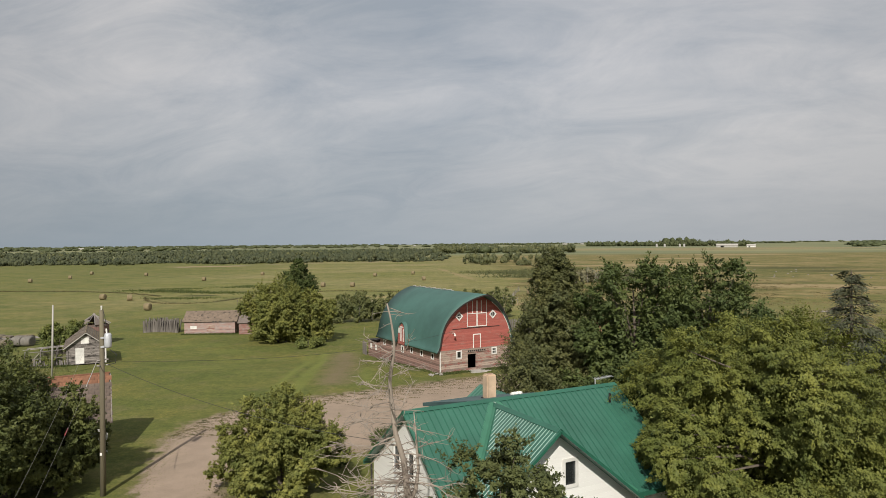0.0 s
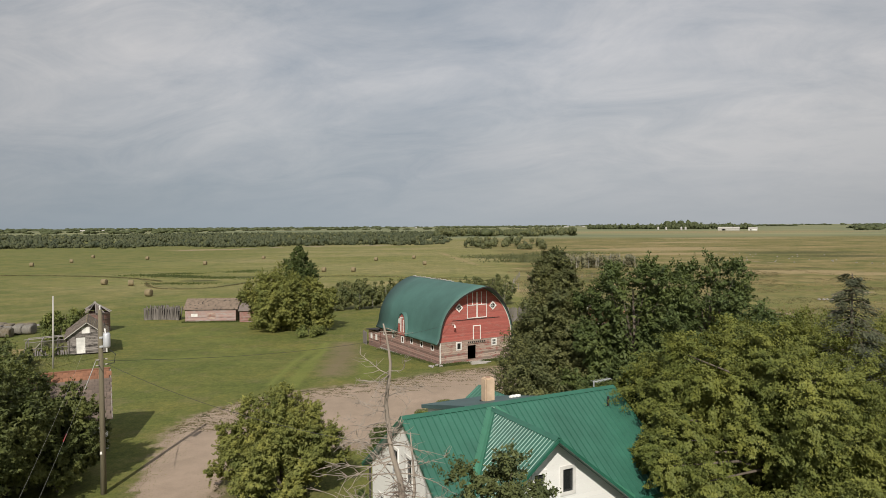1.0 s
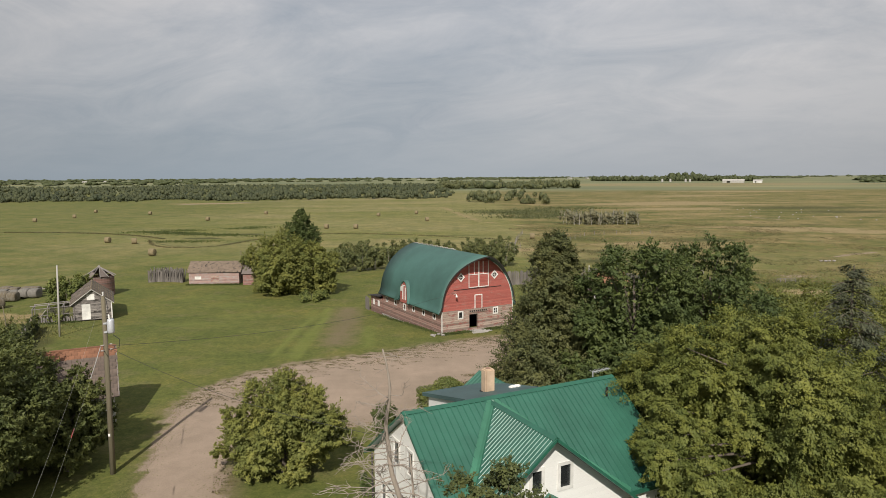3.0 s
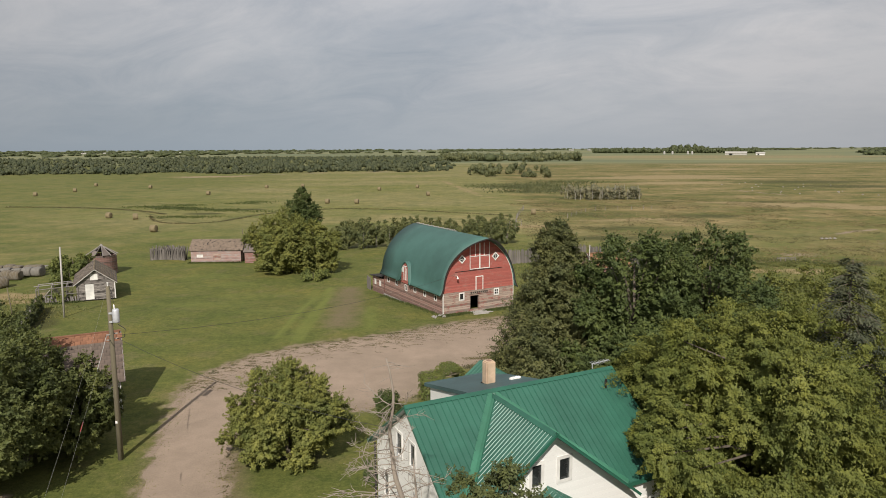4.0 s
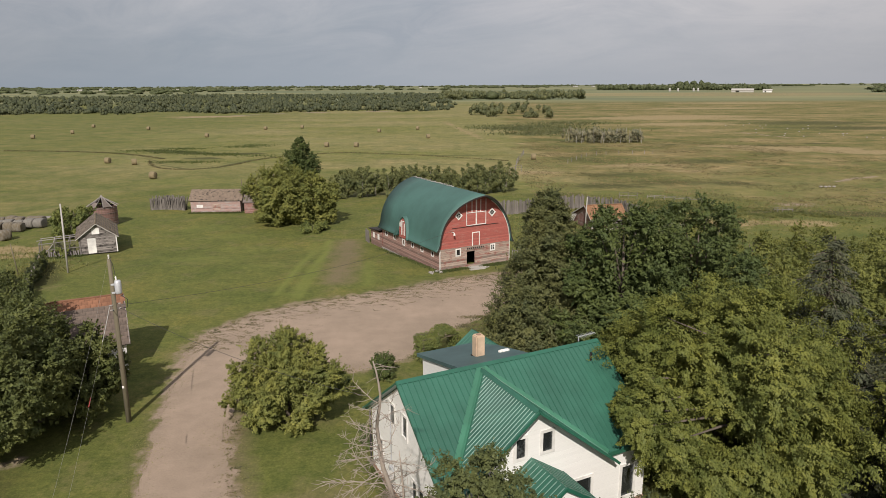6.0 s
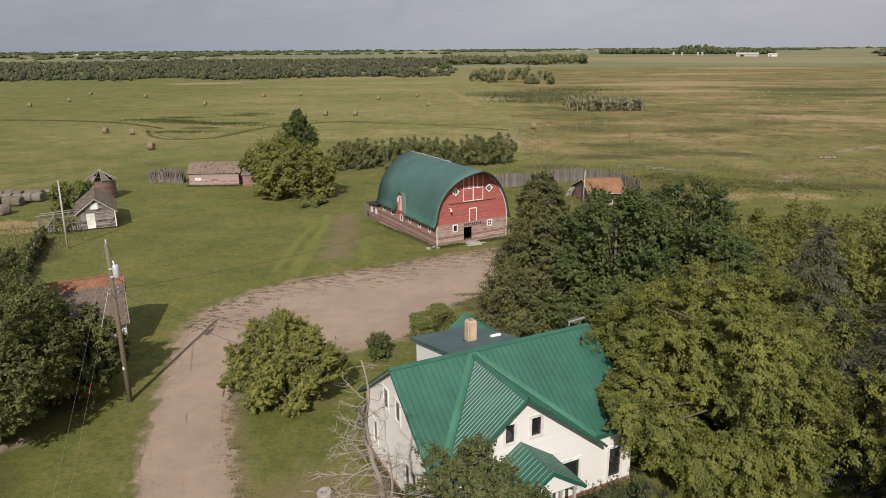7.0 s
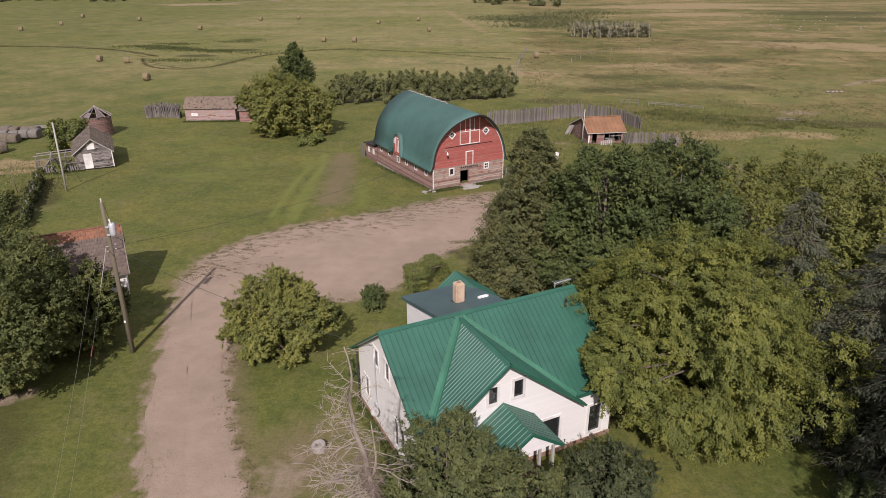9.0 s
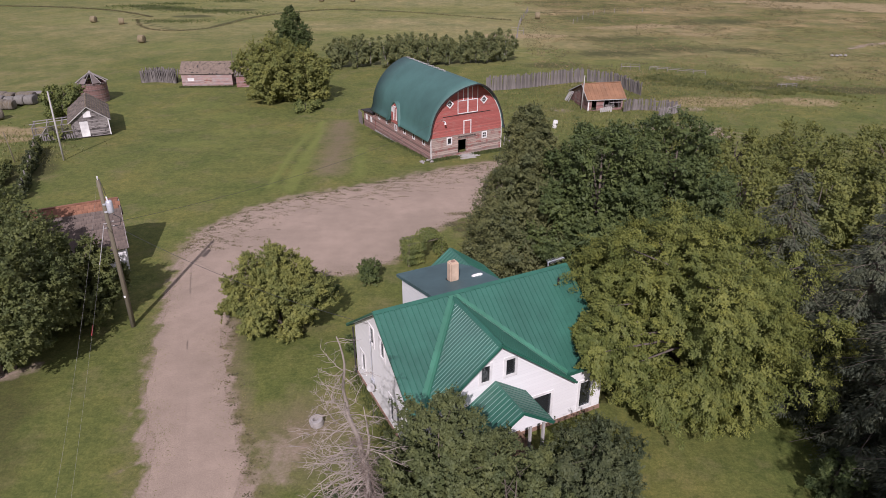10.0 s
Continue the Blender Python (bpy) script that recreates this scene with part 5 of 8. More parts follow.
def build_house():
    t = thing("farmhouse", HOUSE, "white farmhouse with a bright green ribbed metal roof", "house")
    U0, U1, V0, V1 = 0.3, 11.15, -4.4, 4.4
    EV = 4.78
    top = main_z(V0) - 0.14
    # west gable wall: along runs from the back corner to the front
    W = side_place(U0, V1, -90)
    wl_ = V1 - V0
    west = [(4.4 - 1.9, 4.4 - 1.2, 3.85, 5.0), (4.4 - 0.35, 4.4 + 0.3, 3.9, 5.05), (4.4 - 3.55, 4.4 - 2.9, 1.0, 2.3), (4.4 + 0.7, 4.4 + 1.3, 0.55, 2.2), (4.4 + 1.5, 4.4 + 2.1, 0.55, 2.2), (4.4 + 2.3, 4.4 + 2.9, 0.55, 2.2)]
    part("west_wall", wall([(0, 0.25), (wl_, 0.25), (wl_, top), (wl_ / 2, HZ - 0.16), (0, top)], west, 0.16, W), M["white_siding"], t, "white clapboard gable wall")
    for w in west:
        window(t, W, *w, 0.08)
    E = side_place(U1, V0, 90)
    part("east_wall", wall([(0, 0.25), (wl_, 0.25), (wl_, top), (wl_ / 2, HZ - 0.16), (0, top)], [], 0.16, E), M["white_siding"], t)
    F = side_place(U0 + 0.16, V0, 0)
    off = U0 + 0.16
    fl = U1 - 0.16 - off
    cl, cr = max(CU - (CZ - top) / CS, off + 0.02), CU + (CZ - top) / CS
    front = [(3.62 - off, 4.15 - off, 4.2, 5.2), (5.0 - off, 5.58 - off, 4.2, 5.2), (6.75 - off, 7.9 - off, 0.75, 2.25), (9.7 - off, 10.5 - off, 0.5, 2.2)]
    part("front_wall", wall([(0, 0.25), (fl, 0.25), (fl, top), (cr - off, top), (CU - off, CZ - 0.16), (cl - off, top), (0, top)], front, 0.16, F), M["white_siding"], t, "white clapboard front wall with a cross gable")
    for i, w in enumerate(front):
        window(t, F, *w, 0.1, mull=False)
    B = side_place(U1 - 0.16, V1, 180)
    part("back_wall", wall([(0, 0.25), (fl, 0.25), (fl, top), (0, top)], [], 0.16, B), M["white_siding"], t)
    part("skirting", boxes((U0 - 0.04, V0 - 0.04, -0.2, U1 + 0.04, V0 + 0.14, 0.248), (U0 - 0.04, V0 + 0.14, -0.2, U0 + 0.14, V1 + 0.04, 0.248), (U1 - 0.14, V0 + 0.14, -0.2, U1 + 0.04, V1 + 0.04, 0.248), (U0 + 0.14, V1 - 0.14, -0.2, U1 - 0.14, V1 + 0.04, 0.248)), M["brick_skirt"], t, "brown skirting boards")
    part("floor", boxes((U0 + 0.17, V0 + 0.17, 0.25, U1 - 0.17, V1 - 0.17, 0.3), (U0 + 0.17, V0 + 0.17, 3.0, U1 - 0.17, V1 - 0.17, 3.05)), M["dark"], t)
    # roof planes
    ul, ur = -0.08, 11.5
    vl = CU - (CZ - main_z(EV)) / CS
    vr = CU + (CZ - main_z(EV)) / CS
    vt = -(HZ - CZ) / HS
    bm = bmesh.new()
    sheet(bm, [(ul, 0, HZ), (CU, 0, HZ), (CU, vt, CZ), (vl, -EV, main_z(EV)), (ul, -EV, main_z(EV))], 0.1)
    slope = part("front_roof_west", bm, M["green_metal"], t, "ribbed green metal roof slope")
    ribs_on(slope, [((u, -0.12, main_z(0.12)), (u, max(-EV, valley_v(u) + 0.25) if u > vl else -EV, main_z(max(-EV, valley_v(u) + 0.25) if u > vl else EV))) for u in np.arange(ul + 0.2, CU - 0.3, 0.3)])
    bm = bmesh.new()
    sheet(bm, [(CU, 0, HZ), (ur, 0, HZ), (ur, -EV, main_z(EV)), (vr, -EV, main_z(EV)), (CU, vt, CZ)], 0.1)
    slope = part("front_roof_east", bm, M["green_metal"], t, "ribbed green metal roof slope")
    ribs_on(slope, [((u, -0.12, main_z(0.12)), (u, max(-EV, valley_v(u) + 0.25) if u < vr else -EV, main_z(max(-EV, valley_v(u) + 0.25) if u < vr else EV))) for u in np.arange(CU + 0.4, ur - 0.1, 0.3)])
    bm = bmesh.new()
    sheet(bm, [(ul, 0, HZ), (3.3, 0, HZ), (3.3, EV, main_z(EV)), (ul, EV, main_z(EV))], 0.1)
    sheet(bm, [(7.3, 0, HZ), (ur, 0, HZ), (ur, EV, main_z(EV)), (7.3, EV, main_z(EV))], 0.1)
    slope = part("back_roof", bm, M["green_metal"], t, "ribbed green metal roof slope")
    ribs_on(slope, [((u, 0.12, main_z(0.12)), (u, EV, main_z(EV))) for u in np.arange(ul + 0.2, 3.3, 0.3)])
    fv = -5.1
    for s, nm, e in ((-1, "cross_roof_west", vl + 0.1), (1, "cross_roof_east", vr + 0.45)):
        bm = bmesh.new()
        lo = cross_z(e)
        corner = (vl if s < 0 else vr, -EV, main_z(EV))
        sheet(bm, [(CU, vt, CZ + 0.004), (CU, fv, CZ + 0.004), (e, fv, lo + 0.004), (e, -EV + 0.02, lo + 0.004), (corner[0], -EV + 0.02, corner[2] + 0.004)], 0.1)
        lines = []
        for v in np.arange(fv + 0.12, vt - 0.1, 0.2):
            du = (CZ - HZ - HS * v) / CS       # where this course meets the valley
            reach = min(max(du - 0.28, 0), abs(e - CU)) if v > -EV else abs(e - CU)
            lines.append(((CU + s * 0.1, v, CZ - 0.1 * CS), (CU + s * reach, v, CZ - reach * CS)))
        slope = part(nm, bm, M["green_metal"], t, "ribbed green metal slope of the cross gable")
        ribs_on(slope, lines, w=0.042, h=0.024)
    # flashing, ridge and edge trims
    bm = bmesh.new()
    for e in (vl, vr):
        a, b = Vector((CU, vt, CZ)), Vector((e, -EV, main_z(EV)))
        d = (b - a).normalized()
        s = Vector((1 if e < CU else -1, 0, 0))
        n0 = Vector((0, -HS, 1)).normalized()
        n1 = Vector((-CS if e < CU else CS, 0, 1)).normalized()
        l0 = d.cross(n0).normalized() * 0.22
        l1 = d.cross(n1).normalized() * 0.17
        if l0.x * (e - CU) < 0:
            l0 = -l0
        if l1.x * (CU - e) < 0:
            l1 = -l1
        up = Vector((0, 0, 0.05))
        for l_ in (l0, l1):
            sheet(bm, [a + up, b + up, b + l_ + up, a + l_ + up], 0.02)
    part("valley_flashing", bm, M["valley_metal"], t, "light green valley flashing")
    bm = bmesh.new()
    for s in (-1, 1):
        sheet(bm, [(ul, 0, HZ + 0.06), (ur, 0, HZ + 0.06), (ur, s * 0.17, HZ + 0.06 - 0.17 * HS), (ul, s * 0.17, HZ + 0.06 - 0.17 * HS)], 0.02)
        sheet(bm, [(CU, vt + 0.2, CZ + 0.06), (CU, fv, CZ + 0.06), (CU + s * 0.17, fv, CZ + 0.06 - 0.17 * CS), (CU + s * 0.17, vt + 0.2, CZ + 0.06 - 0.17 * CS)], 0.02)
    part("ridge_cap", bm, M["green_trim"], t, "dark green ridge cap")
    edges = [((u, 0, HZ - 0.06), (u, s * EV, main_z(EV) - 0.06)) for u in (ul, ur) for s in (-1, 1)]
    edges += [((CU, fv - 0.03, CZ - 0.06), (e, fv - 0.03, cross_z(e) - 0.06)) for e in (vl + 0.1, vr + 0.45)]
    edges += [((ul, EV, main_z(EV) - 0.06), (3.3, EV, main_z(EV) - 0.06)), ((ul, -EV, main_z(EV) - 0.06), (vl, -EV, main_z(EV) - 0.06)), ((vr, -EV, main_z(EV) - 0.06), (ur, -EV, main_z(EV) - 0.06))]
    for k, (a, b) in enumerate(edges):
        bm = bmesh.new()
        beam(bm, a, b, 0.05, 0.1 if k in (0, 1) else 0.12 if k in (4, 5) else 0.19)
        part("fascia", bm, M["green_trim"], t, "dark green fascia board")
    # shed dormer at the back
    dz = 5.8
    bm = bmesh.new()
    sheet(bm, [(3.2, 0.02, HZ + 0.02), (7.25, 0.02, HZ + 0.02), (7.25, 4.85, dz), (3.2, 4.85, dz)], 0.1)
    part("dormer_roof", bm, M["grey_roofing"], t, "low grey-green dormer roof")
    bm = bmesh.new()
    beam(bm, (3.19, 0.3, HZ - 0.1), (3.19, 4.87, dz - 0.07), 0.04, 0.18)
    beam(bm, (3.19, 4.87, dz - 0.07), (7.25, 4.87, dz - 0.07), 0.04, 0.18)
    part("dormer_fascia", bm, M["grey_roofing"], t)
    bm = wall([(0, main_z(4.5) - 0.1), (4.4, HZ - 0.15), (0, dz - 0.04)], [], 0.12, side_place(3.35, 4.5, -90))
    part("dormer_side", bm, M["white_siding"], t)
    bm = wall([(0, 2.9), (3.8, 2.9), (3.8, dz - 0.06), (0, dz - 0.06)], [], 0.12, side_place(7.2, 4.55, 180))
    part("dormer_back", bm, M["white_siding"], t)
    # little gable behind
    gu, gz, g0, g1, gh = 7.2, 6.15, 0.9, 6.0, 2.4
    for s in (-1, 1):
        bm = bmesh.new()
        sheet(bm, [(gu, g0, gz), (gu, g1, gz), (gu + s * gh, g1, gz - gh * 0.75), (gu + s * gh, g0 + 2.4, gz - gh * 0.75)], 0.08)
        slope = part("back_gable_roof", bm, M["green_metal"], t, "ribbed green metal slope")
        ribs_on(slope, [((gu + s * 0.06, v, gz - 0.045), (gu + s * gh, v, gz - gh * 0.75)) for v in np.arange(g0 + 2.45, g1, 0.28)])
    bm = wall([(0, 0.25), (3.6, 0.25), (3.6, gz - 1.5), (1.8, gz - 0.12), (0, gz - 1.5)], [], 0.12, side_place(gu + 1.8, g1 - 0.2, 180))
    part("back_gable_wall", bm, M["white_siding"], t)
    for uu, ang in ((gu - 1.8, -90), (gu + 1.8, 90)):
        pl = side_place(uu, g1 - 0.32 if ang < 0 else 4.7, ang)
        part("back_wing_wall", wall([(0, 0.25), (0.98, 0.25), (0.98, gz - 1.5), (0, gz - 1.5)], [], 0.12, pl), M["white_siding"], t)
    # chimney
    cu, cv = 5.25, 1.75
    bm = boxes((cu - 0.26, cv - 0.25, 5.9, cu + 0.26, cv + 0.25, 7.62), bevel=0.06)
    ch = part("chimney", bm, M["chimney_buff"], t, "buff rendered chimney")
    bm = bmesh.new()
    tube(bm, [(cu, cv, 7.5), (cu, cv, 7.64)], 0.13, 12)
    part("flue", bm, M["brick_skirt"], ch, "brown clay flue")
    part("chimney_flashing", boxes((cu - 0.3, cv - 0.29, 6.32, cu + 0.3, cv + 0.29, 6.49)), M["dark"], ch)
    bm = bmesh.new()
    for k in range(5):
        bmesh.ops.create_icosphere(bm, subdivisions=1, radius=0.12, matrix=pose(6.4 + 0.1 * k, 1.45 + 0.03 * (k % 2), 6.6) @ Matrix.Diagonal((1.3, 1, 0.7, 1)))
    part("vent_cap", bm, M["white_paint"], t, "white roof vent cap")
    bm = bmesh.new()
    tube(bm, [(10.4, -0.9, main_z(0.9)), (10.4, -0.9, main_z(0.9) + 0.45)], [0.06, 0.05], 8)
    part("vent_pipe", bm, M["dark"], t)
    # aerial on the ridge
    bm = bmesh.new()
    beam(bm, (10.35, 0.1, HZ + 0.05), (10.35, 0.1, HZ + 0.3), 0.04, 0.04)
    beam(bm, (10.3, 0.1, HZ + 0.3), (11.4, 0.1, HZ + 0.36), 0.035, 0.035)
    aerial = part("aerial", bm, M["steel"], t, "television aerial")
    for k in range(8):
        x = 10.38 + k * 0.135
        bm = bmesh.new()
        beam(bm, (x, -0.18 + k * 0.012, HZ + 0.31 + k * 0.008), (x, 0.38 - k * 0.012, HZ + 0.31 + k * 0.008), 0.014, 0.014)
        part("rod", bm, M["steel"], aerial)
    # satellite dish beside the west wall
    bm = bmesh.new()
    rings_ = [[bm.verts.new((0.03 + z, 0.8 * r * math.cos(k * math.tau / 16), 0.8 * r * math.sin(k * math.tau / 16))) for k in range(16)] for r, z in ((0.03, 0.0), (0.17, -0.02), (0.32, -0.08), (0.31, -0.1), (0.16, -0.045), (0.03, -0.03))]
    for a, b in zip(rings_, rings_[1:] + rings_[:1]):
        for k in range(16):
            bm.faces.new((a[k], a[(k + 1) % 16], b[(k + 1) % 16], b[k]))
    bmesh.ops.transform(bm, matrix=pose(U0 - 0.32, 1.2, 1.35, 0, 25, 35), verts=bm.verts)
    dish = part("satellite_dish", bm, M["concrete"], t, "light grey satellite dish", True)
    bm = bmesh.new()
    tube(bm, [(U0 - 0.002, 1.2, 1.1), (U0 - 0.2, 1.2, 1.15), (U0 - 0.3, 1.21, 1.33)], 0.025, 6)
    part("dish_arm", bm, M["steel"], dish)
    # porch
    pu, pz, p0, p1, ph = 4.45, 4.15, -4.42, -7.0, 1.75
    for s in (-1, 1):
        bm = bmesh.new()
        lo = pz - ph * 0.68
        sheet(bm, [(pu, p0, pz), (pu, p1, pz), (pu + s * ph, p1, lo), (pu + s * ph, p0, lo)], 0.07)
        slope = part("porch_roof", bm, M["green_metal"], t, "ribbed green porch roof")
        ribs_on(slope, [((pu + s * 0.06, v, pz - 0.04), (pu + s * ph, v, lo)) for v in np.arange(p1 + 0.1, p0, 0.26)], w=0.042, h=0.024)
        bm = bmesh.new()
        beam(bm, (pu, p1 - 0.02, pz - 0.06), (pu + s * ph, p1 - 0.02, lo - 0.06), 0.05, 0.16)
        beam(bm, (pu + s * ph, p1, lo - 0.06), (pu + s * ph, p0, lo - 0.06), 0.05, 0.14)
        part("porch_fascia", bm, M["green_trim"], t)
    bm = wall([(0, 2.95), (3.0, 2.95), (1.5, pz - 0.14)], [], 0.1, side_place(pu - 1.5, p1 + 0.2, 0))
    part("porch_gable", bm, M["white_siding"], t)
    for u in (pu - 1.45, pu + 1.3, pu + 0.55):
        part("porch_post", boxes((u, p1 + 0.22, 0.45, u + 0.12, p1 + 0.34, 2.95)), M["pale_pole"], t, "weathered porch post")
    part("porch_deck", boxes((pu - 1.55, p1 + 0.15, 0.0, pu + 1.55, p0 + 0.0, 0.45)), M["porch_wood"], t, "brown porch deck")
    bm = boxes((pu - 1.5, p1 + 0.25, 1.3, pu + 0.6, p1 + 0.33, 1.38))
    for k in range(14):
        box(bm, pu - 1.48 + k * 0.15, p1 + 0.27, 0.46, pu - 1.44 + k * 0.15, p1 + 0.31, 1.3)
    part("porch_railing", bm, M["porch_wood"], t, "brown porch railing")
    part("porch_door", boxes((pu - 0.45, V0 - 0.05, 0.45, pu + 0.5, V0 - 0.004, 2.5)), M["white_paint"], t)
    # meter on the west wall
    bm = boxes((U0 - 0.14, 1.45, 1.05, U0 - 0.005, 1.8, 1.55), bevel=0.02)
    tube(bm, [(U0 - 0.07, 1.62, 1.5), (U0 - 0.07, 1.62, 4.4)], 0.025, 6)
    part("electric_meter", bm, M["steel"], t, "grey electric meter with conduit")
    bm = bmesh.new()
    tube(bm, [(U0 - 0.1, 4.45, main_z(EV) - 0.1), (U0 - 0.1, 4.45, 0.1)], 0.05, 8)
    part("downpipe", bm, M["dark"], t, "dark downpipe")


build_house()

# ---- outbuildings ----


def shingle_slope(parent, a, b, down, cols, rows, mats, name="shingle", missing=0.0, seed=0, thick=0.03):
    """Courses of shingles on a slope: a to b is the upper edge, down the way to the lower edge. Every shingle is a piece of its own."""
    rng = np.random.default_rng(seed)
    a, b, down = Vector(a), Vector(b), Vector(down)
    ux, uy = (b - a) / cols, down / rows
    nrm = ux.cross(uy).normalized()
    if nrm.z < 0:
        nrm = -nrm
    w, h = ux.length, uy.length
    shared = []
    for m in mats:
        bm = boxes((-w * 0.48, -h * 0.62, -thick / 2, w * 0.48, h * 0.62, thick / 2))
        shared.append(finish(name, bm, M[m]))
    rot = Matrix((ux.normalized(), uy.normalized(), ux.normalized().cross(uy.normalized()))).transposed().to_4x4()
    for r in range(rows):
        for c in range(cols):
            if rng.uniform() < missing:
                continue
            k = 0 if len(mats) == 1 or r >= 3 else 1
            ob = new(name, shared[k])
            ob.parent = parent
            p = a + ux * (c + 0.5 + (0.25 if r % 2 else -0.25) * 0.9) + uy * (r + 0.5) + nrm * (0.03 + 0.02 * rng.uniform())
            ob.matrix_local = Matrix.Translation(p) @ rot @ pose(0, 0, 0, rng.uniform(3, 5), rng.uniform(-1.5, 1.5), rng.uniform(-2, 2))


def gable_hut(name, m, w, d, wall_h, ridge_h, wall_mat, label, category, over=0.25, holes=(), ridge_along="y", trim=None):
    """A small gabled building: front wall along x at y = 0, body to y = d."""
    t = thing(name, m, label, category)
    if ridge_along == "y":
        front = [(0, 0), (w, 0), (w, wall_h), (w / 2, ridge_h), (0, wall_h)]
        side = [(0.1, 0), (d - 0.1, 0), (d - 0.1, wall_h - 0.02), (0.1, wall_h - 0.02)]
    else:
        front = [(0, 0), (w, 0), (w, wall_h), (0, wall_h)]
        side = [(0.1, 0), (d - 0.1, 0), (d - 0.1, wall_h), (d / 2, ridge_h - 0.02), (0.1, wall_h)]
    part("front_wall", wall(front, list(holes), 0.1, side_place(0, 0, 0)), M[wall_mat], t)
    part("back_wall", wall(front, [], 0.1, side_place(w, d, 180)), M[wall_mat], t)
    part("left_wall", wall(side, [], 0.1, side_place(0, d, -90)), M[wall_mat], t)
    part("right_wall", wall(side, [], 0.1, side_place(w, 0, 90)), M[wall_mat], t)
    part("floor", boxes((0.1, 0.1, -0.1, w - 0.1, d - 0.1, 0.03)), M["dark"], t)
    return t


def build_granary():
    m = on_land(-45.45, 79.15, 27)
    w, d, h, r = 4.2, 7.6, 2.15, 3.75
    t = gable_hut("old_granary", m, w, d, h, r, "weathered", "small weathered plank granary with a white door", "shed", holes=[(0.95, 1.9, 0.05, 1.98), (1.55, 2.4, 2.45, 3.2)])
    part("door", boxes((0.95, 0.02, 0.05, 1.9, 0.07, 1.98), bevel=0.01), M["white_paint"], t, "peeling white plank door")
    part("hatch", boxes((1.55, 0.02, 2.45, 2.4, 0.06, 3.2)), M["white_paint"], t, "white boarded hatch")
    part("corner_board", boxes((w - 0.04, -0.03, 0, w + 0.08, -0.003, h)), M["white_paint"], t, "white corner board")
    for s, e in ((-1, -0.3), (1, w + 0.3)):
        lo = r + 0.1 - (w / 2 + 0.3) * (r - h) / (w / 2)
        bm = bmesh.new()
        sheet(bm, [(w / 2, -0.3, r + 0.1), (w / 2, d + 0.3, r + 0.1), (e, d + 0.3, lo), (e, -0.3, lo)], 0.06)
        deck = part("roof_deck", bm, M["shingle_grey"], t, "grey weathered shingle roof")
        shingle_slope(deck, (w / 2, -0.3, r + 0.1), (w / 2, d + 0.3, r + 0.1), (e - w / 2, 0, lo - r - 0.1), 28, 10, ["mossy_shingle"], missing=0.04, seed=4 + s)
        bm = bmesh.new()
        beam(bm, (w / 2, -0.32, r + 0.02), (e, -0.32, lo - 0.08), 0.04, 0.1)
        part("bargeboard", bm, M["pale_pole"], t)


build_granary()


def build_pen():
    """The lean-to frame of grey poles and wire beside the granary."""
    t = thing("poultry_pen", on_land(-49.4, 77.6, 27), "old wire poultry pen framed in grey poles beside the granary", "pen")
    for x in (0, 1.6, 3.2, 4.4):
        for y in (0, 3.4):
            bm = bmesh.new()
            tube(bm, [(x, y, -0.1), (x + 0.05, y, 1.75 + 0.1 * math.sin(x + y))], 0.06, 6)
            part("post", bm, M["fence_grey"], t)
    rails = [((0, 0, 1.7), (4.6, 0, 1.85)), ((0, 3.4, 1.75), (4.6, 3.4, 1.9)), ((0, 0, 0.9), (4.5, 0, 0.95)), ((0, 0, 1.7), (0.2, 3.4, 1.72)), ((1.6, 0, 1.75), (1.6, 3.4, 1.8)), ((3.2, -0.2, 1.8), (3.3, 3.6, 1.85)), ((-0.3, 1.6, 1.85), (4.6, 1.8, 1.98)), ((0.2, 0, 0.1), (1.5, 0, 1.6))]
    for a, b in rails:
        bm = bmesh.new()
        beam(bm, a, b, 0.1, 0.07)
        part("rail", bm, M["grey_wood"], t)
    rng = np.random.default_rng(17)
    for k in range(17):                       # a skirt of old boards under the wire
        x = 0.12 + 4.25 * k / 16 + rng.normal() * 0.03
        p = part("board", boxes((-0.07, -0.012, -0.05, 0.07, 0.012, rng.uniform(0.45, 0.85))), M["grey_wood"], t)
        p.matrix_local = pose(x, -0.1, 0, rng.normal() * 4, rng.normal() * 5, 0)
    bm = bmesh.new()
    for k in range(40):
        x = 4.4 * k / 39
        beam(bm, (x, 0.04, 0), (x, 0.04, 1.7), 0.012, 0.012)
    for k in range(14):
        beam(bm, (0, 0.04, 0.12 + k * 0.12), (4.4, 0.04, 0.12 + k * 0.12), 0.012, 0.012)
    part("wire_mesh", bm, M["fence_grey"], t, "rusty wire mesh")


build_pen()


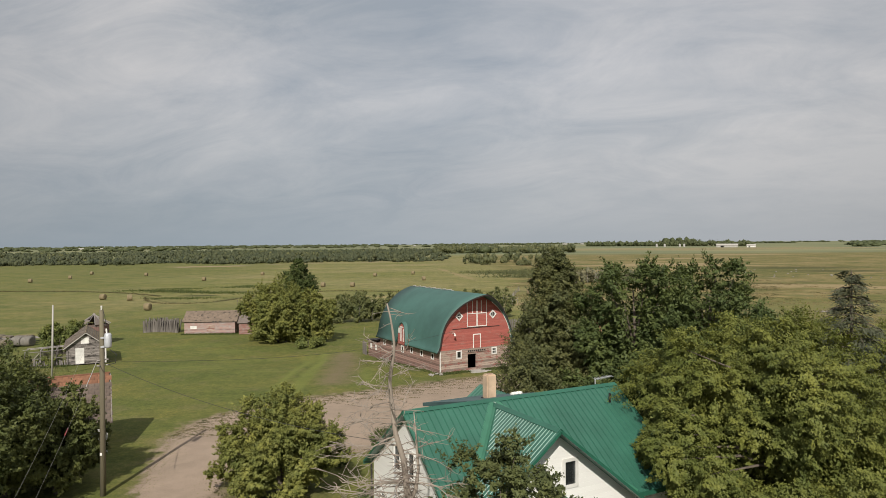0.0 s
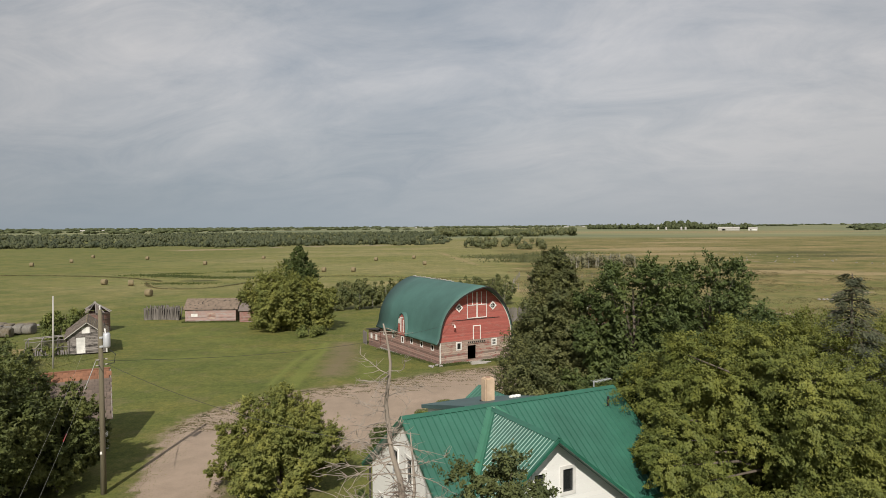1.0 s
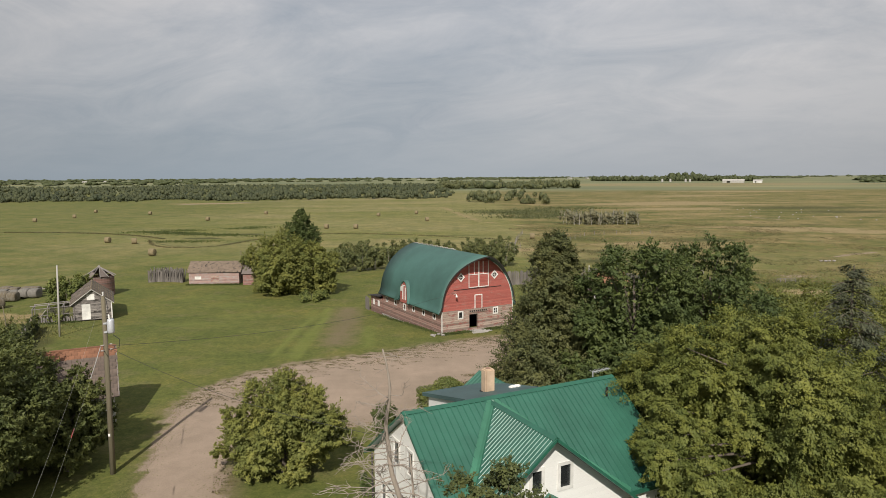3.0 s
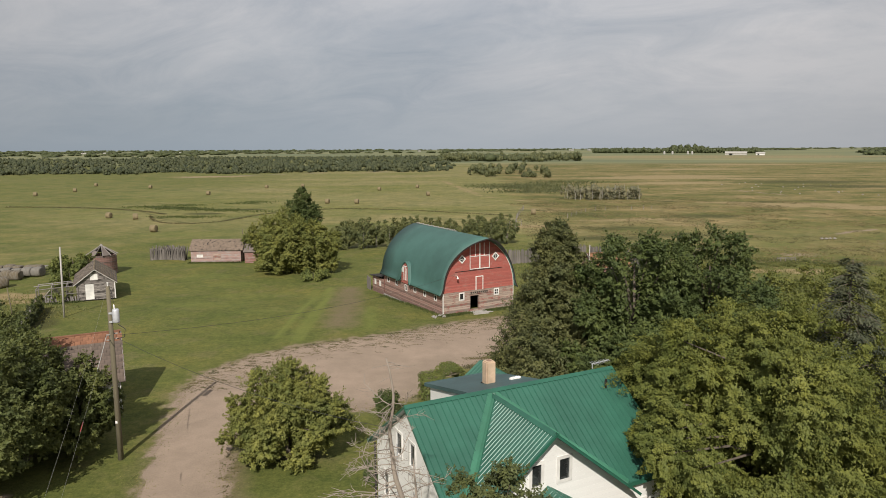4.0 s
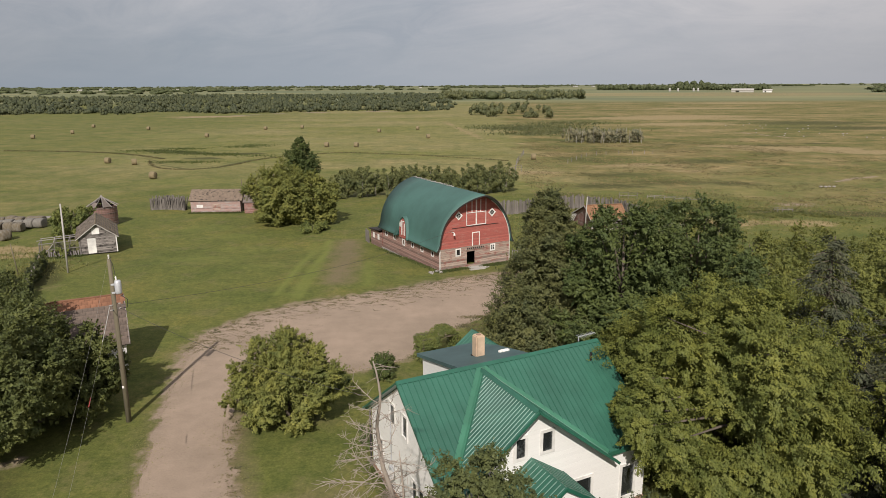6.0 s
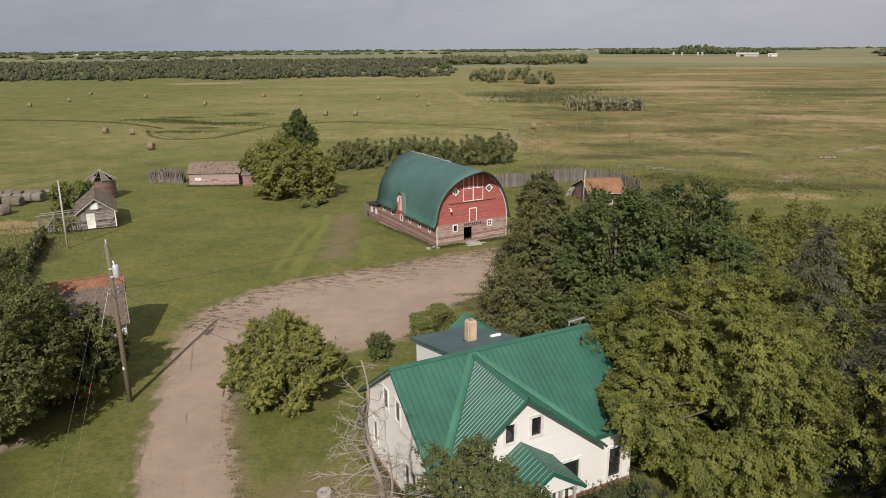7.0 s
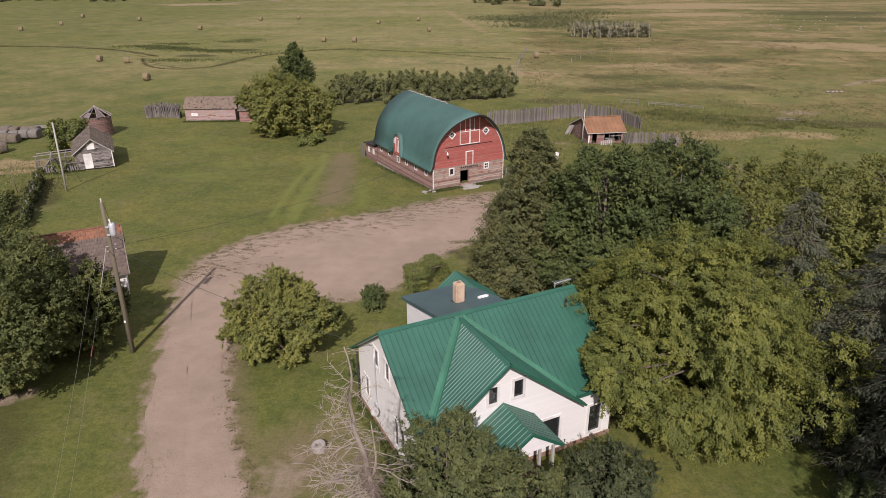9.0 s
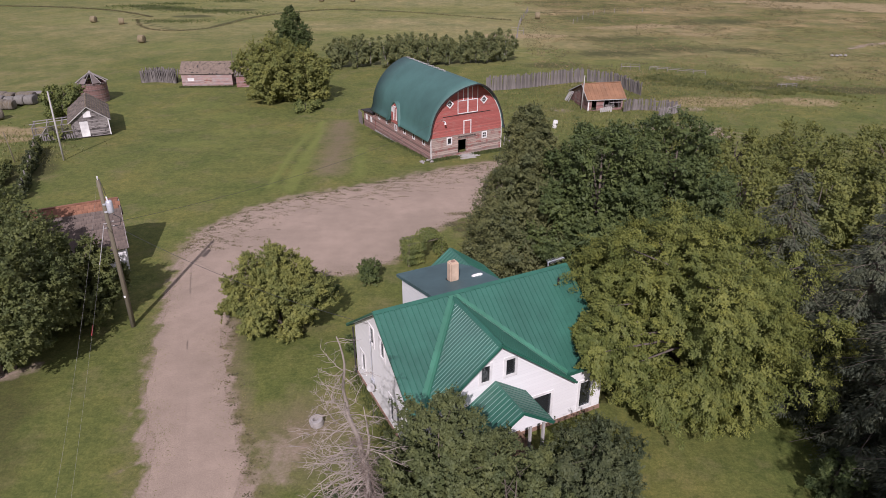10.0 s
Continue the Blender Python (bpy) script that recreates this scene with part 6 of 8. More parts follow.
def build_bin():
    cx, cy, R, H = -51.6, 97.5, 2.0, 2.9
    t = thing("round_bin", on_land(cx, cy), "round faded red wooden grain bin with a broken roof", "grain bin")
    bm = bmesh.new()
    b = math.tau / 32 - 0.012
    vs = [bm.verts.new((q * math.cos(w), q * math.sin(w), z)) for q in (R, R - 0.06) for w in (0, b) for z in (0, H)]
    for q in ((0, 2, 3, 1), (4, 5, 7, 6), (0, 1, 5, 4), (2, 6, 7, 3), (1, 3, 7, 5), (0, 4, 6, 2)):
        bm.faces.new([vs[i] for i in q])
    stave = finish("stave", bm, M["bin_red"])
    for k in range(32):
        part("stave", stave, None, t).matrix_local = pose(0, 0, 0, 0, 0, k * 360 / 32)
    for z in (0.5, 1.2, 1.95, 2.7):
        bm = bmesh.new()
        ring = [(R * 1.012 * math.cos(k * math.tau / 32), R * 1.012 * math.sin(k * math.tau / 32), z) for k in range(33)]
        tube(bm, ring, 0.03, 4)
        part("hoop", bm, M["fence_grey"], t, "iron hoop")
    for k in range(12):
        a = k * math.tau / 12
        bm = bmesh.new()
        beam(bm, (0.12 * math.cos(a), 0.12 * math.sin(a), 4.25), ((R + 0.25) * math.cos(a), (R + 0.25) * math.sin(a), H), 0.09, 0.12)
        part("rafter", bm, M["grey_wood"], t)
    for k in (1, 2, 3, 4, 5, 8, 10):
        a, b = k * math.tau / 12, (k + 1) * math.tau / 12
        bm = bmesh.new()
        f0, f1 = (0.55, 1.0) if k in (3, 8) else (0.08, 1.0)
        def pt(w, f):
            q = 0.12 + (R + 0.2 - 0.12) * f
            return (q * math.cos(w), q * math.sin(w), 4.32 + (H - 4.25) * f)
        sheet(bm, [pt(a, f0), pt(b, f0), pt(b, f1), pt(a, f1)], 0.03)
        part("roof_board", bm, M["shingle_grey"], t)
    bm = bmesh.new()
    tube(bm, [(0, 0, 4.15), (0, 0, 4.5)], [0.3, 0.12], 8)
    part("roof_cap", bm, M["grey_wood"], t)


build_bin()


def build_long_shed():
    m = on_land(-42.0, 106.4, 3)
    w, d, h, r = 8.2, 4.6, 2.0, 3.48
    t = gable_hut("long_shed", m, w, d, h, r, "faded_red", "long faded red shed with a holed shingle roof", "shed", ridge_along="x", holes=[(0.95, 2.0, 0.85, 1.35)])
    part("white_board", boxes((0.95, 0.02, 0.85, 2.0, 0.06, 1.35)), M["white_paint"], t, "white boarded window")
    part("pale_patch", boxes((3.6, -0.02, 0.4, 4.9, -0.004, 1.5)), M["barn_grey"], t, "bare unpainted boards")
    for s, e in ((-1, -0.14), (1, d + 0.14)):
        lo = r + 0.08 - (d / 2 + 0.14) * (r - h) / (d / 2)
        bm = bmesh.new()
        sheet(bm, [(-0.3, d / 2, r + 0.08), (w + 0.3, d / 2, r + 0.08), (w + 0.3, e, lo), (-0.3, e, lo)], 0.06)
        deck = part("roof_deck", bm, M["dark" if s < 0 else "shingle_grey"], t, "decayed shingle roof")
        if s < 0:
            shingle_slope(deck, (-0.3, d / 2, r + 0.08), (w + 0.3, d / 2, r + 0.08), (0, e - d / 2, lo - r - 0.08), 40, 12, ["shingle_tan"], missing=0.08, seed=9)
    bm = bmesh.new()
    tube(bm, [(w + 0.1, 1.6, -0.1), (w + 0.05, 1.6, 5.4)], [0.08, 0.06], 6)
    part("pole", bm, M["pole_wood"], t, "bare wooden pole")
    x = gable_hut("red_lean_to", on_land(-33.2, 105.8, 3), 2.9, 3.2, 1.9, 2.9, "old_red", "small red plank lean-to beside the long shed", "shed", ridge_along="x")
    bm = bmesh.new()
    sheet(bm, [(-0.2, 1.6, 3.0), (3.1, 1.6, 3.0), (3.1, -0.2, 1.85), (-0.2, -0.2, 1.85)], 0.07)
    sheet(bm, [(-0.2, 1.6, 3.0), (3.1, 1.6, 3.0), (3.1, 3.4, 1.85), (-0.2, 3.4, 1.85)], 0.07)
    part("roof", bm, M["shingle_grey"], x)


build_long_shed()


def build_palisade(name, pts, height, step, label, group, seed, width=0.13, mat="grey_wood", lean=3.0):
    """A fence of upright slabs, each a piece."""
    rng = np.random.default_rng(seed)
    line = smooth_line(pts, step)
    t = thing(name, on_land(*line[0]), label, "fence", group)
    bm = bmesh.new()
    box(bm, -width / 2, -0.03, -0.1, width / 2, 0.03, 1.0)
    bmesh.ops.translate(bm, vec=(0, 0, 0.004), verts=[v for v in bm.verts if v.co.z > 0.5 and v.co.x > 0])
    me = finish("slat", bm, M[mat])
    for (x, y), (x2, y2) in zip(line, line[1:]):
        ob = new("slat", me)
        ob.parent = t
        a = math.degrees(math.atan2(y2 - y, x2 - x))
        ob.matrix_local = pose(x - line[0][0], y - line[0][1], 0, rng.normal() * lean, rng.normal() * lean, a) @ Matrix.Diagonal((rng.uniform(0.8, 1.25), rng.uniform(0.8, 2.0), height * rng.uniform(0.88, 1.08), 1))
    for z in (0.35, 0.8):
        bm = bmesh.new()
        tube(bm, [(x - line[0][0], y - line[0][1] + 0.08, height * z) for x, y in line[::6] + [line[-1]]], 0.045, 4)
        part("rail", bm, M[mat], t)
    return t


build_palisade("slab_fence", [(5.9, 103.3), (9.9, 104.4), (14.1, 106.2), (18.8, 108.5), (22.4, 109.7)], 2.2, 0.2, "tall weathered grey slab-board fence behind the barn", "weathered fences", 1, 0.2, "fence_grey")
build_palisade("slab_fence", [(22.5, 109.7), (25.0, 108.1), (26.9, 105.5), (28.0, 101.9), (28.9, 99.5)], 2.0, 0.2, "tall weathered slab-board fence running down behind the small red shed", "weathered fences", 2, 0.2, "fence_grey")
build_palisade("slab_fence", [(24.2, 91.2), (25.4, 92.0), (28.0, 92.0), (31.4, 90.8)], 1.6, 0.2, "low leaning slab-board fence beside the small red shed", "weathered fences", 3, 0.18, "fence_grey", lean=5)
build_palisade("slab_fence", [(31.4, 90.6), (29.8, 89.5), (28.0, 88.2)], 1.2, 0.22, "short run of pale leaning boards closing the small yard", "weathered fences", 8, 0.18, "grey_wood", lean=4)
for k, dy in enumerate((0.0, 0.35, 0.7)):
    build_palisade("pole_stack", [(-49.6 + 0.2 * k, 109.0 + dy), (-47.8, 109.6 + dy), (-45.8, 109.4 + dy), (-43.6, 108.6 + dy)], 2.0 + 0.15 * k, 0.17, "upright grey fence poles stacked beside the long shed", "stacked poles", 4 + k, 0.15, "fence_grey", lean=4)
build_palisade("plank_gate", [(6.9, 77.0), (8.0, 77.4), (9.4, 77.8)], 1.1, 0.35, "low grey plank gate at the barn corner", "", 6, 0.1, lean=2)


def lone_pole(name, x, y, height, r, mat, label, lean=(0, 0), category="pole"):
    bm = bmesh.new()
    tube(bm, [(0, 0, -0.1), (lean[0] * 0.5, lean[1] * 0.5, height / 2), (lean[0], lean[1], height)], [r, r * 0.9, r * 0.75], 8)
    ob = new(name, finish(name, bm, M[mat], True))
    ob.matrix_world = on_land(x, y)
    return tagged(ob, label, category)


def build_red_shed():
    """A small shed with a long low back slope, a patched gable and a broken open front."""
    rng = np.random.default_rng(23)
    w, d, h, r, ry = 5.2, 7.0, 1.8, 3.3, 2.3
    back = 1.35
    t = thing("small_red_shed", on_land(19.3, 91.5, 11), "small red shed with a rusty orange metal roof", "shed")
    part("front_wall", wall([(0, 0), (w, 0), (w, h), (0, h)], [(0.55, 1.25, 0.05, 1.6), (2.3, 4.95, 0.3, 1.55)], 0.1, side_place(0, 0, 0)), M["old_red"], t)
    part("back_wall", wall([(0, 0), (w, 0), (w, back), (0, back)], [], 0.1, side_place(w, d, 180)), M["old_red"], t)
    part("left_wall", wall([(0.1, 0), (d - 0.1, 0), (d - 0.1, h), (d - ry, r - 0.02), (0.1, back - 0.02)], [], 0.1, side_place(0, d, -90)), M["old_red"], t)
    part("right_wall", wall([(0.1, 0), (d - 0.1, 0), (d - 0.1, back - 0.02), (ry, r - 0.02), (0.1, h)], [], 0.1, side_place(w, 0, 90)), M["old_red"], t)
    part("floor", boxes((0.1, 0.1, -0.1, w - 0.1, d - 0.1, 0.03)), M["dark"], t)
    lo, lb = r + 0.08 - (ry + 0.35) * (r - h) / ry, r + 0.08 - (d - ry + 0.3) * (r - back) / (d - ry)
    bm = bmesh.new()
    for e, z in ((-0.35, lo), (d + 0.3, lb)):
        sheet(bm, [(-0.3, ry, r + 0.08), (w + 0.35, ry, r + 0.08), (w + 0.35, e, z), (-0.3, e, z)], 0.05)
    slope = part("roof", bm, M["rust"], t, "rusty orange sheet-metal roof")
    ribs_on(slope, [((x, ry, r + 0.1), (x, -0.35, lo + 0.02)) for x in np.arange(-0.1, w + 0.3, 0.6)], "rust", 0.05, 0.03)
    part("ridge_cap", boxes((-0.32, ry - 0.12, r + 0.06, w + 0.37, ry + 0.12, r + 0.14)), M["rust"], t)
    for y, z in ((-0.35, lo), (d + 0.3, lb)):
        bm = bmesh.new()
        beam(bm, (-0.32, ry, r + 0.02), (-0.32, y, z - 0.06), 0.04, 0.14)
        part("bargeboard", bm, M["pale_pole"], t, "pale weathered bargeboard")
    bm = bmesh.new()
    beam(bm, (-0.3, -0.37, lo - 0.05), (w + 0.35, -0.37, lo - 0.09), 0.03, 0.1)
    part("fascia", bm, M["pale_pole"], t, "pale splintered fascia board")
    part("corner_board", boxes((-0.03, -0.03, 0, 0.16, -0.003, h)), M["white_paint"], t, "white corner board")
    for x in (2.3, 3.1, 3.9, 4.7):            # leaning studs and broken boards in the open front
        bm = bmesh.new()
        beam(bm, (x, 0.05, 0.3), (x + rng.uniform(-0.25, 0.25), 0.05, 1.55), 0.08, 0.08)
        part("stud", bm, M["grey_wood"], t)
    for x, z in ((2.3, 0.42), (2.5, 0.75), (3.3, 1.05)):
        bm = bmesh.new()
        beam(bm, (x, -0.03, z), (x + rng.uniform(1.2, 2.0), -0.03, z + rng.uniform(-0.12, 0.2)), 0.03, 0.14)
        part("board", bm, M["weathered"], t)
    for y in (d - 0.1, d - 0.5, d - 0.9, d - 1.3):
        bm = bmesh.new()                      # pale planks propped against the low end
        beam(bm, (-0.95 + rng.normal() * 0.08, y, 0), (-0.12, y - 0.1, 1.5), 0.3, 0.04)
        part("prop_board", bm, M["pale_pole"], t, "pale plank leaning on the gable")
    for x in (1.5, 1.8, 2.1, 2.4, 2.7, 3.0):
        part("picket", boxes((x, -0.95, 0, x + 0.22, -0.92, rng.uniform(0.55, 0.75))), M["pale_pole"], t)


build_red_shed()



def build_garage():
    m = pose(-29.2, 42.7, 0, 0, 0, 27)
    w, d, h, r = 6.0, 6.4, 2.35, 4.75
    t = gable_hut("garage", m, w, d, h, r, "white_siding", "white garage with a brown shingle roof rusty along the ridge", "garage", ridge_along="x")
    for s, e in ((-1, -0.4), (1, d + 0.4)):
        lo = r + 0.08 - (d / 2 + 0.4) * (r - h) / (d / 2)
        bm = bmesh.new()
        sheet(bm, [(-0.25, d / 2, r + 0.08), (w + 0.25, d / 2, r + 0.08), (w + 0.25, e, lo), (-0.25, e, lo)], 0.08)
        deck = part("roof_deck", bm, M["shingle_brown"], t, "brown shingle roof")
        if s < 0:
            shingle_slope(deck, (-0.25, d / 2, r + 0.08), (w + 0.25, d / 2, r + 0.08), (0, e - d / 2, lo - r - 0.08), 18, 14, ["shingle_brown", "shingle_rust"], seed=12)
    bm = bmesh.new()
    beam(bm, (-0.25, d / 2, r + 0.13), (w + 0.25, d / 2, r + 0.13), 0.22, 0.08)
    part("ridge_cap", bm, M["shingle_rust"], t, "rusty ridge cap")
    bm = bmesh.new()
    for e in (-0.4, d + 0.4):
        beam(bm, (w + 0.27, d / 2, r), (w + 0.27, e, h - 0.2), 0.04, 0.16)
    part("bargeboard", bm, M["grey_wood"], t)


build_garage()

# ---- utility pole and wires ----


def build_utility_pole():
    px, py = -20.3, 37.75
    t = thing("utility_pole", pose(px, py, 0), "tall weathered wooden utility pole carrying a grey transformer", "utility pole")
    bm = bmesh.new()
    tube(bm, [(0, 0, -0.3), (0.05, -0.05, 5), (0.1, -0.1, 10.4)], [0.165, 0.14, 0.11], 12)
    part("pole", bm, M["pole_wood"], t, "", True)
    bm = bmesh.new()
    tube(bm, [(0.46, -0.15, 8.3), (0.46, -0.15, 8.38), (0.46, -0.15, 9.0), (0.46, -0.15, 9.1)], [0.17, 0.19, 0.19, 0.15], 16)
    tr = part("transformer", bm, M["steel"], t, "light grey transformer can", True)
    bm = bmesh.new()
    tube(bm, [(0.4, -0.15, 9.1), (0.38, -0.15, 9.28), (0.37, -0.15, 9.36)], [0.035, 0.05, 0.02], 8)
    part("bushing", bm, M["white_paint"], tr)
    part("bracket", boxes((0.08, -0.22, 8.3, 0.26, -0.08, 8.4), (0.08, -0.22, 8.8, 0.26, -0.08, 8.9)), M["steel"], tr)
    bm = bmesh.new()
    tube(bm, [(0.1, -0.1, 10.4), (0.1, -0.1, 10.62)], [0.04, 0.05], 8)
    part("insulator", bm, M["white_paint"], t)
    bm = bmesh.new()
    for z in (7.6, 7.3):
        tube(bm, [(0.05, -0.2, z), (-0.12, -0.28, z)], 0.04, 6)
        tube(bm, [(0.15, 0.1, z), (0.32, 0.16, z)], 0.04, 6)
    part("spool_insulator", bm, M["stone"], t)
    bm = bmesh.new()
    tube(bm, [(0.55, -0.15, 8.2), (0.85, 0.0, 7.9), (0.75, 0.05, 7.4), (0.3, 0.1, 7.3)], 0.022, 6)
    tube(bm, [(0.1, -0.1, 10.5), (0.3, -0.15, 10.1), (0.37, -0.15, 9.45)], 0.015, 5)
    part("jumper_wire", bm, M["wire"], t)
    part("tag", boxes((-0.05, -0.2, 2.3, 0.07, -0.185, 2.45)), M["white_paint"], t, "small white tag")


build_utility_pole()


def wire(name, a, b, sag, r, mat, label):
    bm = bmesh.new()
    a, b = Vector(a), Vector(b)
    n = 28
    tube(bm, [a.lerp(b, k / n) - Vector((0, 0, sag * 4 * (k / n) * (1 - k / n))) for k in range(n + 1)], r, 5)
    return tagged(new(name, finish(name, bm, M[mat], True)), label, "wire")


wire("power_line", (-20.2, 37.65, 10.55), (-5.0, -5.5, 5.07), 2.0, 0.0035, "pale_wire", "bare overhead power line from the pole top")
wire("neutral_line", (-20.4, 37.5, 7.6), (-3.75, -5.5, 5.3), 0.87, 0.0035, "pale_wire", "bare lower power line from the pole")
wire("barn_cable", (-20.0, 37.9, 7.5), (-0.2, 72.1, 4.4), 0.9, 0.011, "wire", "dark overhead cable from the pole to the barn")
wire("service_cable", (-20.0, 37.9, 7.3), (-3.6, 30.5, 5.0), 0.6, 0.011, "wire", "dark service cable from the pole to the farmhouse")
bmk = bmesh.new()
tube(bmk, [(0, 0, 0), (0.3, -0.78, -0.08)], [0.022, 0.022], 8)
tagged(new("line_marker", finish("line_marker", bmk, M["red_plastic"], True)), "dark red marker sleeve on the lower power line", "marker").location = (-16.72, 27.95, 6.47)
wire("wire_guard", (-20.33, 37.3, 7.58), (-18.72, 33.15, 7.07), 0.02, 0.022, "pale_pole", "pale guard sleeve on the wire beside the pole")
lone_pole("yard_pole", -42.6, 71.3, 7.7, 0.11, "pale_pole", "tall bare grey yard pole on the lawn", (0.15, 0.1))
lone_pole("old_post", 18.6, 92.4, 4.8, 0.09, "pale_pole", "tall pale post before the small red shed", (0.1, 0))
lone_pole("thin_pole", -47.7, 70.6, 3.4, 0.06, "pole_wood", "thin dark leaning pole in the grass", (-0.6, 0.4))
lone_pole("fence_post", -46.2, 72.4, 1.7, 0.13, "pole_wood", "short dark wooden fence post", (-0.05, 0))

# ---- yard things ----


def build_well_ring():
    bm = bmesh.new()
    prof = [(0.36, 0.0), (0.38, 0.22), (0.37, 0.4), (0.34, 0.44), (0.18, 0.44), (0.15, 0.4), (0.14, 0.0)]
    rings = [[bm.verts.new((r * math.cos(k * math.tau / 20), r * math.sin(k * math.tau / 20), z)) for k in range(20)] for r, z in prof]
    for a, b in zip(rings, rings[1:]):
        for k in range(20):
            bm.faces.new((a[k], a[(k + 1) % 20], b[(k + 1) % 20], b[k]))
    bm.faces.new(rings[-1])
    ob = new("concrete_ring", finish("concrete_ring", bm, M["stone"]))
    ob.matrix_world = pose(-6.3, 28.3, -0.03, 5, -6, 0)
    tagged(ob, "pale concrete ring with a dark hollow on the lawn", "concrete ring")


build_well_ring()


def build_drum():
    """A ribbed drum standing in for an irregular white object in the grass."""
    bm = bmesh.new()
    prof = [(0.36, 0.0), (0.41, 0.05), (0.42, 0.35), (0.45, 0.4), (0.45, 0.46), (0.42, 0.5), (0.42, 0.8), (0.45, 0.85), (0.45, 0.91), (0.42, 0.95), (0.4, 1.2), (0.33, 1.28), (0.1, 1.3)]
    rings = [[bm.verts.new((r * math.cos(k * math.tau / 18), r * math.sin(k * math.tau / 18), z)) for k in range(18)] for r, z in prof]
    for a, b in zip(rings, rings[1:]):
        for k in range(18):
            bm.faces.new((a[k], a[(k + 1) % 18], b[(k + 1) % 18], b[k]))
    bm.faces.new(rings[0][::-1])
    bm.faces.new(rings[-1])
    ob = new("white_object", finish("white_object", bm, M["white_paint"], True))
    ob.matrix_world = on_land(13.7, 83.6) @ pose(0, 0, -0.02, 0, 9, 0) @ Matrix.Diagonal((0.72, 0.72, 0.8, 1))
    tagged(ob, "white drum shape in place of an irregular white object behind the trees", "drum")


build_drum()


def square(c, e):
    return math.copysign(abs(c) ** e, c)


def bale_mesh(mat, seed):
    rng = np.random.default_rng(seed)
    bm = bmesh.new()
    n = 20
    e = 1.0 if seed == 1 else 0.72           # old bales have slumped square
    prof = [(-0.66, 0.25), (-0.66, 0.72), (-0.62, 0.80), (-0.4, 0.85), (0, 0.86), (0.4, 0.85), (0.62, 0.80), (0.66, 0.72), (0.66, 0.25)]
    rings = []
    for x, r in prof:
        rings.append([bm.verts.new((x + rng.normal() * 0.012, square(math.cos(k * math.tau / n), e) * r * (1 + rng.normal() * (0.012 if e == 1 else 0.03)), max(0.0, 0.80 + square(math.sin(k * math.tau / n), e) * r * (1 + rng.normal() * (0.012 if e == 1 else 0.03))))) for k in range(n)])
    for a, b in zip(rings, rings[1:]):
        for k in range(n):
            bm.faces.new((a[k], a[(k + 1) % n], b[(k + 1) % n], b[k]))
    bm.faces.new(rings[0][::-1])
    bm.faces.new(rings[-1])
    return finish("round_bale", bm, M[mat], True)


BALE = [bale_mesh("hay", 1), bale_mesh("old_hay", 2), bale_mesh("bale_wrap", 3)]
rngb = np.random.default_rng(8)
for x, y in [(-90.3, 176.8), (-81.7, 173.4), (-65.5, 146.9), (-161.2, 261.4), (-159.4, 286.2), (-172.0, 328.1), (-137.0, 308.9), (-94.6, 264.0), (-82.9, 306.4), (-68.0, 314.0), (-40.2, 220.7), (-30.4, 219.7), (-29.6, 286.4), (-14.1, 301.9), (-8.0, 254.2), (22.4, 181.4)]:
    b = new("round_bale", BALE[0])
    b.matrix_world = on_land(x, y, rngb.uniform(-25, 25))
    tagged(b, "round tan hay bale lying in the mown field", "hay bale", "hay bales in the field")
ROWS = [(-60.0, 87.2, 62, 1), (-61.2, 88.0, 60, 1)]
ROWS += [(-68.0 + 1.36 * k, 97.2 + 0.1 * k, 6, 1) for k in range(6)] + [(-66.9 + 1.36 * k, 94.9 + 0.1 * k, 6, 2) for k in range(6)] + [(-65.4 + 1.36 * k, 92.6 + 0.1 * k, 6, 1) for k in range(4)]
for x, y, a, k in ROWS:
    b = new("round_bale", BALE[k])
    b.matrix_world = on_land(x + rngb.normal() * 0.1, y + rngb.normal() * 0.15, a + rngb.normal() * 5) @ Matrix.Diagonal((1.0, rngb.uniform(0.95, 1.15), rngb.uniform(0.7, 0.9), 1))
    tagged(b, "old bale wrapped in pale grey sheeting, set in a row" if k == 2 else "old grey-brown round bale set in a row", "hay bale", "old bales beside the pen")


def build_lumber():
    t = thing("board_stack", on_land(-61.0, 100.6, 8), "grey stack of old boards behind the bales", "board stack")
    rng = np.random.default_rng(2)
    for k in range(10):
        bm = boxes((-2.6, -0.12, 0, 2.6, 0.12, 0.06))
        p = part("board", bm, M["grey_wood"], t)
        p.matrix_local = pose(rng.uniform(-0.3, 0.3), -0.6 + (k % 5) * 0.28, 0.5 + 0.07 * (k // 5), 0, 0, rng.uniform(-3, 3))
    for x in (-1.8, 1.8):
        part("trestle", boxes((x - 0.1, -0.8, 0, x + 0.1, 0.8, 0.5)), M["grey_wood"], t)


build_lumber()


def build_rail_fence(name, pts, label, posts=5, h=1.2):
    t = thing(name, on_land(*pts[0]), label, "fence", "rail fences")
    line = smooth_line(pts, np.hypot(pts[-1][0] - pts[0][0], pts[-1][1] - pts[0][1]) / posts)
    o = line[0]
    for x, y in line:
        bm = bmesh.new()
        tube(bm, [(x - o[0], y - o[1], -0.1), (x - o[0], y - o[1], h)], 0.05, 6)
        part("post", bm, M["grey_wood"], t)
    for z in (0.55, 0.95):
        for (x, y), (x2, y2) in zip(line, line[1:]):
            bm = bmesh.new()
            beam(bm, (x - o[0], y - o[1], h * z), (x2 - o[0], y2 - o[1], h * z + 0.05), 0.04, 0.06)
            part("rail", bm, M["grey_wood"], t)


build_rail_fence("rail_fence", [(34.8, 118.5), (39.2, 116.4), (43.3, 114.2)], "low pale rail fence in the pasture", 6, 0.65)
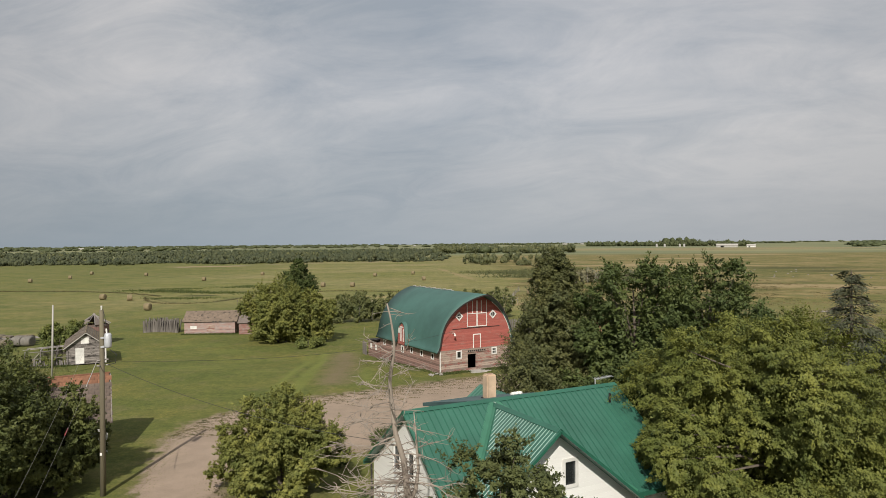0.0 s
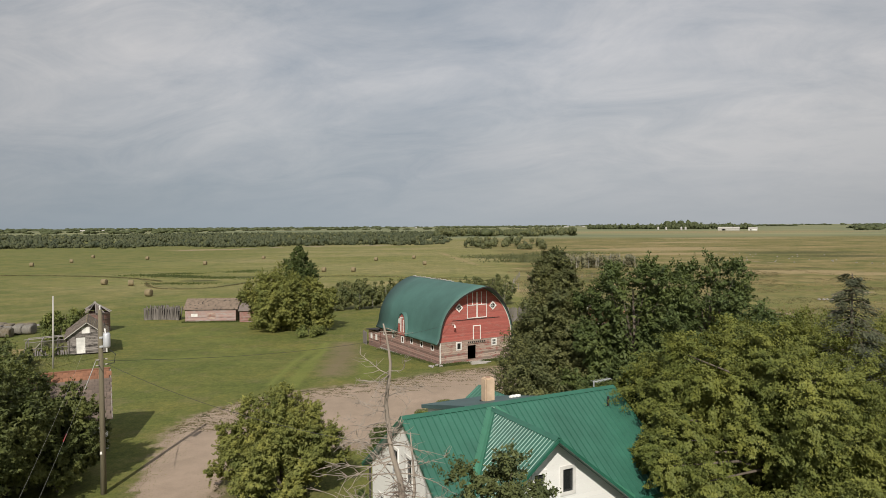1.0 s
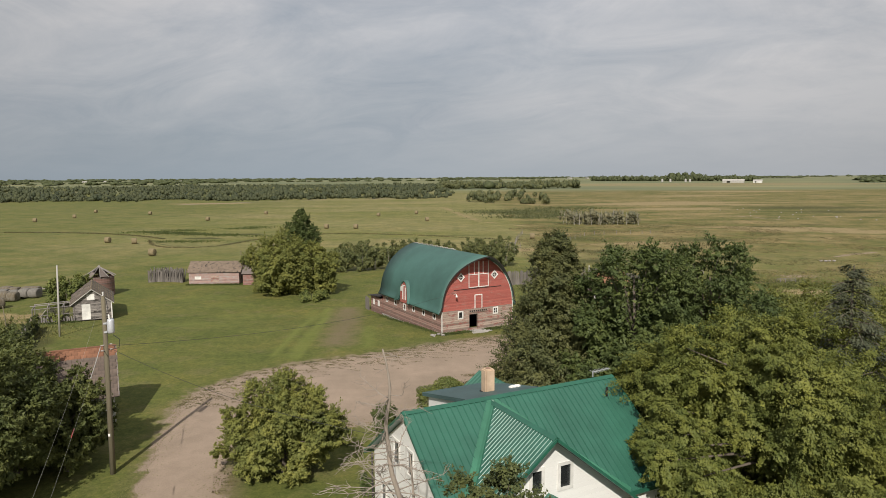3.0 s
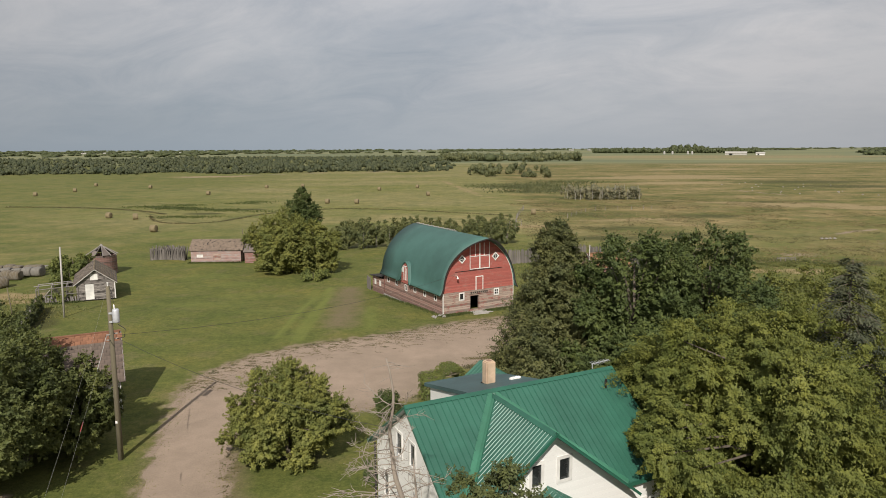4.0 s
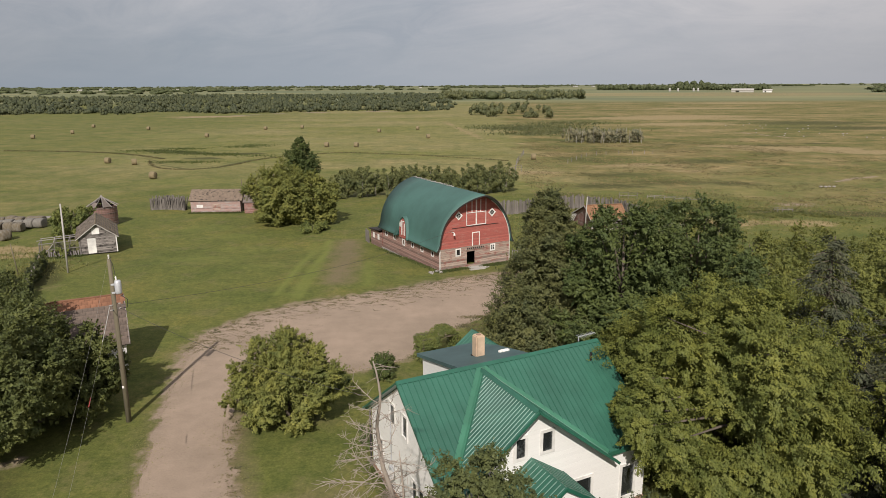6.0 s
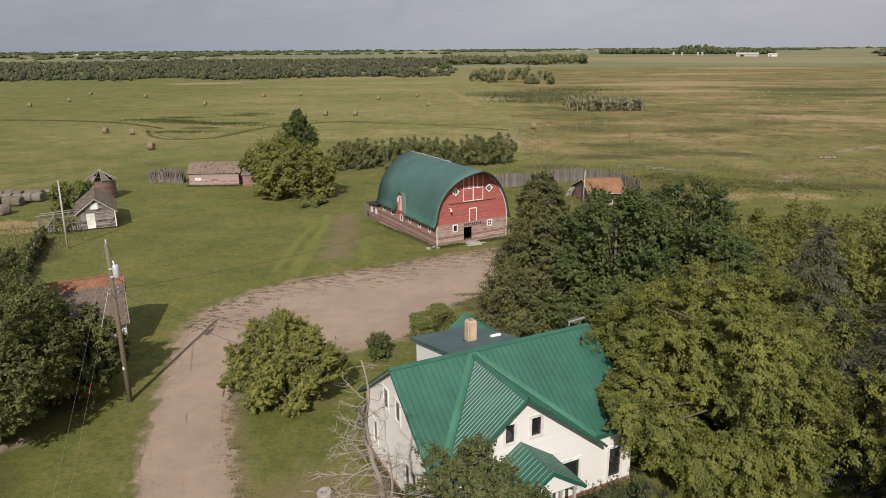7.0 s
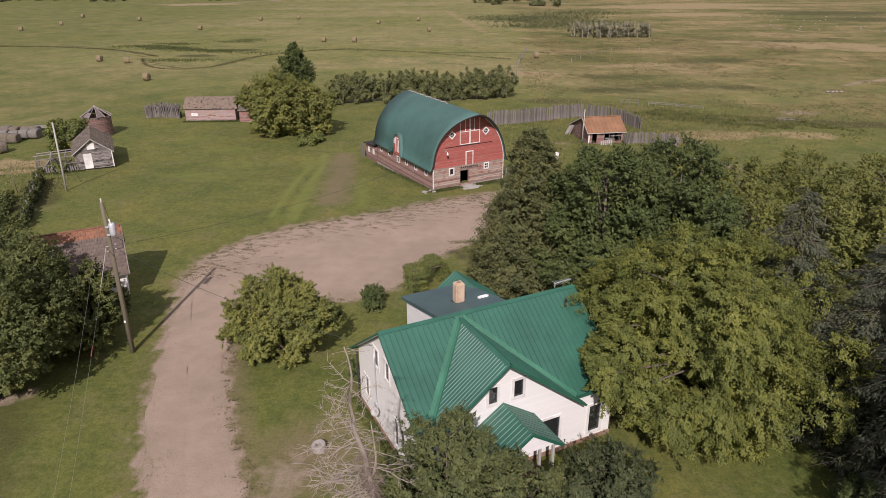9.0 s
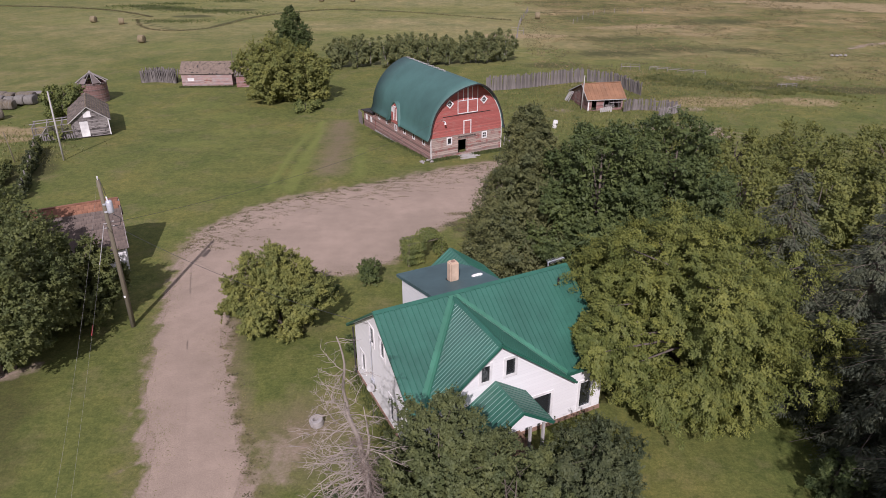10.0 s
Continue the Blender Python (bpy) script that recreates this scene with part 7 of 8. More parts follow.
build_rail_fence("cattle_gate", [(51.3, 105.8), (52.6, 105.6), (54.1, 105.3)], "low pale gate panel beside the muddy hollow", 2, 0.6)
build_rail_fence("cattle_gate", [(29.8, 118.4), (33.0, 118.0)], "small grey gate panel in the pasture", 2, 1.1)
build_rail_fence("cattle_gate", [(13.8, 158), (16.6, 156)], "wooden gate in the field corner", 2, 1.5)


def post_line(name, pts, step, h, label):
    line = smooth_line(pts, step)
    t = thing(name, on_land(*line[0]), label, "fence", "post fences")
    bm0 = bmesh.new()
    tube(bm0, [(0, 0, -0.1), (0, 0, h)], 0.07, 5)
    me = finish("post", bm0, M["grey_wood"])
    for x, y in line:
        ob = new("post", me)
        ob.parent = t
        ob.matrix_local = pose(x - line[0][0], y - line[0][1], 0, random.uniform(-5, 5), random.uniform(-5, 5), 0)
    for z in (0.5, 0.9):
        bm = bmesh.new()
        tube(bm, [(x - line[0][0], y - line[0][1], h * z) for x, y in line], 0.009, 4)
        part("strand", bm, M["wire"], t)


post_line("post_fence", [(10.5, 128), (14.5, 150), (17, 172), (22, 200)], 4.0, 1.3, "wire fence on grey posts along the field edge")
post_line("post_fence", [(-47.5, 74.6), (-44.4, 68.2), (-42.2, 63.6), (-40.4, 59.6)], 1.5, 1.6, "overgrown post fence beside the lawn")
post_line("post_fence", [(30, 172), (36, 184), (42, 192), (60, 196)], 3.5, 1.2, "wire fence on grey posts in the pasture")

# stones in the pasture
for k, (x, y) in enumerate([(71.8, 130.2), (72.6, 130.0), (73.6, 130.4), (74.3, 130.1)]):
    bm = bmesh.new()
    bmesh.ops.create_icosphere(bm, subdivisions=2, radius=0.33)
    for v in bm.verts:
        v.co *= 1 + 0.3 * noise.noise(v.co * 1.4 + Vector((k * 9, 0, 0)))
        v.co.z *= 0.55
    ob = new("field_stone", finish("field_stone", bm, M["stone"], True))
    ob.matrix_world = on_land(x, y) @ pose(0, 0, 0.2)
    tagged(ob, "pale boulder lying in the bare pasture", "boulder", "field stones")

# small stones standing in for unidentified pale specks over the pasture
rngs = np.random.default_rng(19)
for k in range(26):
    bm = bmesh.new()
    bmesh.ops.create_icosphere(bm, subdivisions=1, radius=0.36)
    for v in bm.verts:
        v.co *= 1 + 0.3 * noise.noise(v.co * 1.7 + Vector((k * 5, 3, 0)))
        v.co.z *= 0.6
    ob = new("field_stone", finish("field_stone", bm, M["stone"], True))
    x, y = 156 + rngs.normal() * 14, 300 + rngs.normal() * 32
    ob.location = (x, y, fall(x, y) + 0.15)
    tagged(ob, "small stone standing in for a pale speck in the open pasture", "stone", "strewn field stones")

# ---- trees round the farm ----
tree("lawn_tree", -10.3, 37.6, 5.7, 3.2, "leaf_elder", "low spreading light green tree on the lawn", 11, 120, 540, 0.115, "round", -0.12, trunk_r=0.14, stems=3, limbs=12, extra=[(-3.7, 0.1, 1.2, 0.5), (-3.1, 0.0, 1.5, 0.6), (0, 0, 4.6, 1.1), (0.9, -0.9, 3.9, 1.0), (-0.9, -0.8, 4.0, 1.0), (0.1, -1.7, 3.2, 1.0), (0.3, -0.2, 5.5, 0.7), (-1.5, 0.2, 4.8, 0.7), (1.8, -0.3, 4.5, 0.7), (-2.7, -0.4, 3.5, 0.75), (2.8, -0.2, 3.2, 0.75), (-2.2, -1.6, 2.8, 0.7), (2.1, -1.9, 2.6, 0.7), (-3.0, 0.6, 2.4, 0.7), (3.3, 0.3, 2.0, 0.6)])
tree("willow", 14.3, 32.4, 10.4, 6.8, "leaf_willow", "huge drooping yellow-green willow crowding the farmhouse", 12, 150, 1380, 0.107, "round", -0.1, trunk_r=0.4, droop=0.24, slim=0.54, limbs=16, stems=2,
     extra=[(0, 0, 8.7, 1.7), (1.7, 0.5, 8.3, 1.6), (-1.6, 0.6, 8.3, 1.5), (0.3, -1.8, 8.0, 1.6), (0, 1.9, 8.1, 1.5), (-2.2, -1.8, 7.3, 1.5), (2.4, -2.0, 7.2, 1.5), (-6.2, -2.2, 4.6, 0.9), (-5.3, -2.6, 3.6, 1.3), (-5.8, -2.2, 5.0, 1.1), (-4.0, -4.0, 2.6, 1.3), (-3.0, -5.2, 3.0, 1.4), (-0.8, -5.3, 2.6, 1.4), (1.4, -5.5, 3.0, 1.3), (4.4, -5.0, 3.4, 1.5), (6.6, -2.8, 3.6, 1.6), (7.2, -1.4, 2.6, 1.4), (-4.8, -1.0, 7.0, 1.2), (5.6, -3.6, 5.6, 1.4), (-5.6, -4.0, 4.3, 1.1), (-6.3, -4.4, 4.9, 0.8), (-5.0, -3.3, 5.6, 1.2), (-4.6, -4.7, 4.4, 1.2), (-5.4, -2.2, 6.3, 1.0), (-6.3, -3.6, 5.2, 0.8)])
tree("conifer", 6.0, 43.4, 13.2, 4.9, "needle", "tall dense dark green conifer beside the farmhouse", 13, 250, 440, 0.162, "cone", 0.0, trunk_r=0.26, slim=0.36, limbs=40, spread=1.2)
tree("maple", 10.5, 41.4, 13.7, 4.6, "leaf_maple", "tall dark green maple in the farm windbreak", 14, 120, 480, 0.165, "round", 0.02, extra=[(-1.5, -3.2, 3.5, 1.6), (1.0, -3.5, 5.0, 1.6), (-2.5, -2.5, 5.5, 1.5), (2.2, -3.0, 7.0, 1.4)], trunk_r=0.3, limbs=10, group="windbreak trees")
tree("maple", 15.7, 43.0, 13.1, 4.5, "leaf_maple", "tall dark green maple in the farm windbreak", 15, 120, 480, 0.165, "round", 0.08, trunk_r=0.3, limbs=10, group="windbreak trees")
tree("maple", 9.8, 38.4, 7.5, 3.2, "leaf_maple", "smaller dark maple behind the farmhouse", 16, 50, 240, 0.2, "round", 0.15, trunk_r=0.2, limbs=16, group="windbreak trees")
tree("maple", 14.0, 52.0, 9.5, 4.0, "leaf_dark", "shaded dark maple deep in the windbreak", 17, 60, 180, 0.26, "round", 0.15, limbs=10, group="windbreak trees")
for k, (x, y, h, r) in enumerate([(22.5, 46.5, 8.6, 4.0), (28.0, 47.5, 8.0, 4.0), (33.5, 46.0, 8.2, 4.2), (24.5, 53.0, 7.5, 4.0), (31.0, 54.0, 7.2, 4.2), (38.5, 52.0, 7.6, 4.4), (19.5, 54.5, 8.5, 3.8), (27, 60, 7.2, 4.4), (34, 61.5, 7.0, 4.4), (41, 60, 7.2, 4.6), (47, 63, 7, 4.6), (22, 62.5, 7.2, 4.2), (16.5, 59.5, 7.8, 4.0)]):
    tree("chokecherry", x, y, h, r, "leaf_yellow", "bushy yellow-green tree at the windbreak's edge", 30 + k, 84, 190, 0.18, "round", -0.05, trunk_r=0.14, limbs=10, group="windbreak bushes", stems=3)
# the 14 m and 17.5 m spruces are unseen, added to shade lawn and willow
for k, (x, y, h, r) in enumerate([(19.4, 34.2, 12.5, 4.7), (22.7, 31.0, 11.3, 5.0), (22.4, 26.6, 10.4, 4.1), (22.6, 21.8, 10.2, 4.2), (22.4, 17.6, 14.0, 4.6), (19.2, 13.6, 17.5, 5.0), (26.5, 36.0, 11.0, 3.6)]):
    spruce("spruce", x, y, h, r, "needle_blue", ("tall ragged grey-green spruce above the willow" if k == 0 else "grey-green spruce with drooping boughs beside the lawn"), 41 + k, 18 if k else 21, 0.19, "spruces", 100 if k < 2 else 74)
tree("lilac", 18.7, 23.6, 2.2, 1.3, "leaf_maple", "green bush at the foot of the spruces", 57, 34, 300, 0.11, "round", -0.1, trunk_r=0.05, limbs=6, stems=3, category="shrub")
tree("front_tree", 0.45, 20.6, 8.3, 2.75, "leaf_front", "dark leafy young tree before the farmhouse porch", 51, 130, 420, 0.11, "round", 0.0, trunk_r=0.12, limbs=16)
tree("front_tree", 3.6, 20.9, 5.3, 2.5, "leaf_front", "dark leafy shrub before the farmhouse porch", 52, 80, 420, 0.11, "round", -0.1, trunk_r=0.1, limbs=12, stems=3, category="shrub")
tree("lilac", 7.4, 23.2, 3.9, 2.9, "leaf_dark", "dark lilac bush below the farmhouse window", 53, 80, 420, 0.11, "round", -0.1, trunk_r=0.07, limbs=12, stems=4, category="shrub")
tree("lilac", 5.3, 18.3, 4.6, 2.0, "leaf_light", "light green bush at the lawn's edge", 54, 55, 380, 0.11, "round", -0.1, trunk_r=0.07, limbs=10, stems=3, category="shrub")
tree("lilac", -3.3, 20.4, 3.3, 2.3, "leaf_dark", "low thin brush below the dead tree", 55, 40, 180, 0.13, "round", 0.03, trunk_r=0.05, limbs=14, stems=4, category="shrub")
for k, (x, y, h, r, lf) in enumerate([(-26.4, 37.2, 7.9, 4.1, "leaf_ash"), (-30.4, 39.9, 9.6, 4.5, "leaf_ash"), (-23.2, 38.6, 6.2, 3.0, "leaf_ash"), (-33.5, 36.0, 8.0, 4.0, "leaf_ash"), (-25.6, 32.9, 9.0, 4.4, "leaf_ash")]):
    tree("maple", x, y, h, r, lf, "dense dark green maple beside the garage", 60 + k, int(30 * r), 290, 0.165, "round", 0.08 if k == 4 else -0.08, trunk_r=0.2, limbs=16, stems=2, group="trees by the garage")
for k, (x, y, h, r) in enumerate([(-46.0, 63.5, 1.7, 2.0), (-48.4, 61.5, 2.2, 2.4), (-44.4, 59.5, 2.4, 2.2), (-49.8, 65.6, 1.6, 2.0), (-47.0, 66.8, 1.3, 1.5), (-51.5, 62.5, 2.0, 2.2), (-46.6, 58.0, 2.6, 2.2)]):
    tree("brush", x, y, h, r, "leaf_ash", "wild brush inside the old fence line", 70 + k, 40, 200, 0.16, "wide", 0.02, trunk_r=0.05, limbs=6, stems=3, category="shrub", group="fence-line brush")
for k in range(15):
    f = k / 14
    tree("fence_growth", -47.2 + 6.6 * f + random.uniform(-0.15, 0.15), 74.2 - 14.4 * f, random.uniform(1.3, 2.1), random.uniform(0.5, 0.75), "leaf_dark" if k % 3 else "leaf_ash", "narrow weedy growth climbing the old fence", 150 + k, 12, 90, 0.16, "round", 0.0, trunk_r=0.03, limbs=4, stems=2, category="shrub", group="growth along the fence")
tree("brush", -47.4, 79.2, 1.3, 1.7, "leaf_light", "tall weeds grown up inside the wire pen", 74, 34, 150, 0.14, "wide", 0.0, trunk_r=0.03, limbs=4, stems=3, category="shrub")
tree("box_elder", -51.0, 88.6, 4.6, 2.7, "leaf_light", "bushy green box elder behind the granary", 75, 60, 260, 0.2, "round", -0.1, trunk_r=0.1, limbs=8, stems=3)
tree("box_elder", -54.2, 92.0, 3.8, 2.3, "leaf_light", "bushy green box elder beside the round bin", 76, 45, 240, 0.2, "round", -0.1, trunk_r=0.1, limbs=8, stems=3)
tree("box_elder", -25.4, 98.2, 9.4, 5.6, "leaf_elder", "broad bright green box elder beyond the lawn", 77, 140, 600, 0.17, "round", -0.12, trunk_r=0.25, limbs=18, stems=2)
tree("box_elder", -20.0, 97.5, 8.0, 3.9, "leaf_elder", "broad bright green box elder beyond the lawn", 78, 95, 600, 0.17, "round", -0.12, trunk_r=0.2, limbs=14, stems=2)
tree("poplar", -24.6, 108.0, 12.4, 4.1, "leaf_maple", "dense dark poplar rising above the box elders", 79, 80, 460, 0.19, "cone", 0.2, trunk_r=0.18, limbs=10, lean=(0.3, 0), extra=[(2.5, 0, 7.6, 1.2), (2.3, 0, 8.8, 0.9), (-1.3, 0, 9.2, 1.1), (1.0, 0, 10.4, 1.0)])
tree("low_bush", -19.3, 92.2, 1.3, 2.4, "leaf_light", "low bushes at the foot of the box elder", 80, 34, 140, 0.2, "wide", 0.02, trunk_r=0.04, limbs=6, stems=4, category="shrub")
for k in range(19):
    f = k / 18
    x, y = -20.5 + 31 * f + random.uniform(-0.7, 0.7), 122 + 4 * f + random.uniform(-1.5, 1.5)
    tree("aspen", x, y, random.uniform(5.2, 6.8), random.uniform(2.1, 2.9), "leaf_aspen", "small green aspen in the belt behind the barn", 100 + k, 42, 150, 0.21, "round", -0.08, "pale_bark", 0.05, limbs=5, stems=3, group="aspen belt")
tree("round_bush", -5.2, 43.7, 1.95, 1.0, "leaf_maple", "clipped round dark bush at the yard's edge", 130, 40, 190, 0.1, "round", 0.02, trunk_r=0.06, limbs=6, category="shrub", extra=[(0, 0, 1.15, 0.82), (0, -0.1, 0.8, 0.85), (0.1, 0, 1.4, 0.6)])
tree("small_bush", -7.6, 42.0, 0.9, 0.6, "leaf_maple", "small leafy bush on the lawn", 131, 16, 80, 0.1, "round", 0.02, trunk_r=0.03, limbs=4, category="shrub")
tree("hedge_bush", -4.6, 34.6, 1.4, 1.2, "leaf_maple", "leafy bush behind the farmhouse corner", 132, 30, 120, 0.11, "round", 0.02, trunk_r=0.03, limbs=5, category="shrub")
tree("hedge_bush", -3.2, 36.0, 1.4, 1.2, "leaf_maple", "leafy bush behind the farmhouse corner", 133, 30, 120, 0.11, "round", 0.02, trunk_r=0.03, limbs=5, category="shrub")


def build_arbour():
    """A timber arbour smothered in creeper beside the yard."""
    rng = np.random.default_rng(21)
    t = thing("creeper_arbour", pose(-1.3, 47.4, 0, 0, 0, 27), "arched arbour smothered in green creeper", "arbour")
    bm = boxes((-1.6, -0.5, 0, -1.45, -0.35, 1.8), (1.3, -0.5, 0, 1.45, -0.35, 1.8), (-1.6, 0.6, 0, -1.45, 0.75, 1.8), (1.3, 0.6, 0, 1.45, 0.75, 1.8), (-1.6, -0.5, 1.8, 1.45, -0.35, 1.9), (-1.6, 0.6, 1.8, 1.45, 0.75, 1.9))
    part("frame", bm, M["pole_wood"], t, "dark wooden posts and beams")
    C = [(x, y, z) for x in (-1.45, -1.05, -0.65) for y in (-0.55, 0.1, 0.65) for z in (0.35, 0.85, 1.35, 1.7)]
    C += [(0.45 + 0.85 * math.cos(w), y, 1.35 + 0.85 * math.sin(w)) for w in np.linspace(0.0, math.pi, 8) for y in (-0.45, 0.1, 0.6)]
    C += [(1.35, y, z) for y in (-0.4, 0.2, 0.65) for z in (0.35, 0.8, 1.2)]
    co = np.concatenate([blob_leaves(rng, c, 0.38, 230, 0.11) for c in C])
    co[:, :, 2] = np.maximum(co[:, :, 2], 0.02)
    part("creeper", quads_mesh("creeper", co, M["leaf_light"]), None, t, "thick green creeper")


build_arbour()


def build_dead_tree():
    """A dead spruce: a crooked bare bole, long boughs sweeping down on one side, a mat of dead twigs below."""
    rng = np.random.default_rng(33)
    t = thing("dead_spruce", pose(-1.8, 18.8, 0), "bare dead grey spruce before the farmhouse", "dead tree")
    H = 12.35
    bends = [(0.0, -0.1, 0.0), (3.0, -0.2, -0.05), (6.0, -0.33, -0.2), (7.2, -0.45, -0.25), (8.2, -0.62, -0.3), (9.2, -0.84, -0.3), (10.0, -0.93, -0.35), (10.6, -0.86, -0.4), (11.4, -0.8, -0.4), (11.9, -0.84, -0.42), (12.35, -0.98, -0.45)]

    def axis(z):
        return Vector((np.interp(z, [b[0] for b in bends], [b[1] for b in bends]) + 0.025 * math.sin(z * 4.1), np.interp(z, [b[0] for b in bends], [b[2] for b in bends]) + 0.03 * math.sin(z * 3.3), z))

    bm = bmesh.new()
    tube(bm, [axis(z) for z in np.linspace(-0.1, H, 36)], [0.17 * (1 - k / 36) ** 0.9 + 0.014 for k in range(36)], 8)
    part("trunk", bm, M["dead_bark"], t, "", True)
    bm = bmesh.new()                          # a second leader beside the first
    tube(bm, [axis(6.9), axis(7.2) + Vector((0.22, 0, 0.1)), axis(7.8) + Vector((0.36, 0.05, 0)), axis(8.6) + Vector((0.5, 0.05, 0)), axis(9.4) + Vector((0.56, 0.0, 0))], [0.07, 0.06, 0.045, 0.03, 0.012], 6)
    part("leader", bm, M["dead_bark"], t, "", True)

    def bough(f, a, ln, dr, twigs):
        o = axis(f * H)
        pts, p = [o], o
        d = Vector((math.cos(a), math.sin(a), 0.1))
        for j in range(1, 9):
            d = (d + Vector((rng.normal() * 0.24, rng.normal() * 0.24, rng.normal() * 0.14 - dr * (0.26 if j < 5 else -0.1)))).normalized()
            p = p + d * ln / 8
            pts.append(p)
        bm = bmesh.new()
        r0 = 0.008 + 0.006 * ln
        tube(bm, pts, [r0 * (1 - 0.1 * j) for j in range(9)], 5)
        for _ in range(twigs):
            j = int(rng.integers(2, 8))
            s = pts[j]
            along = (pts[j + 1] - pts[j]).normalized()
            e = s + (along * 0.8 + Vector((rng.normal(), rng.normal(), rng.normal() * 0.5 - 0.1)) * 0.6).normalized() * rng.uniform(0.12, 0.42) * (0.5 + ln / 2.2)
            m_ = s.lerp(e, 0.5) + Vector((rng.normal() * 0.03, rng.normal() * 0.03, rng.uniform(-0.07, 0.05)))
            tube(bm, [s, m_, e], [r0 * 0.5, r0 * 0.38, r0 * 0.2], 4)
        part("branch", bm, M["dead_bark"], t)

    for k in range(58):                       # long boughs, most on the open side
        f = rng.uniform(0.46, 0.93)
        a = math.radians(188 + rng.normal() * 38) if k % 4 else math.radians(rng.normal() * 40 - 15)
        bough(f, a, (0.75 + 2.2 * min(1, (1 - f) * 1.9)) * rng.uniform(0.7, 1.15) * (1 if k % 4 else 0.75), rng.uniform(-0.15, 0.3) if f > 0.62 else rng.uniform(0.05, 0.5), int(rng.integers(8, 16)))
    for k in range(34):                       # lower boughs hang
        bough(rng.uniform(0.3, 0.58), math.radians(205 + rng.normal() * 50), rng.uniform(1.2, 2.9), rng.uniform(0.1, 0.6), int(rng.integers(7, 14)))
    for k in range(34):                       # short spurs all round
        bough(rng.uniform(0.4, 0.99), rng.uniform(0, math.tau), rng.uniform(0.25, 0.9), rng.uniform(0.0, 0.6), int(rng.integers(1, 4)))
    bm = bmesh.new()
    for k in range(620):                      # dead twigs matted round the bole
        z = H * rng.uniform(0.28, 0.66)
        o = axis(z) + Vector((rng.normal() * 0.1, rng.normal() * 0.1, 0))
        a = rng.uniform(0, math.tau)
        ln = rng.uniform(0.2, 0.75) * (1.3 - z / H)
        m_ = o + Vector((math.cos(a), math.sin(a), rng.uniform(-0.5, 0.2))) * ln * 0.6
        e = m_ + Vector((math.cos(a + rng.normal() * 0.9), math.sin(a + rng.normal() * 0.9), rng.uniform(-1.0, 0.25))) * ln * 0.6
        tube(bm, [o, m_, e], [0.011, 0.008, 0.004], 3)
    tagged(part("twig_mat", bm, M["dead_twig"], t, "matted dead brown twigs"), kind="stuff")


build_dead_tree()

# ---- distance ----


def lump_sphere():
    bm = bmesh.new()
    bmesh.ops.create_icosphere(bm, subdivisions=1, radius=1.0)
    bm.verts.ensure_lookup_table()
    v = np.array([p.co[:] for p in bm.verts])
    f = np.array([[p.index for p in q.verts] for q in bm.faces])
    bm.free()
    return v, f


LUMP = lump_sphere()


def woodland(name, places, leaf, label, seed, per=60, size=1.1, lumps=3):
    """Far trees, too many to count: each a few small uneven lumps of foliage with ragged leaf clumps over and between them."""
    rng = np.random.default_rng(seed)
    V, F = LUMP
    co, tri, out, base = [], [], [], 0
    for x, y, h, r in places:
        c0 = np.array([x * 1.06, y * 1.06, -1.25])
        for k in range(lumps):
            a = rng.uniform(0, math.tau)
            q = r * (0.0 if k == 0 else rng.uniform(0.4, 0.75))
            hh = h * (1.0 if k == 0 else rng.uniform(0.5, 0.92))
            rr = r * (0.5 if k == 0 else rng.uniform(0.28, 0.46))
            zr = min(hh * 0.5, rr * 1.3)
            c = c0 + np.array([math.cos(a) * q, math.sin(a) * q, hh - zr])
            J = V * (1 + rng.normal(size=(len(V), 1)) * 0.22) * np.array([rr, rr, zr]) * 0.95
            co.append(c + J)
            tri.append(F + base)
            base += len(V)
            n = per // lumps
            D = unit(rng.normal(size=(n, 3)))
            low = rng.uniform(size=n) < 0.3                # skirts reach the ground
            P = c + D * np.array([rr, rr, zr]) * rng.uniform(0.85, 1.25, (n, 1))
            P[low, 2] = c0[2] + rng.uniform(0.1, 1.0, low.sum()) * (c[2] - c0[2])
            out.append(darts(rng, P, D * 0.6 + np.array([0, -0.25, 0.8]) + rng.normal(size=(n, 3)) * 0.12, rng.normal(size=(n, 3)) + np.array([0, 0, 0.6]), size, 0.8))
    co, tri, L = np.concatenate(co), np.concatenate(tri), np.concatenate(out)
    me = bpy.data.meshes.new(name)
    me.from_pydata(np.concatenate([co, L.reshape(-1, 3)]).tolist(), [], tri.tolist() + (np.arange(len(L) * 3).reshape(-1, 3) + len(co)).tolist())
    me.materials.append(M[leaf])
    for p in me.polygons[: len(tri)]:
        p.use_smooth = True
    return tagged(new(name, me), label, "woodland", kind="stuff")


rngw = np.random.default_rng(77)


def scatter(poly, n, h, r):
    P = np.array(poly)
    out = []
    while len(out) < n:
        x, y = rngw.uniform(P[:, 0].min(), P[:, 0].max()), rngw.uniform(P[:, 1].min(), P[:, 1].max())
        if inside(np.array([x]), np.array([y]), list(map(tuple, poly)))[0]:
            out.append((x, y, rngw.uniform(*h), rngw.uniform(*r)))
    return out


def uneven(places, lo=0.2):
    """Thin the stand where a slow noise is low, and let the height swell and sink."""
    out = []
    for x, y, h, r in places:
        w = noise.noise((x / 34, y / 34, 0.3)) + 0.5 * noise.noise((x / 13, y / 13, 2.3))
        if w > -lo:
            out.append((x, y, h * (1.02 + 0.55 * w), r))
    return out


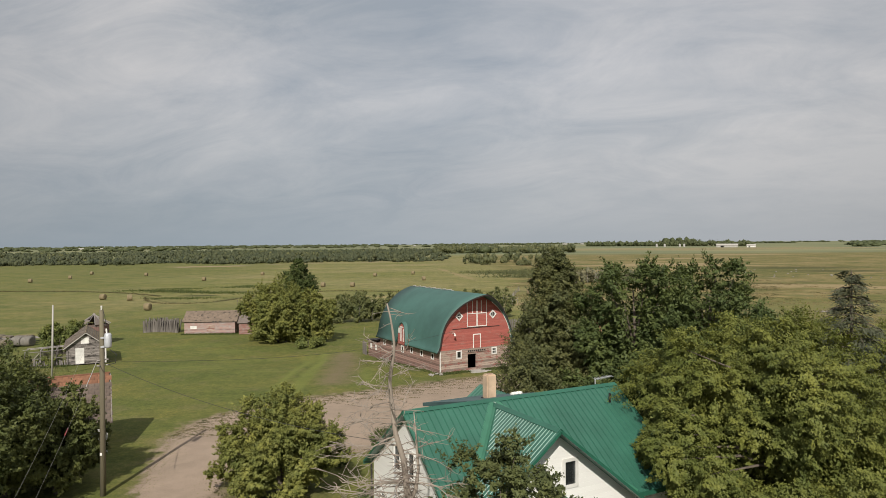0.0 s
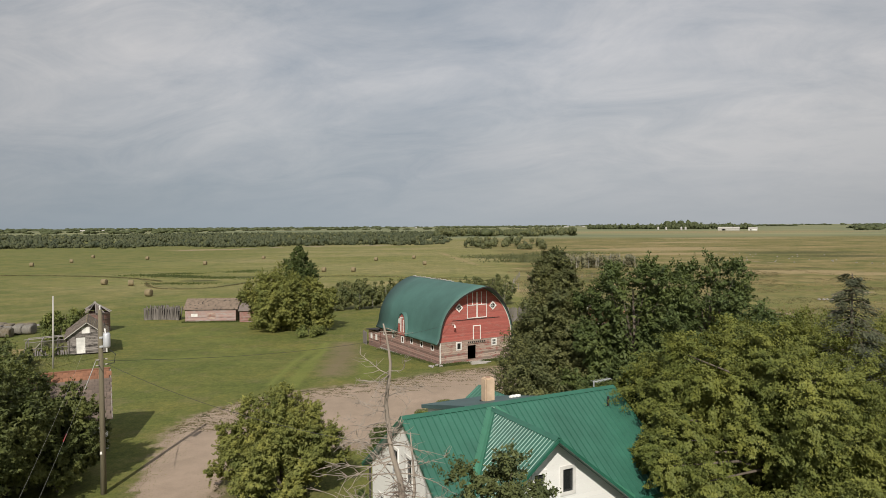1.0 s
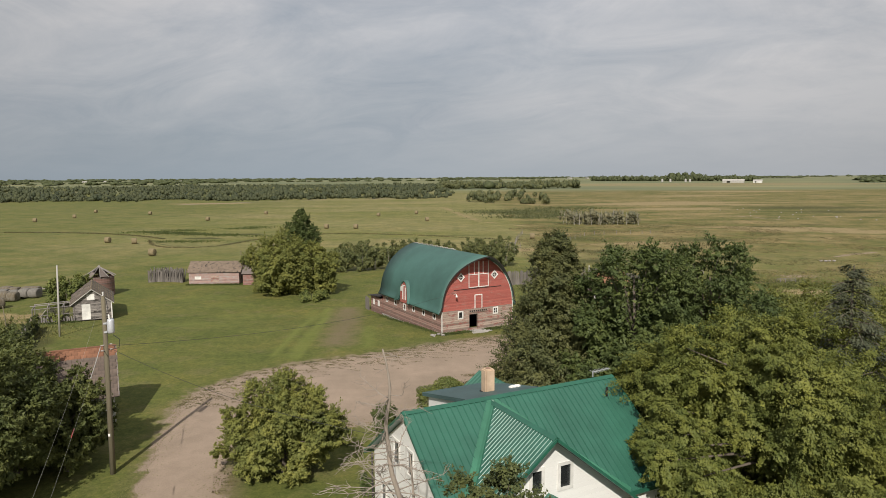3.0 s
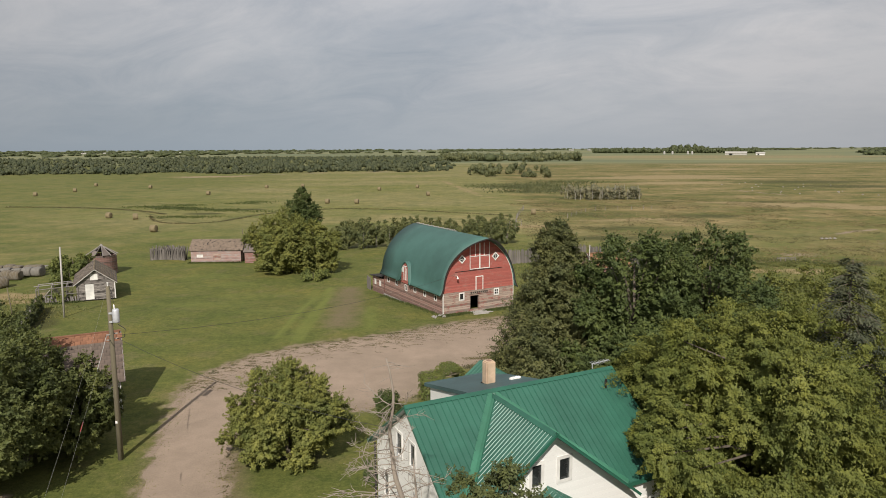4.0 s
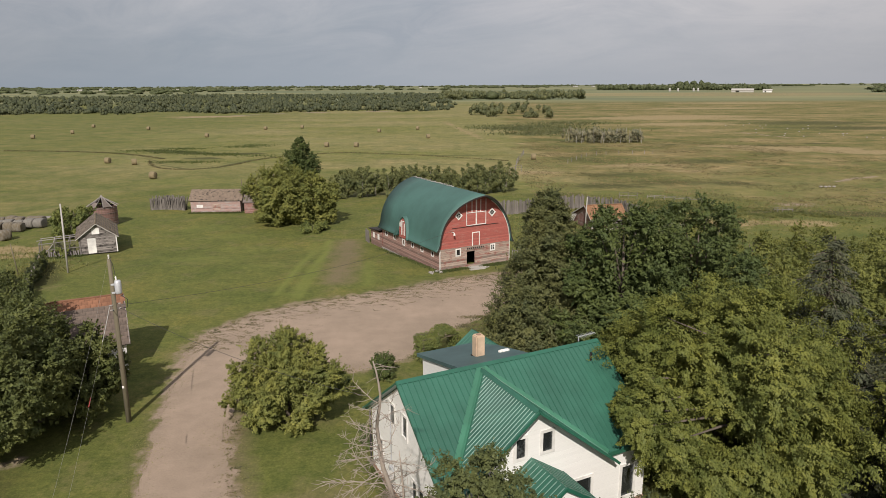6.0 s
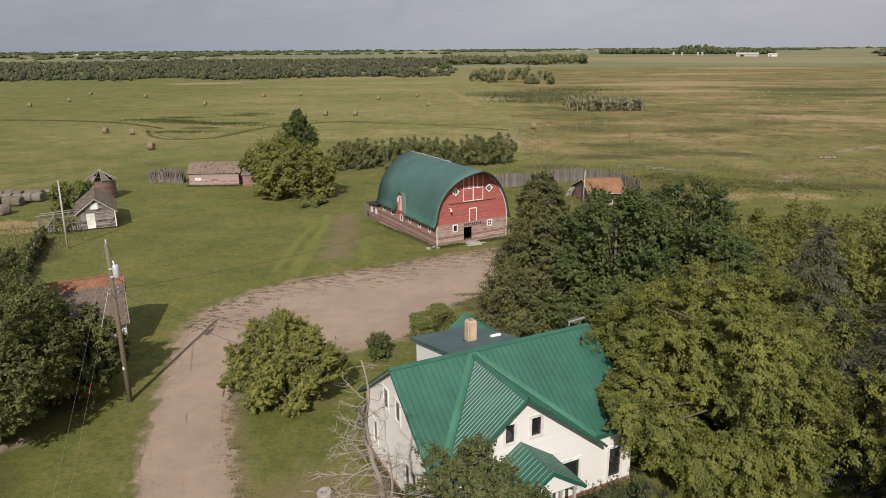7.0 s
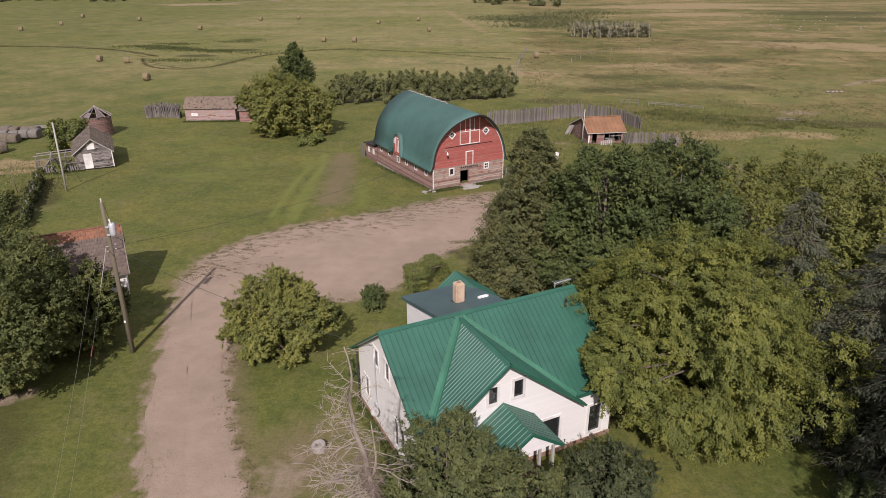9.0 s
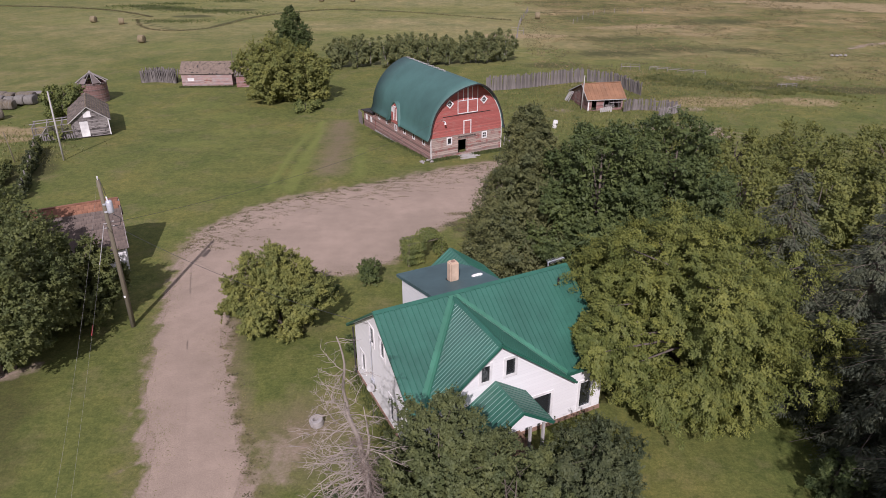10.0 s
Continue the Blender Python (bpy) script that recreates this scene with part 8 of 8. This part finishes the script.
def two_tone(places):
    pick = [noise.noise((x / 60, y / 40, 7.1)) + 0.35 * noise.noise((x / 15, y / 15, 1.1)) for x, y, h, r in places]
    return [p for p, w in zip(places, pick) if w > -0.32], [p for p, w in zip(places, pick) if w <= -0.32]


WOODS = [(-480, 440), (-306, 478), (-270, 489), (-221, 470), (-218, 518), (-151, 478), (-124, 491), (-73, 521), (-38, 500), (-4, 514), (10, 640), (-10, 800), (-11, 1150), (-430, 1180), (-520, 1020), (-760, 1060), (-900, 700)]
dark_stand, light_stand = two_tone(uneven(scatter(WOODS, 4300, (3.2, 5.4), (2.6, 4.8)), 0.42) + uneven(scatter([(-480, 424), (-306, 470), (-270, 482), (-221, 462), (-218, 510), (-151, 470), (-124, 484), (-73, 513), (-38, 492), (-4, 504), (4, 530), (-73, 545), (-218, 545), (-310, 510), (-480, 470)], 520, (1.4, 3.6), (1.6, 3.4)), 0.5))
woodland("woods", dark_stand, "leaf_wood", "dark green aspen woods beyond the hay field", 1, 30, 0.9)
woodland("woods", light_stand, "leaf_bush", "paler olive aspen woods beyond the hay field", 6, 30, 0.9)
woodland("bush_belt", uneven(scatter([(15, 435), (41, 374), (49, 364), (76, 420), (70, 470), (44, 560), (20, 520)], 95, (4, 7), (2.4, 4.2))) + uneven(scatter([(-10, 800), (40, 850), (100, 800), (165, 835), (200, 1000), (60, 1000), (-10, 1000)], 330, (6, 10), (4, 6.5))), "leaf_bush", "scattered bush clumps in the pasture", 2, 90, 1.0)
woodland("willow_thicket", scatter([(38, 232), (50, 227), (66, 230), (66, 238), (40, 240)], 46, (3.2, 5.4), (1.2, 2.0)), "leaf_pale", "pale half-bare willow thicket in the pasture", 3, 110, 0.5)
rngt = np.random.default_rng(64)
bm = bmesh.new()
for _ in range(55):
    x, y, a, b = rngt.uniform(40, 67), rngt.uniform(228, 238), rngt.normal() * 0.35, rngt.normal() * 0.35
    z = fall(x, y)
    x, y = x * 1.06, y * 1.06
    tube(bm, [(x, y, z - 0.1), (x + a * 0.4, y + b * 0.4, z + 2.2), (x + a, y + b, z + rngt.uniform(3.6, 5.4))], [0.09, 0.06, 0.03], 4)
tagged(new("thicket_stems", finish("thicket_stems", bm, M["pale_bark"])), "pale bare stems standing in the willow thicket", "woodland", kind="stuff")
woodland("shelterbelt", [(398 + 330 * f + rngw.uniform(-6, 6), 1800 - 230 * f + rngw.uniform(-20, 20), rngw.uniform(9, 17), rngw.uniform(8, 13)) for f in np.linspace(0, 1, 90)] + [(600 + rngw.uniform(-35, 35), 1690 + rngw.uniform(-20, 20), rngw.uniform(15, 25), rngw.uniform(10, 15)) for _ in range(22)], "leaf_dark", "dark shelterbelt round a far farmstead", 4, 60, 3.0, 5)
far_rows = []
for cx, cy, w, n in [(-1500, 2600, 900, 170), (-700, 3000, 500, 60), (-2300, 3400, 700, 90), (-300, 3600, 700, 60), (300, 3300, 300, 40), (1300, 2700, 120, 26), (1500, 2300, 90, 18), (1050, 1500, 110, 26), (1250, 1750, 80, 18), (2100, 3300, 500, 80), (900, 3900, 900, 100), (-1900, 4300, 1500, 150), (800, 1250, 40, 9), (60, 900, 30, 8), (180, 2700, 200, 24), (130, 1050, 26, 8), (-900, 1480, 420, 34), (-1250, 1800, 650, 60), (-500, 2100, 500, 40)]:
    far_rows += [(cx + rngw.uniform(-w, w), cy + rngw.uniform(-40, 40) + cy * 0.02 * rngw.normal(), rngw.uniform(5, 10), rngw.uniform(14, 30)) for _ in range(n)]
woodland("far_treeline", far_rows, "leaf_dark", "thin dark treelines towards the horizon", 5, 9, 3.5)


def far_building(name, x, y, w, d, h, r, mat, label, ang=0):
    t = gable_hut(name, pose(x, y, -1.2, 0, 0, ang), w, d, h, r, mat, label, "barn", ridge_along="x", holes=[(w * 0.2, w * 0.35, 0.05, h * 0.8)])
    bm = bmesh.new()
    for s, e in ((-1, -0.6), (1, d + 0.6)):
        sheet(bm, [(-0.6, d / 2, r + 0.3), (w + 0.6, d / 2, r + 0.3), (w + 0.6, e, h), (-0.6, e, h)], 0.3)
    part("roof", bm, M["pale_pole"], t, "pale sheet-metal roof")


far_building("far_barn", 562, 1372, 40, 12, 4, 7, "pale_pole", "long white barn on a far farmstead", -28)
far_building("far_barn", 612, 1345, 16, 10, 3.5, 6, "white_paint", "white shed on a far farmstead", -28)
for x, y in [(500, 1560), (516, 1552), (545, 1535), (553, 1530)]:
    bm = bmesh.new()
    tube(bm, [(0, 0, 0), (0, 0, 5.5), (0, 0, 7.5)], [2.4, 2.4, 0.4], 14)
    ob = new("far_bin", finish("far_bin", bm, M["concrete"]))
    ob.location = (x, y, -1.2)
    tagged(ob, "steel grain bin on a far farmstead", "grain bin", "far grain bins")
for k, (x, y, w) in enumerate([(-1560, 2480, 30), (-1330, 2460, 46), (-1240, 2440, 24), (-1050, 2500, 36), (-980, 2480, 18), (-1700, 2520, 20), (560, 3100, 60), (640, 3080, 40), (-120, 2900, 26)]):
    far_building("far_building", x, y, w * 0.36, 8, 2.4, 4.4, "pale_pole", "pale building in a far hamlet", 10 * (k % 3))

# ---- grass, weeds and litter ----


def scatter_along(rng, line, n, spread):
    L = np.array(line)
    i = rng.integers(0, len(L) - 1, n)
    f = rng.uniform(size=(n, 1))
    return L[i] * (1 - f) + L[i + 1] * f + rng.normal(size=(n, 2)) * spread


rg = np.random.default_rng(91)
edge = np.concatenate([scatter_along(rg, ragged(EDGE_L, 0.9), 9000, 0.5), scatter_along(rg, ragged(EDGE_R, 0.9), 8000, 0.6)])
tagged(new("grass_verge", quads_mesh("grass_verge", tufts(rg, edge, 0.06, 0.05, 1.5), M["grass_tuft"])), "ragged grass along the driveway edges", "grass", kind="stuff")


def rect_line(m, pts):
    return [tuple((m @ Vector((x, y, 0)))[:2]) for x, y in pts]


feet = [rect_line(BARN, [(-0.2, BL), (-0.2, -0.2), (3.2, -0.25)]), rect_line(BARN, [(5.2, -0.3), (BW, -0.3)]), rect_line(on_land(-42.0, 106.4, 3), [(-0.2, -0.3), (8.4, -0.3)]), rect_line(on_land(-49.4, 77.6, 27), [(0, -0.2), (4.6, -0.2)]), rect_line(HOUSE, [(0.1, 4.5), (0.1, -4.6), (3, -4.7)])]
foot = np.concatenate([scatter_along(rg, f, 2600, 0.3) for f in feet])
tagged(new("weeds", quads_mesh("weeds", tufts(rg, foot, 0.22, 0.06, 0.6), M["weed"])), "tall weeds along the foot of the buildings", "weeds", kind="stuff")
mead = []
for cx, cy, sx, sy, n in [(26, 100, 10, 8, 7000), (45, 112, 14, 8, 7000), (12, 92, 5, 5, 3500), (22, 110, 10, 10, 5000), (-54, 80, 3, 4, 900), (-47, 73, 2.5, 3, 600)]:
    mead.append(rg.normal(size=(n, 2)) * [sx, sy] + [cx, cy])
tagged(new("rough_grass", quads_mesh("rough_grass", tufts(rg, np.concatenate(mead), 0.3, 0.1, 0.7), M["grass_tuft"])), "rough uncut grass in the corners of the farm", "grass", kind="stuff")

STRIPS = [((0.6, 56.4), (2.5, 56.7), 0.2), ((0.1, 54.2), (2.9, 54.7), 0.35), ((1.1, 53.0), (3.2, 53.6), 0.3), ((2.9, 59.6), (4.2, 59.9), 0.35), ((2.0, 51.5), (3.6, 52.4), 0.35)]
rank = scatter_along(rg, [(33, 117), (41, 113), (50, 107), (60, 103)], 9000, 2.3)
rank = rank[[noise.noise((x / 3.5, y / 3.5, 1.5)) > -0.1 for x, y in rank]]
tagged(new("rank_weeds", quads_mesh("rank_weeds", tufts(rg, rank, 0.34, 0.22, 1.0), M["rank_weed"])), "belt of rank green weeds along the pasture rails", "weeds", kind="stuff")
isl = []
L = np.array(EDGE_L)
first = int(np.argmax(L[:, 1] > 49))
for _ in range(760):
    i = int(rg.integers(first, len(L) - 3))
    d = L[i + 1] - L[i]
    nrm = np.array([d[1], -d[0]]) / (np.hypot(*d) + 1e-6)
    c = L[i] + nrm * (abs(rg.normal()) * 2.2 - 0.4) + d * rg.uniform(-1, 1)
    k = int(rg.integers(6, 30))
    isl.append(c + rg.normal(size=(k, 2)) * np.array([0.22, 0.1]) * rg.uniform(0.5, 1.6))
R_ = np.array(EDGE_R)
for _ in range(200):
    i = int(rg.integers(10, len(R_) - 3))
    d = R_[i + 1] - R_[i]
    nrm = np.array([-d[1], d[0]]) / (np.hypot(*d) + 1e-6)
    c = R_[i] + nrm * (rg.normal() * 0.35 - 0.35)
    k = int(rg.integers(6, 24))
    isl.append(c + rg.normal(size=(k, 2)) * np.array([0.2, 0.1]))
for (ax, ay), (bx, by), wd in STRIPS:          # worn strips of grass at the yard's edge
    f = rg.uniform(size=(700, 1))
    isl.append(np.array([[ax, ay]]) * (1 - f) + np.array([[bx, by]]) * f + rg.normal(size=(700, 2)) * [0.35, wd])
tagged(new("yard_weeds", quads_mesh("yard_weeds", tufts(rg, np.concatenate(isl), 0.07, 0.1, 1.6), M["mat_weed"])), "little mats of weeds creeping over the dirt yard", "weeds", kind="stuff")

# coarse weeds and dry grass standing in the pasture
for nm, mat, cnt, lab in (("pasture_weeds", "mat_weed", 6500, "coarse dark weeds standing in the pasture"), ("dry_grass", "dry_grass", 5200, "dry tan grass standing in the pasture")):
    pts = []
    while len(pts) < cnt:
        x, y = rg.uniform(14, 120), rg.uniform(98, 250)
        if x < 14 + (y - 98) * 0.05 or noise.noise((x / 13, y / 13, 5.0 if mat == "mat_weed" else 9.0)) < 0.05:
            continue
        pts.append((x, y))
    clump = np.repeat(np.array(pts), 4, axis=0) + rg.normal(size=(cnt * 4, 2)) * 0.35
    tagged(new(nm, quads_mesh(nm, tufts(rg, clump, 0.2, 0.15, 0.9), M[mat])), lab, "grass", kind="stuff")

# rank growth along the field ditch and its wet hollow
DITCH = smooth_line([(-148.6, 224.2), (-128.4, 221.7), (-106.3, 214.3), (-93.8, 206.1), (-84.1, 197.2)], 1.0)
HOLLOW = smooth_line([(-85.9, 191.9), (-80.3, 180.7), (-73.7, 173.8), (-65.9, 172.5), (-60.4, 177.8), (-57.2, 187.2), (-53.7, 197.6), (-47.0, 204.5), (-34.7, 213.3), (-16.6, 208.0), (0.6, 198.6), (16.2, 188.7)], 1.0)
line = np.concatenate([scatter_along(rg, DITCH, 1500, 0.3), scatter_along(rg, HOLLOW, 1900, 0.25)])
tagged(new("ditch_grass", quads_mesh("ditch_grass", tufts(rg, line, 0.36, 0.2, 0.7), M["mat_weed"])), "uncut brown-green grass along the field ditch", "grass", kind="stuff")
wet = []
for gx, gy, sx, sy, n in [(-98, 223, 5, 2.0, 900), (-88, 217, 5, 2.2, 1500), (-90, 229, 4, 1.5, 700), (-76, 211, 4, 1.6, 1000), (-72, 235, 4, 2, 700), (-69, 209, 3, 2, 800), (-74, 189, 5, 1.5, 900), (-69, 241, 4, 2, 500), (-58, 205, 4, 2, 400)]:
    wet.append(rg.normal(size=(n, 2)) * [sx, sy] + [gx, gy])
tagged(new("ditch_reeds", quads_mesh("ditch_reeds", tufts(rg, np.concatenate(wet)[::2], 0.42, 0.24, 0.7), M["weed"])), "rank olive growth along the field ditch", "reeds", kind="stuff")
scrub = []
for gx, gy, sx, sy, n in [(40, 335, 14, 9, 1600), (50, 305, 12, 7, 1200), (62, 362, 10, 8, 900), (36, 290, 8, 5, 700), (30, 322, 6, 8, 700)]:
    scrub.append(rg.normal(size=(n, 2)) * [sx, sy] + [gx, gy])
tagged(new("scrub", quads_mesh("scrub", tufts(rg, np.concatenate(scrub), 0.8, 0.5, 0.8), M["leaf_bush"])), "low green scrub in the wet pasture", "scrub", kind="stuff")
